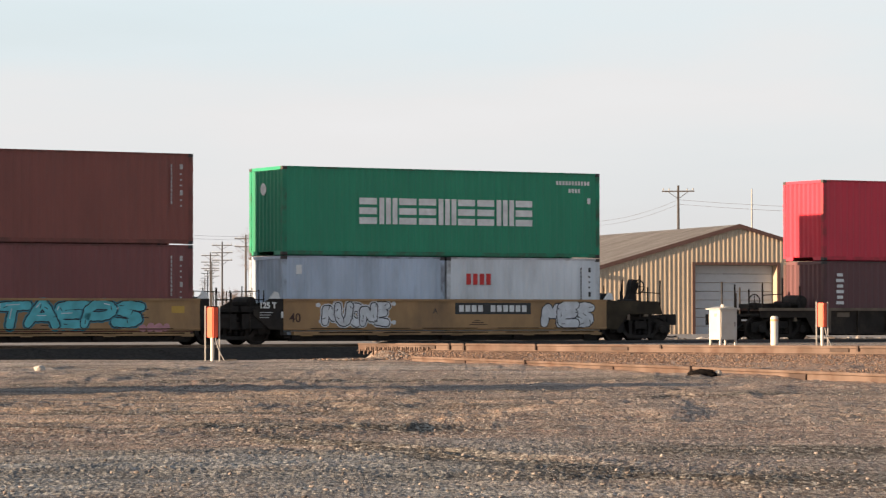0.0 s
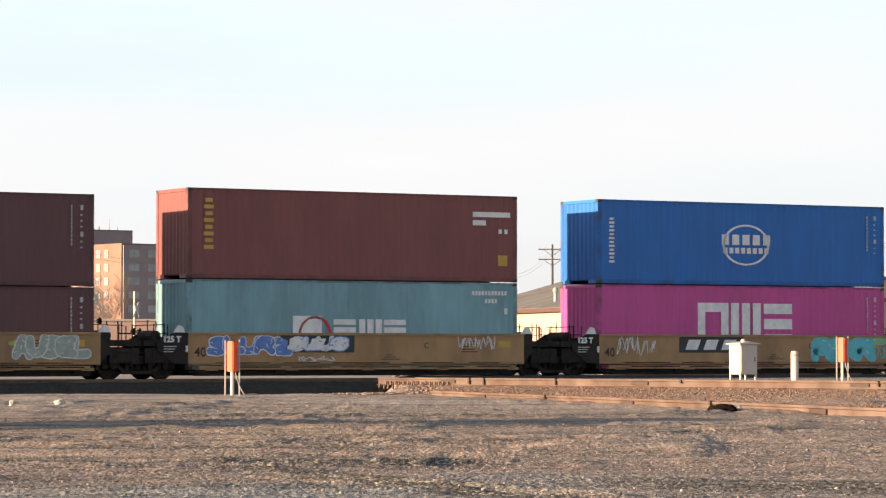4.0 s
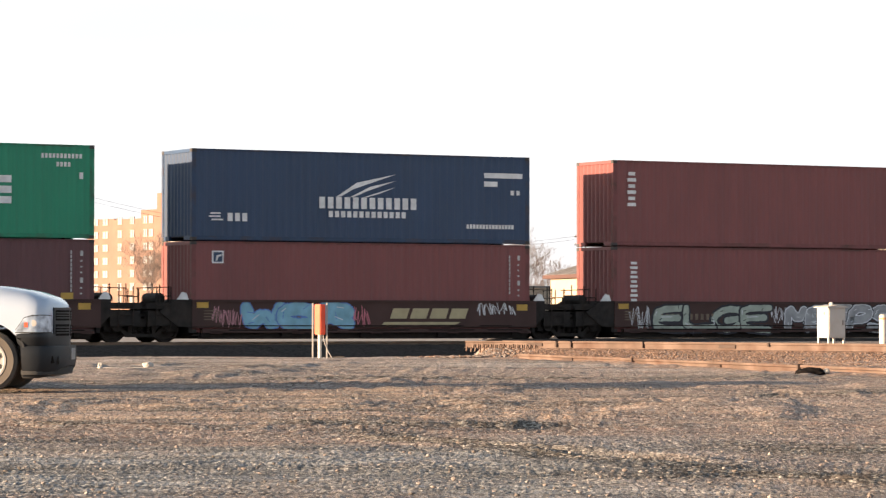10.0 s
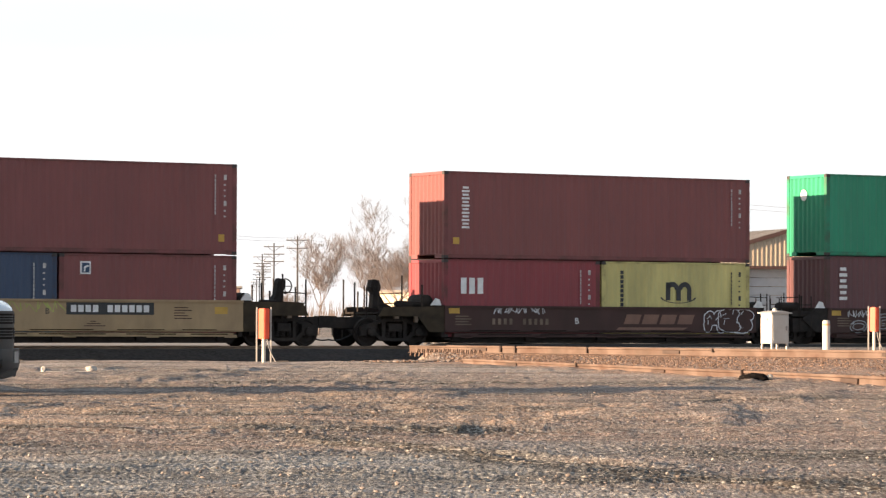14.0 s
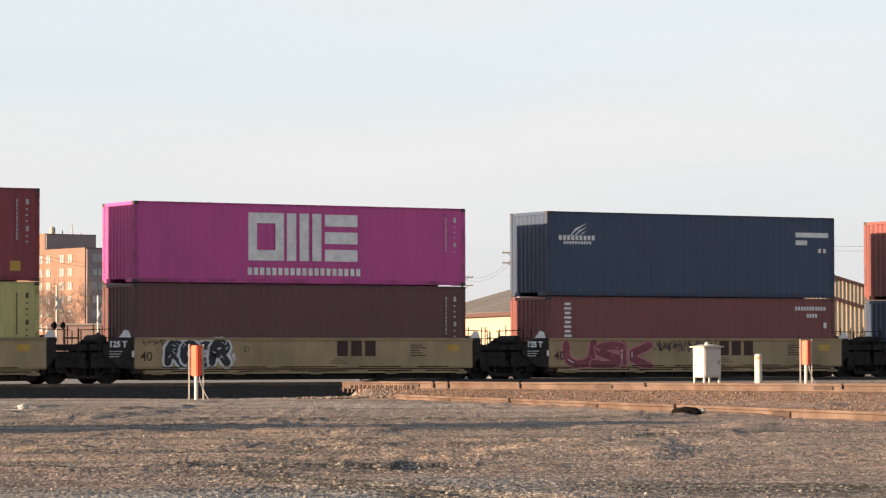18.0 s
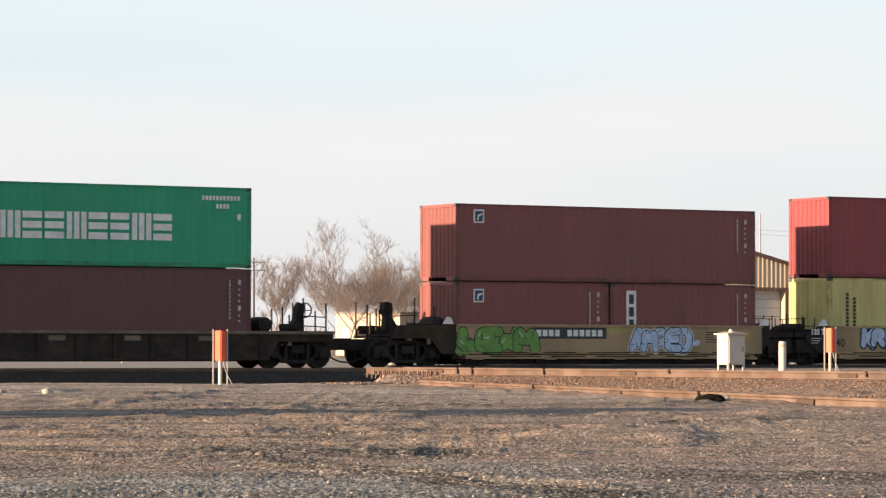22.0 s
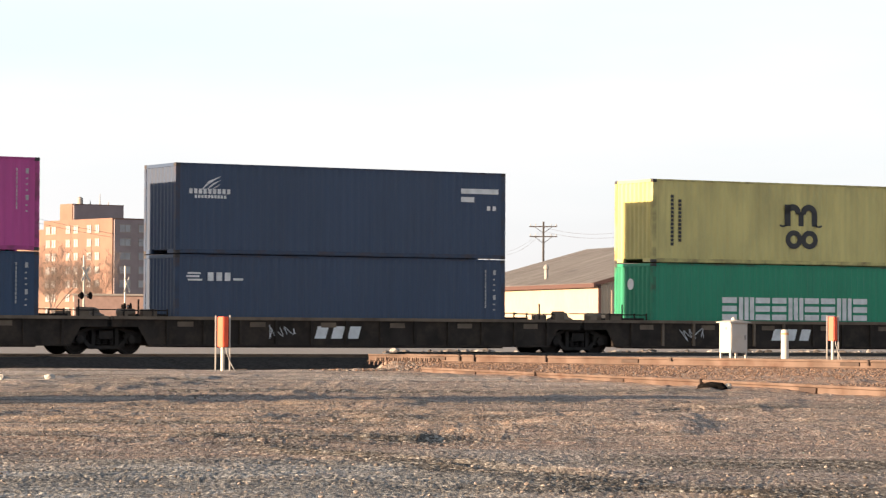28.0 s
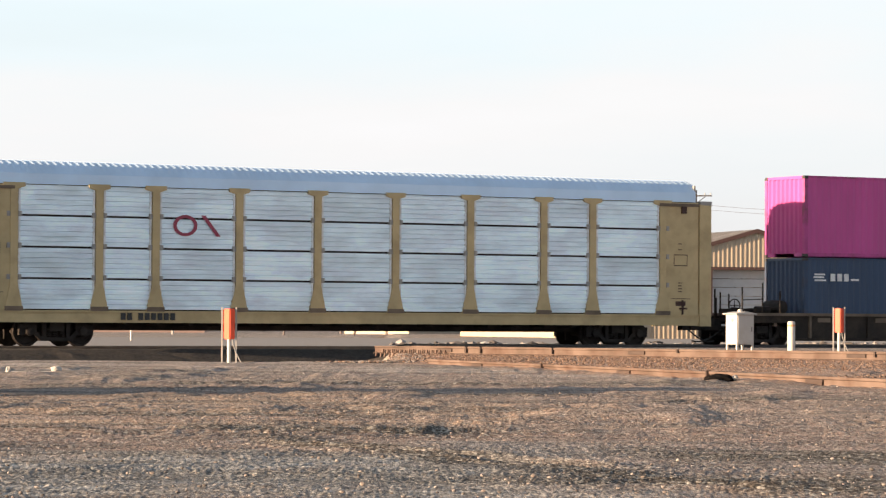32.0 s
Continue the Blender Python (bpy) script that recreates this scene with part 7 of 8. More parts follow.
        part("fog_lamp", bm, TYRE, th, "dark fog lamp hole")
    bm = bmesh.new()
    box(bm, 0.978, 0.996, -0.16, 0.16, 0.42, 0.57)
    part("front_plate", bm, GREY_POST, th, "pale blank plate")
    for ax in (0.0, -3.65):
        for s in (-1, 1):
            bm = bmesh.new()
            lathe(bm, [(0.26, s * 0.75), (0.36, s * 0.74), (0.405, s * 0.78), (0.41, s * 0.87), (0.405, s * 0.95), (0.36, s * 0.985), (0.27, s * 0.97), (0.255, s * 0.93)], "Y", 40, (ax, 0, 0.41))
            w = part("wheel", bm, DUSTY_TYRE, th, "dusty black tyre", True)
            bm = bmesh.new()
            lathe(bm, [(0.26, s * 0.90), (0.262, s * 0.978), (0.24, s * 0.98), (0.228, s * 0.948), (0.19, s * 0.94), (0.13, s * 0.952), (0.075, s * 0.957), (0.07, s * 0.975), (0.02, s * 0.977)], "Y", 32, (ax, 0, 0.41))
            part("rim", bm, CHROME, w, "bright steel rim", True)
            bm = bmesh.new()
            for k in range(8):
                a = 2 * math.pi * (k + 0.5) / 8
                q = [(r * math.cos(a + t) + ax, r * math.sin(a + t) + 0.41) for r, t in ((0.15, -0.16), (0.205, -0.13), (0.205, 0.13), (0.15, 0.16))]
                extrude_profile(bm, q, *sorted((s * 0.93, s * 0.956)))
            parts("rim_hole", bm, TYRE, w, "dark hole of the rim")
            bm = bmesh.new()
            lathe(bm, [(0.01, s * 0.96), (0.055, s * 0.96), (0.05, s * 0.985), (0.01, s * 0.988)], "Y", 14, (ax, 0, 0.41))
            part("hub_cap", bm, GREY_POST, w, "dull grey hub cap", True)
    bm = bmesh.new()
    box(bm, -5.2, 0.6, -0.7, 0.7, 0.42, 0.6)
    part("chassis", bm, TYRE, th)


pickup(-7.2, 42.0, 0)


# ---- beyond the railway ----
def ribbed_wall(bm, a, b, z0, z1f, pitch=0.30, depth=0.018):
    """Sheet-metal wall from a to b (outside on the right hand), its top given by z1f(metres along)."""
    a, b = Vector(a), Vector(b)
    d = b - a
    L = d.length
    d.normalize()
    o = Vector((d.y, -d.x, 0))
    n = int(L / pitch)
    p = L / n
    prev = None
    for k in range(n):
        for q, out in ((0.0, 0.0), (0.55, 0.0), (0.65, depth), (0.9, depth), (1.0, 0.0)):
            s = (k + q) * p
            base = a + d * s + o * out
            pair = (bm.verts.new((base.x, base.y, z0)), bm.verts.new((base.x, base.y, z1f(s))))
            if prev:
                bm.faces.new((prev[0], pair[0], pair[1], prev[1]))
            prev = pair


def metal_shed(origin, with_door=True):
    """A gable-roofed sheet-metal shed. Local frame: x along the gable front, y back along the ridge."""
    W_, D_, E_, A_ = 20.4, 31.3, 4.15, 7.0
    th = empty("metal_shed", origin, label="tan ribbed metal shed with rusty grey gable roof", category="shed", group="metal sheds")

    def rise(s):
        return A_ - (A_ - E_) * abs(s - W_ / 2) / (W_ / 2)

    d0, d1, dz = 7.1, 12.9, 4.45
    for a, b in ((0, d0), (d1, W_)) if with_door else ((0, W_),):
        bm = bmesh.new()
        ribbed_wall(bm, (a, 0, 0), (b, 0, 0), 0.0, lambda s, a=a: rise(a + s) - 0.05)
        part("wall", bm, SHED_WALL, th)
    if with_door:
        bm = bmesh.new()
        ribbed_wall(bm, (d0, 0, 0), (d1, 0, 0), dz, lambda s: rise(d0 + s) - 0.05)
        part("wall", bm, SHED_WALL, th)
        for k in range(8):
            bm = bmesh.new()
            z = k * dz / 8
            box(bm, d0 + 0.08, d1 - 0.08, 0.85, 0.90, z + 0.015, z + dz / 8 - 0.015)
            part("door_panel", bm, SHED_DOOR, th, "pale overhead door panel")
        bm = bmesh.new()
        for x0, x1, z0, z1 in ((d0 - 0.12, d0 + 0.08, 0, dz), (d1 - 0.08, d1 + 0.12, 0, dz), (d0 - 0.12, d1 + 0.12, dz, dz + 0.18)):
            box(bm, x0, x1, -0.07, 0.04, z0, z1)
        parts("door_frame", bm, SHED_TRIM, th)
        bm = bmesh.new()
        for x0, x1, z0, z1 in ((d0 - 0.1, d0 + 0.06, 0, dz), (d1 - 0.06, d1 + 0.1, 0, dz), (d0 - 0.1, d1 + 0.1, dz, dz + 0.15)):
            box(bm, x0, x1, 0.044, 0.92, z0, z1)
        parts("door_jamb", bm, SHED_WALL, th)
    bm = bmesh.new()
    ribbed_wall(bm, (0, D_, 0), (0, 0, 0), 0.0, lambda s: E_)
    part("wall", bm, SHED_WALL, th)
    bm = bmesh.new()
    ribbed_wall(bm, (W_, 0, 0), (W_, D_, 0), 0.0, lambda s: E_)
    part("wall", bm, SHED_WALL, th)
    bm = bmesh.new()
    ribbed_wall(bm, (W_, D_, 0), (0, D_, 0), 0.0, lambda s: rise(s) - 0.05, 0.9)
    part("wall", bm, SHED_WALL, th)
    for s in (-1, 1):
        bm = bmesh.new()
        n = 52
        for k in range(n):
            y0, y1 = -0.09 + k * (D_ + 0.2) / n, -0.09 + (k + 1) * (D_ + 0.2) / n
            for ya, yb, lift in ((y0, y1 - 0.08, 0.0), (y1 - 0.08, y1, 0.06)):
                xe = -0.45 if s < 0 else W_ + 0.45
                ze = E_ - 0.12
                q = [(xe, ya, ze + lift), (xe, yb, ze + lift), (W_ / 2, yb, A_ + lift), (W_ / 2, ya, A_ + lift)]
                vs = [bm.verts.new(p) for p in q]
                lo = [bm.verts.new((p[0], p[1], p[2] - 0.08 - lift)) for p in q]
                bm.faces.new(vs)
                bm.faces.new(list(reversed(lo)))
                for i in range(4):
                    bm.faces.new((vs[i], lo[i], lo[(i + 1) % 4], vs[(i + 1) % 4]))
        parts("roof_sheet", bm, SHED_ROOF, th)
    for s in (0, 1):
        bm = bmesh.new()
        xe = -0.5 if s == 0 else W_ + 0.5
        extrude_profile(bm, [(xe, E_ - 0.36), (W_ / 2, A_ - 0.18), (W_ / 2, A_ + 0.08), (xe, E_ - 0.10)], -0.16, -0.094)
        part("rake_trim", bm, SHED_TRIM, th, "dark red-brown rake trim")
        bm = bmesh.new()
        box(bm, *sorted((xe, xe + (0.14 if s == 0 else -0.14))), -0.4, D_ + 0.4, E_ - 0.38, E_ - 0.12)
        part("gutter", bm, SHED_TRIM, th)
        bm = bmesh.new()
        box(bm, (-0.06 if s == 0 else W_ - 0.08), (0.08 if s == 0 else W_ + 0.06), -0.1, 0.06, 0, E_ - 0.1)
        part("corner_trim", bm, SHED_TRIM, th)
    bm = bmesh.new()
    lathe(bm, [(0.13, 4.2), (0.13, 5.15), (0.2, 5.2), (0.2, 5.35), (0.05, 5.5)], "Z", 12, (1.2, 14, 0))
    part("roof_vent", bm, GREY_POST, th, "grey roof vent pipe")
    bm = bmesh.new()
    box(bm, 1.6, 2.5, -0.12, -0.06, 0.0, 2.1)
    part("side_door", bm, FAR_WHITE, th, "pale steel door")
    return th


SHED_TURN = math.degrees(math.atan2(0.289, 0.958))
shed = metal_shed(pose(9.7, 200, 0.12, 0, 0, SHED_TURN))
metal_shed(pose(9.7 + 10.8, 230, 0.12, 0, 0, SHED_TURN), False)


def low_building(x, y, w, d, h, turn, m, label, windows=0):
    th = empty("low_building", pose(x, y, 0.1, 0, 0, turn), label=label, category="building")
    bm = bmesh.new()
    box(bm, 0, w, 0, d, 0, h)
    part("wall", bm, m, th)
    bm = bmesh.new()
    box(bm, -0.2, w + 0.2, -0.2, d + 0.2, h, h + 0.18)
    part("roof", bm, CONCRETE, th)
    for k in range(windows):
        bm = bmesh.new()
        x0 = (k + 0.5) * w / windows
        box(bm, x0 - 0.5, x0 + 0.5, -0.05, 0.02, 1.2, 2.4)
        part("window", bm, PANE_FAR, th)
    return th


low_building(-35, 300, 11.7, 10, 4.2, 4, LOW_BRICK, "low pink brick building behind the railway", 0)
low_building(-9.6, 286, 7.4, 9, 3.7, -38, SHED_WALL, "low tan metal building behind the trees", 3)


def apartment():
    """A seven-storey brick block: a sunlit wing in steps to one side of its corner, a narrower end face round it."""
    cx, cy = -62.9, 600.0
    lit, dark = Vector((-0.6, 0.8, 0)), Vector((0.8, 0.6, 0))
    th = empty("apartment_block", pose(cx, cy, 0.1), label="tan brick apartment block with rows of windows", category="apartment building")

    def slab(k0, k1, j0, j1, z1, m, name="wall"):
        bm = bmesh.new()
        lo = [lit * k + dark * j for k, j in ((k0, j0), (k1, j0), (k1, j1), (k0, j1))]
        a = [bm.verts.new((v.x, v.y, 0)) for v in lo]
        b = [bm.verts.new((v.x, v.y, z1)) for v in lo]
        bm.faces.new(a)
        bm.faces.new(list(reversed(b)))
        for i in range(4):
            bm.faces.new((a[i], b[i], b[(i + 1) % 4], a[(i + 1) % 4]))
        return part(name, bm, m, th)

    slab(0, 26, 0, 13.5, 22.2, BRICK_TAN)
    slab(26, 38, 0.35, 13.5, 20.6, BRICK_TAN)
    slab(38, 49, 0.7, 12, 20.8, BRICK_TAN)
    # thin sheet that paints the shaded end face grey; the penthouse has one too
    slab(-0.3, 0, 0.3, 13.2, 21.9, BRICK_SHADED)
    slab(16.7, 21.5, 1, 12.5, 25.4, BRICK_TAN, "penthouse")
    slab(16.4, 16.7, 1.2, 12.3, 25.2, BRICK_SHADED, "penthouse")

    def window(k, j, z, w, h, along):
        """A window in the face that runs along `along`."""
        d = lit if along == "lit" else dark
        o = -dark if along == "lit" else -lit
        base = lit * k + dark * j
        bm = bmesh.new()
        for s0, s1, z0, z1 in ((-w / 2 - 0.1, w / 2 + 0.1, z - 0.12, z), (-w / 2 - 0.1, w / 2 + 0.1, z + h, z + h + 0.1), (-w / 2 - 0.1, -w / 2, z, z + h), (w / 2, w / 2 + 0.1, z, z + h), (-0.04, 0.04, z, z + h)):
            vs = []
            for zz in (z0, z1):
                for out in (0.12, -0.05):
                    for s in (s0, s1):
                        p = base + d * s + o * out
                        vs.append(bm.verts.new((p.x, p.y, zz)))
            for f in ((0, 2, 3, 1), (4, 5, 7, 6), (0, 1, 5, 4), (2, 6, 7, 3), (0, 4, 6, 2), (1, 3, 7, 5)):
                bm.faces.new([vs[i] for i in f])
        wn_ = part("window", bm, FRAME_FAR, th)
        bm = bmesh.new()
        pts = [base + d * s + o * 0.04 for s in (-w / 2, w / 2)]
        q = [bm.verts.new((pts[0].x, pts[0].y, z)), bm.verts.new((pts[1].x, pts[1].y, z)), bm.verts.new((pts[1].x, pts[1].y, z + h)), bm.verts.new((pts[0].x, pts[0].y, z + h))]
        bm.faces.new(q)
        part("pane", bm, PANE_FAR, wn_)

    for f in range(8):
        z = 1.3 + f * 2.62
        for k in (5.5, 8.5, 13.5, 16.5, 22.0, 24.2):
            window(k, 0, z, 1.5, 1.3, "lit")
        for k in (30, 35):
            window(k, 0.35, z, 1.5, 1.3, "lit")
        for k in (41.5, 45.5):
            window(k, 0.7, z, 1.9, 1.2, "lit")
        for j in (2.6, 6.8, 10.8):
            window(-0.3, j, z, 2.3, 1.25, "dark")
    bm = bmesh.new()
    for k, j, h in ((17.5, 3, 26.4), (18.5, 6, 26.2), (19, 8.5, 27.6), (20, 11, 26.1)):
        p = lit * k + dark * j
        tube(bm, (p.x, p.y, 25.5), (p.x, p.y, h), 0.12, 0.06, n=6)
    p = lit * 19 + dark * 4
    lathe(bm, [(0.6, 25.5), (0.6, 26.6), (0.2, 26.9)], "Z", 12, (p.x, p.y, 0))
    part("roof_mast", bm, GREY_POST, th)


apartment()


def pole(x, y, h, arms, turn, small=False, label="wooden utility pole with crossarms"):
    th = empty("utility_pole", pose(x, y, 0.1, 0, 0, turn), label=label, category="utility pole", group="utility poles")
    bm = bmesh.new()
    tube(bm, (0, 0, 0), (0, 0, h), 0.135, 0.085, n=10)
    part("pole", bm, POLE_WOOD, th, "", True)
    for k in range(arms):
        z = h - 0.5 - 0.9 * k
        bm = bmesh.new()
        half = 0.55 if small else 1.25
        box(bm, -half, half, -0.16, -0.05, z, z + 0.10)
        a = part("crossarm", bm, POLE_WOOD, th)
        bm = bmesh.new()
        for sgn in (-1, 1):
            tube(bm, (0, -0.11, z - 0.55 * half / 1.25), (sgn * 0.6 * half, -0.11, z), 0.028, n=6)
        parts("brace", bm, POLE_WOOD, a)
        bm = bmesh.new()
        for dx in (-0.92 * half, -0.56 * half, 0.56 * half, 0.92 * half):
            lathe(bm, [(0.02, z + 0.12), (0.05, z + 0.16), (0.05, z + 0.24), (0.02, z + 0.28)], "Z", 8, (dx, -0.1, 0))
        part("insulator", bm, GREY_POST, a)
    return th


def wire(pts, sag, label="thin dark overhead power wire"):
    for a, b in zip(pts, pts[1:]):
        bm = bmesh.new()
        a, b = Vector(a), Vector(b)
        rings = []
        for k in range(13):
            q = k / 12
            p = a.lerp(b, q) - Vector((0, 0, sag * 4 * q * (1 - q)))
            rings.append([bm.verts.new(p + Vector((dx, 0, dz))) for dx, dz in ((0.011, 0), (0, 0.011), (-0.011, 0), (0, -0.011))])
        for r0, r1 in zip(rings, rings[1:]):
            for i in range(4):
                bm.faces.new((r0[i], r0[(i + 1) % 4], r1[(i + 1) % 4], r1[i]))
        ob = part("overhead_wire", bm, WIRE, None)
        tagged(ob, label, "wire", "overhead wires")


POLES = [(18.9, 246, 11.4, 1), (8.8, 285, 10.9, 2), (4.9, 354, 10.5, 2), (-21.0, 354, 10.6, 2), (-25.7, 385, 10.6, 3), (-31.0, 440, 10.5, 3), (-36.4, 520, 10.6, 3), (-43.5, 610, 10.6, 3),
         (-52, 720, 10.6, 3), (-38.2, 236, 11.4, 0), (-61, 407, 11.3, 0)]
for x, y, h, n in POLES:
    pole(x, y, h, max(1, n), -8, n == 0)
for k, (x, y, h) in enumerate(((25.0, 250, 11.3), (7.6, 250, 6.4), (-21.9, 250, 7.0), (-44.0, 260, 8.6))):
    th = empty("thin_mast", pose(x, y, 0.1), label="thin grey mast behind the railway", category="mast", group="thin masts")
    bm = bmesh.new()
    tube(bm, (0, 0, 0), (0, 0, h), 0.10, 0.05, n=8)
    part("shaft", bm, GREY_POST, th)
    if k == 3:
        bm = bmesh.new()
        tube(bm, (0, 0, h), (0.9, 0, h + 0.25), 0.04, n=6)
        box(bm, 0.8, 1.4, -0.12, 0.12, h + 0.2, h + 0.32)
        part("lamp_head", bm, GREY_POST, th)
for dz in (0.0, 0.35):
    wire([(-38.2, 236, 11.3 - dz), (-21.0, 354, 10.5 - dz), (4.9, 354, 10.4 - dz), (8.8, 285, 10.5 - dz), (18.9, 246, 10.4 - dz), (60, 240, 11 - dz)], 1.1)
    wire([(-100, 230, 11.2 - dz), (-38.2, 236, 11.2 - dz)], 0.6)


def bare_tree(x, y, h, spread, seed, limbs=5, label="bare winter tree with fine twigs"):
    """A trunk that forks into limbs, each with branches and a haze of fine twigs."""
    rnd = random.Random(seed)
    th = empty("bare_tree", pose(x, y, 0.05), label=label, category="tree", group="bare trees")
    wood, twigs = bmesh.new(), ([], [])

    def stem(bm, p, d, length, r, steps, droop):
        pts = [p]
        for k in range(steps):
            d = (d + Vector((rnd.gauss(0, 0.13), rnd.gauss(0, 0.13), rnd.gauss(0.02, 0.06) - droop))).normalized()
            e = p + d * (length / steps)
            tube(bm, p, e, r * (1 - 0.75 * k / steps), r * (1 - 0.75 * (k + 1) / steps), n=6, caps=False)
            p = e
            pts.append(p)
        return pts, d

    def twig(p, d, length, level):
        verts, faces = twigs
        for _ in range(3):
            e = p + d * (length / 3)
            side = Vector((1, 0, 0)) * (0.005 + 0.003 * (2 - level))
            i = len(verts)
            verts.extend([tuple(p - side), tuple(p + side), tuple(e + side * 0.6), tuple(e - side * 0.6)])
            faces.append((i, i + 1, i + 2, i + 3))
            p = e
            d = (d + Vector((rnd.gauss(0, 0.2), rnd.gauss(0, 0.2), rnd.gauss(0, 0.14)))).normalized()
            if level < 2:
                for _ in range(2):
                    twig(p, (d + Vector((rnd.gauss(0, 0.7), rnd.gauss(0, 0.7), rnd.gauss(0.1, 0.5)))).normalized(), length * 0.55, level + 1)

    trunk, d = stem(wood, Vector((0, 0, 0)), Vector((0, 0, 1)), h * 0.3, h * 0.012, 4, 0)
    for k in range(limbs):
        a = 6.283 * k / limbs + rnd.uniform(-0.4, 0.4)
        up = rnd.uniform(0.55, 1.5)
        limb, dl = stem(wood, trunk[-1 - k % 2], Vector((math.cos(a) * spread, math.sin(a) * spread, up)).normalized(), h * rnd.uniform(0.45, 0.68), h * 0.0058, 6, 0.01)
        for j in range(2, 7):
            for _ in range(3):
                b = rnd.uniform(0, 6.283)
                br, db = stem(wood, limb[j], (dl + Vector((math.cos(b), math.sin(b), rnd.uniform(0, 0.8))) * 0.9).normalized(), h * rnd.uniform(0.12, 0.26), h * 0.0019, 3, 0)
                for q in br[1:]:
                    for _ in range(2):
                        c = rnd.uniform(0, 6.283)
                        twig(q, (db + Vector((math.cos(c), math.sin(c), rnd.uniform(-0.3, 0.7)))).normalized(), h * rnd.uniform(0.06, 0.12), 0)
    part("trunk", wood, BARK, th, "brown trunk and limbs")
    me = bpy.data.meshes.new("crown")
    me.from_pydata(twigs[0], [], twigs[1])
    tagged(link_part("crown", me, BARK, th, "haze of fine bare twigs"), kind="stuff")


bare_tree(-13.8, 262, 7.7, 0.45, 1, 4)
bare_tree(-8.2, 268, 9.7, 1.0, 2, 6)
bare_tree(-5.6, 275, 9.5, 1.0, 3, 6)
bare_tree(-10.4, 300, 8.4, 0.9, 4, 4)
bare_tree(-3.6, 282, 8.4, 0.9, 8, 5)
bare_tree(-1.2, 300, 6.6, 0.9, 9, 4)
bare_tree(-41.0, 340, 9.7, 0.5, 5, 5)
bare_tree(-36.8, 335, 8.4, 0.5, 6, 4)
bare_tree(-46.0, 236, 12.8, 0.7, 7, 5)
bare_tree(-67.0, 470, 6.2, 0.9, 12, 5)
bare_tree(-77.0, 500, 5.3, 0.9, 13, 5)
bare_tree(6.5, 420, 7.5, 0.9, 10, 4)
bare_tree(-32.0, 520, 7.0, 0.9, 11, 4)


def far_woods():
    """A low, uneven strip of leafless woods along the horizon."""
    rnd = random.Random(5)
    verts, faces = [], []
    for k in range(5200):
        x = rnd.uniform(-260, 260)
        y = 900 + rnd.uniform(-60, 60)
        h = 5.5 + 3.5 * noise.noise(Vector((x * 0.03, 0, 0))) + rnd.uniform(-2, 2)
        if h < 1.5:
            continue
        lean = rnd.uniform(-1.5, 1.5)
        w = rnd.uniform(0.06, 0.22)
        i = len(verts)
        verts += [(x - w, y, 0), (x + w, y, 0), (x + lean, y + 0.3, h)]
        faces.append((i, i + 1, i + 2))
    me = bpy.data.meshes.new("far_woods")
    me.from_pydata(verts, [], faces)
    me.materials.append(BARK)
    tagged(new("far_woods", me), "far strip of leafless woods on the horizon", "woods", kind="stuff")


far_woods()


def crossing_signal(x, y, h, turn):
    """A level-crossing mast with crossed boards and a pair of dark lamps."""
    th = empty("crossing_signal", pose(x, y, 0.15, 0, 0, turn), label="white railway crossing mast with crossed boards and dark lamps", category="crossing signal", group="crossing signals")
    bm = bmesh.new()
    tube(bm, (0, 0, 0), (0, 0, h), 0.045, n=10)
    part("mast", bm, WHITE_PAINT, th, "", True)
    for a in (-45, 45):
        bm = bmesh.new()
        box(bm, -0.45, 0.45, -0.012, 0.012, -0.06, 0.06)
        ob = part("crossed_board", bm, WHITE_PAINT, th)
        ob.matrix_basis = pose(0, -0.08 - 0.03 * (a > 0), h - 0.85, 0, a, 0)
    bm = bmesh.new()
    tube(bm, (-0.4, -0.06, h - 1.85), (0.4, -0.06, h - 1.85), 0.03, n=8)
    part("lamp_arm", bm, GREY_POST, th)
    for dx in (-0.38, 0.38):
        bm = bmesh.new()
        lathe(bm, [(0.17, -0.10), (0.17, -0.08), (0.10, -0.07), (0.10, 0.05)], "Y", 18, (dx, -0.04, h - 1.85))
        part("lamp", bm, CHARRED, th, "dark round lamp with backing disc")


crossing_signal(-16.6, 146, 4.3, 65)
crossing_signal(-14.6, 145, 3.8, 75)


def apron():
    """Pale concrete yard behind the main line."""
    bm = bmesh.new()
    a, b = LINE + V * 9, LINE + V * 70
    q = [a - U * 150, a + U * 150, b + U * 150, b - U * 150]
    lo = [bm.verts.new((p.x, p.y, 0.1)) for p in q]
    hi = [bm.verts.new((p.x, p.y, 0.19)) for p in q]
    bm.faces.new(lo)
    bm.faces.new(list(reversed(hi)))
    for i in range(4):
        bm.faces.new((lo[i], hi[i], hi[(i + 1) % 4], lo[(i + 1) % 4]))
    ob = part("pavement", bm, CONCRETE, None)
    tagged(ob, "pale concrete yard behind the railway", "pavement", kind="structure")


apron()


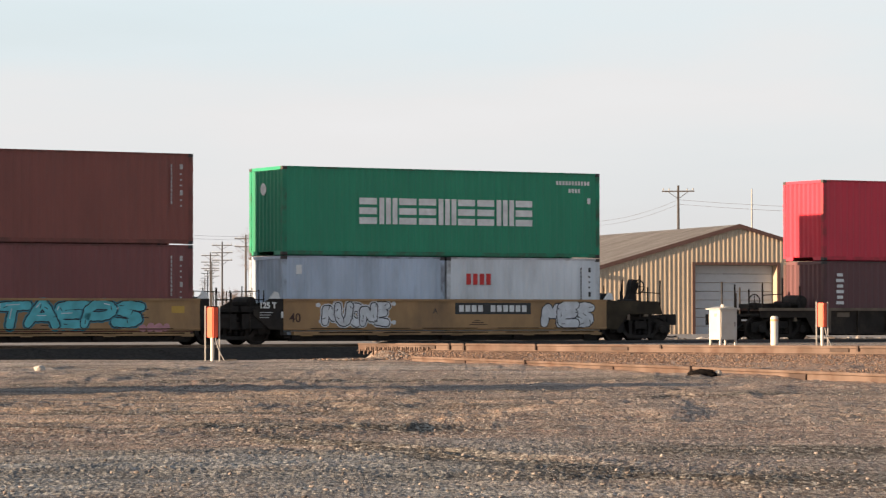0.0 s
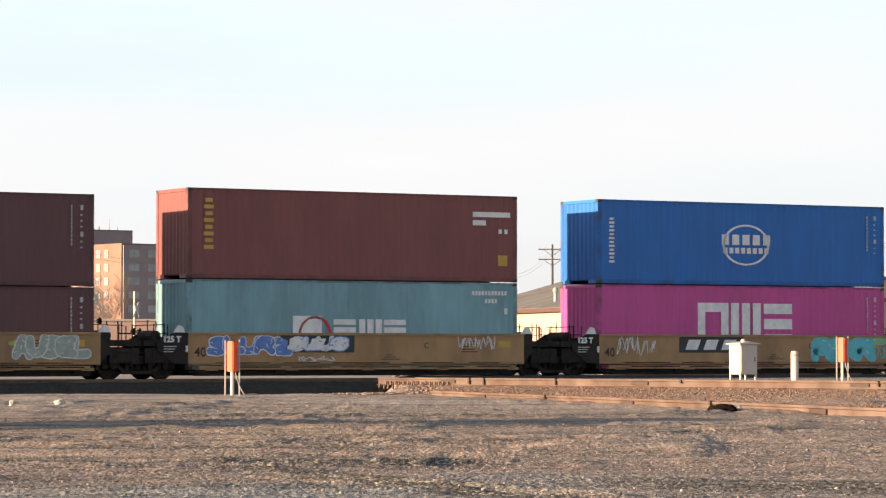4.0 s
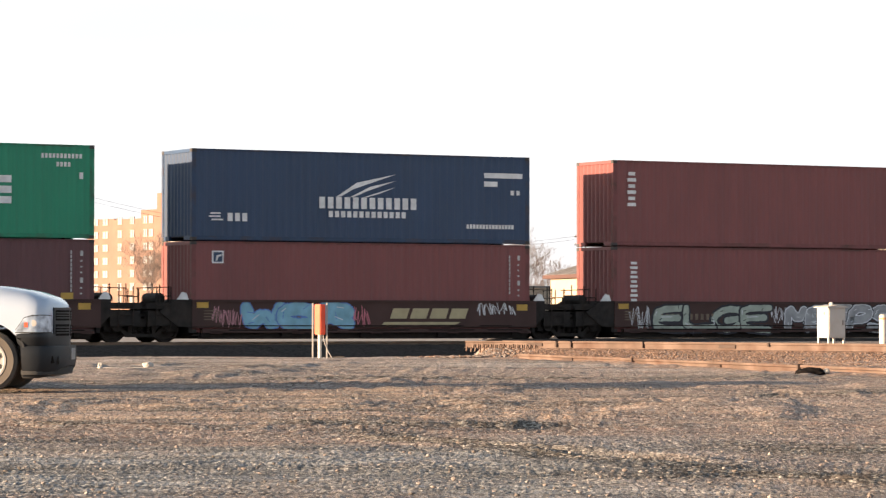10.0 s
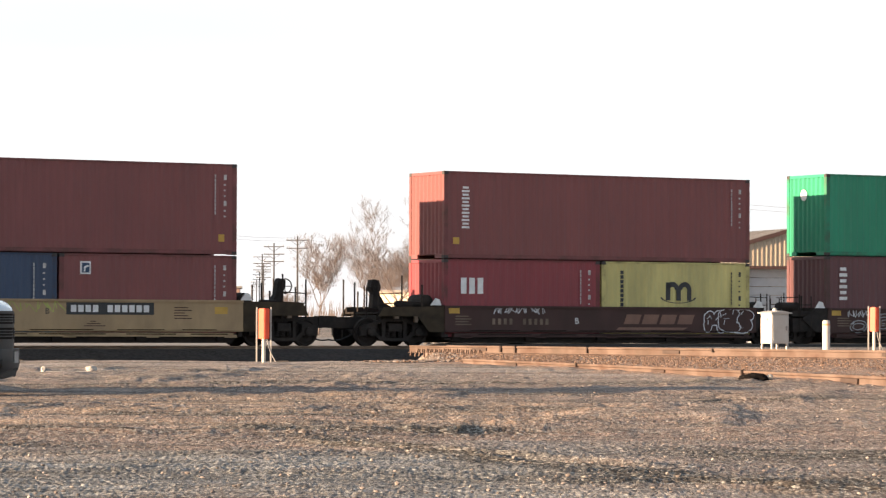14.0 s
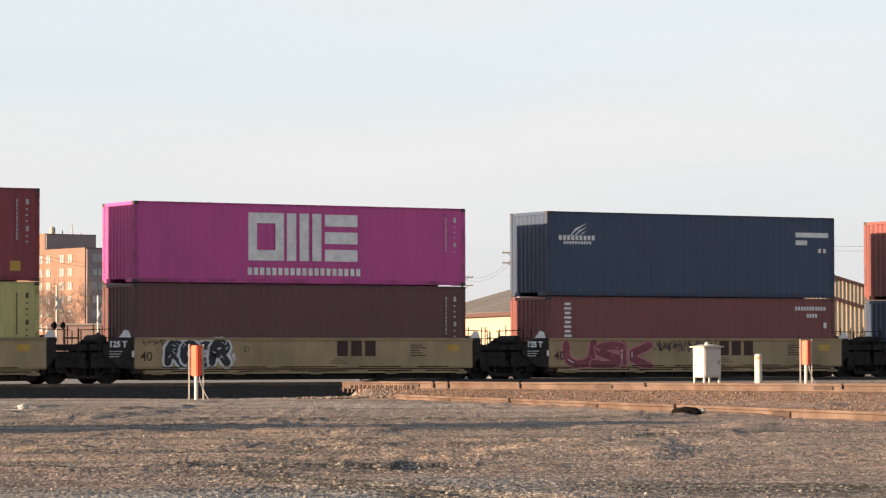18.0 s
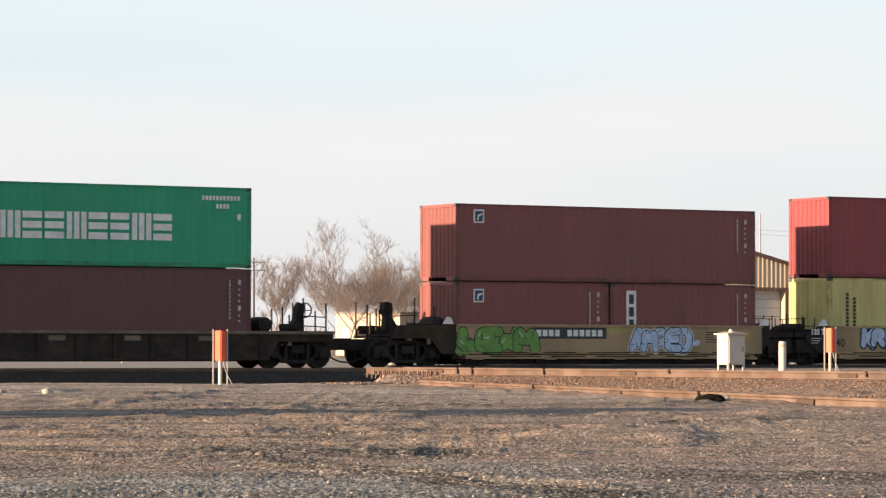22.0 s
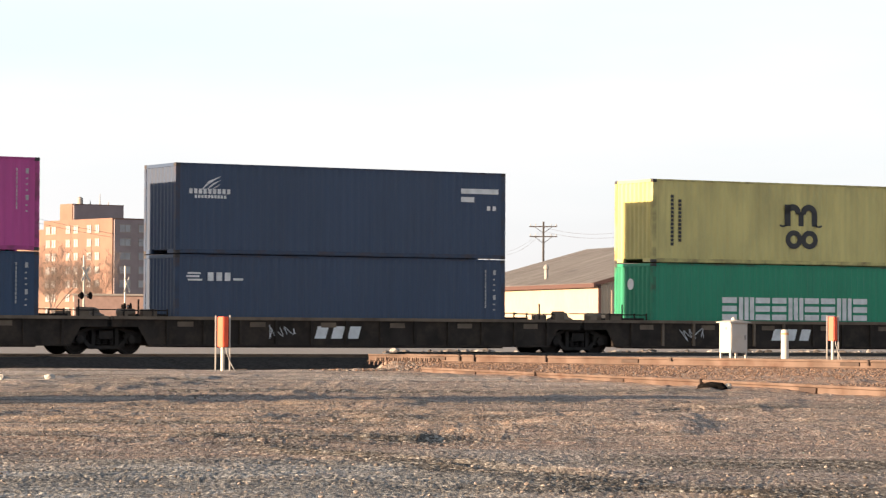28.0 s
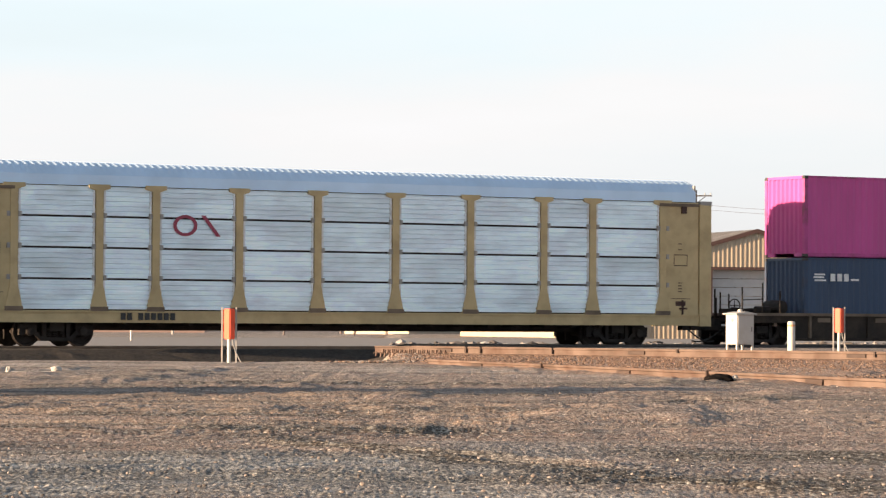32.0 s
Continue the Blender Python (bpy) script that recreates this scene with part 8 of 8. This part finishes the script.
def loose_stones():
    """Loose stones on the lot and along the side tracks, small ones by the thousand."""
    rnd = random.Random(9)
    ico = bmesh.new()
    bmesh.ops.create_icosphere(ico, subdivisions=1, radius=1.0)
    base = [v.co.copy() for v in ico.verts]
    tri = [[v.index for v in f.verts] for f in ico.faces]
    ico.free()
    piles = (([], []), ([], []), ([], []))

    def drop(x, y, r, pile=0):
        verts, faces = piles[pile]
        z = ground_height(x, y)
        i = len(verts)
        t = rnd.uniform(0, 6.28)
        ca, sa = math.cos(t), math.sin(t)
        ax, ay, az = r * rnd.uniform(0.8, 1.4), r * rnd.uniform(0.7, 1.1), r * rnd.uniform(0.4, 0.75)
        for v in base:
            q = 1 + rnd.uniform(-0.16, 0.16)
            vx, vy = v.x * ax * q, v.y * ay * q
            verts.append((x + vx * ca - vy * sa, y + vx * sa + vy * ca, z + 0.012 + (v.z + 0.35) * az * q))
        faces.extend([tuple(i + k for k in f) for f in tri])
    for _ in range(5200):
        y = 14 + 46 * rnd.random() ** 1.5
        x = rnd.uniform(-0.195, 0.16) * y
        drop(x, y, 0.004 + 0.016 * rnd.random() ** 5)
    for _ in range(10500):
        q = rnd.random()
        a, b = SIDE_A[0].lerp(SIDE_A[1], q), SIDE_B[0].lerp(SIDE_B[1], q * 0.9)
        p = a.lerp(b, rnd.random())
        drop(p.x, p.y, rnd.uniform(0.012, 0.030), 1)
    for _ in range(4200):
        y = rnd.uniform(73, 96)
        drop(-0.024 * y + rnd.gauss(0.0, 0.5), y, rnd.uniform(0.02, 0.05), rnd.random() < 0.3)
    for _ in range(3200):
        p = LINE + U * rnd.uniform(-60, 90) + V * rnd.uniform(10, 22)
        drop(p.x, p.y, rnd.uniform(0.06, 0.26) * rnd.uniform(0.4, 1), 2)
    looks = (("loose_stones", "loose grey and tan stones scattered on the ground", (0.08, 0.07, 0.062), (0.18, 0.15, 0.135), (0.30, 0.27, 0.25)),
             ("track_stones", "rust-stained crushed stone between the side tracks", (0.07, 0.045, 0.034), (0.16, 0.10, 0.072), (0.26, 0.18, 0.135)),
             ("rubble", "broken pale grey concrete rubble behind the railway", (0.03, 0.027, 0.026), (0.17, 0.15, 0.14), (0.36, 0.35, 0.34)))
    for (verts, faces), (name, words, *ramp_cols) in zip(piles, looks):
        me = bpy.data.meshes.new(name)
        me.from_pydata(verts, [], faces)
        m = bpy.data.materials.new(name)
        m.use_nodes = True
        nn, ll = m.node_tree.nodes, m.node_tree.links
        geo = nn.new("ShaderNodeNewGeometry")
        cr = nn.new("ShaderNodeValToRGB")
        cr.color_ramp.elements[0].color, cr.color_ramp.elements[1].color = (*ramp_cols[0], 1), (*ramp_cols[2], 1)
        e = cr.color_ramp.elements.new(0.6)
        e.color = (*ramp_cols[1], 1)
        ll.new(geo.outputs["Random Per Island"], cr.inputs["Fac"])
        ll.new(cr.outputs["Color"], nn["Principled BSDF"].inputs["Base Color"])
        nn["Principled BSDF"].inputs["Roughness"].default_value = 0.9
        me.materials.append(m)
        tagged(new(name, me), words, "stones", kind="stuff")


loose_stones()


# ---- the train runs ----
RUN = [6.903, 17.472, 28.009, 38.527, 49.036, 59.543, 70.05, 80.56, 91.072, 101.584, 112.095, 122.601, 133.1, 143.591, 154.071, 164.539, 174.996, 185.441,
       195.876, 206.303, 216.723, 227.139, 237.554, 247.97, 258.386, 268.803, 279.219, 289.628, 300.024, 310.393, 320.721, 330.983, 341.153]


def motions():
    for th, c, side, up in MOVERS:
        rows = []
        for t, s in enumerate(RUN):
            p = LINE + U * (s - c) + V * side
            rows.append((float(t), pose(p.x, p.y, RAIL + up, 0, 0, PSI)))
        walk(th, rows)
    # wheels roll without slipping: a row every fifteenth of a second
    times = [k / 15 for k in range(481)]
    dist = np.interp(times, range(33), RUN)
    turns = [math.degrees((d - RUN[0]) / 0.455) for d in dist]
    for w, k in ROLLERS:
        walk(w, [(t, pose(k, 0, 0.455, 0, a, 0)) for t, a in zip(times, turns)])


motions()
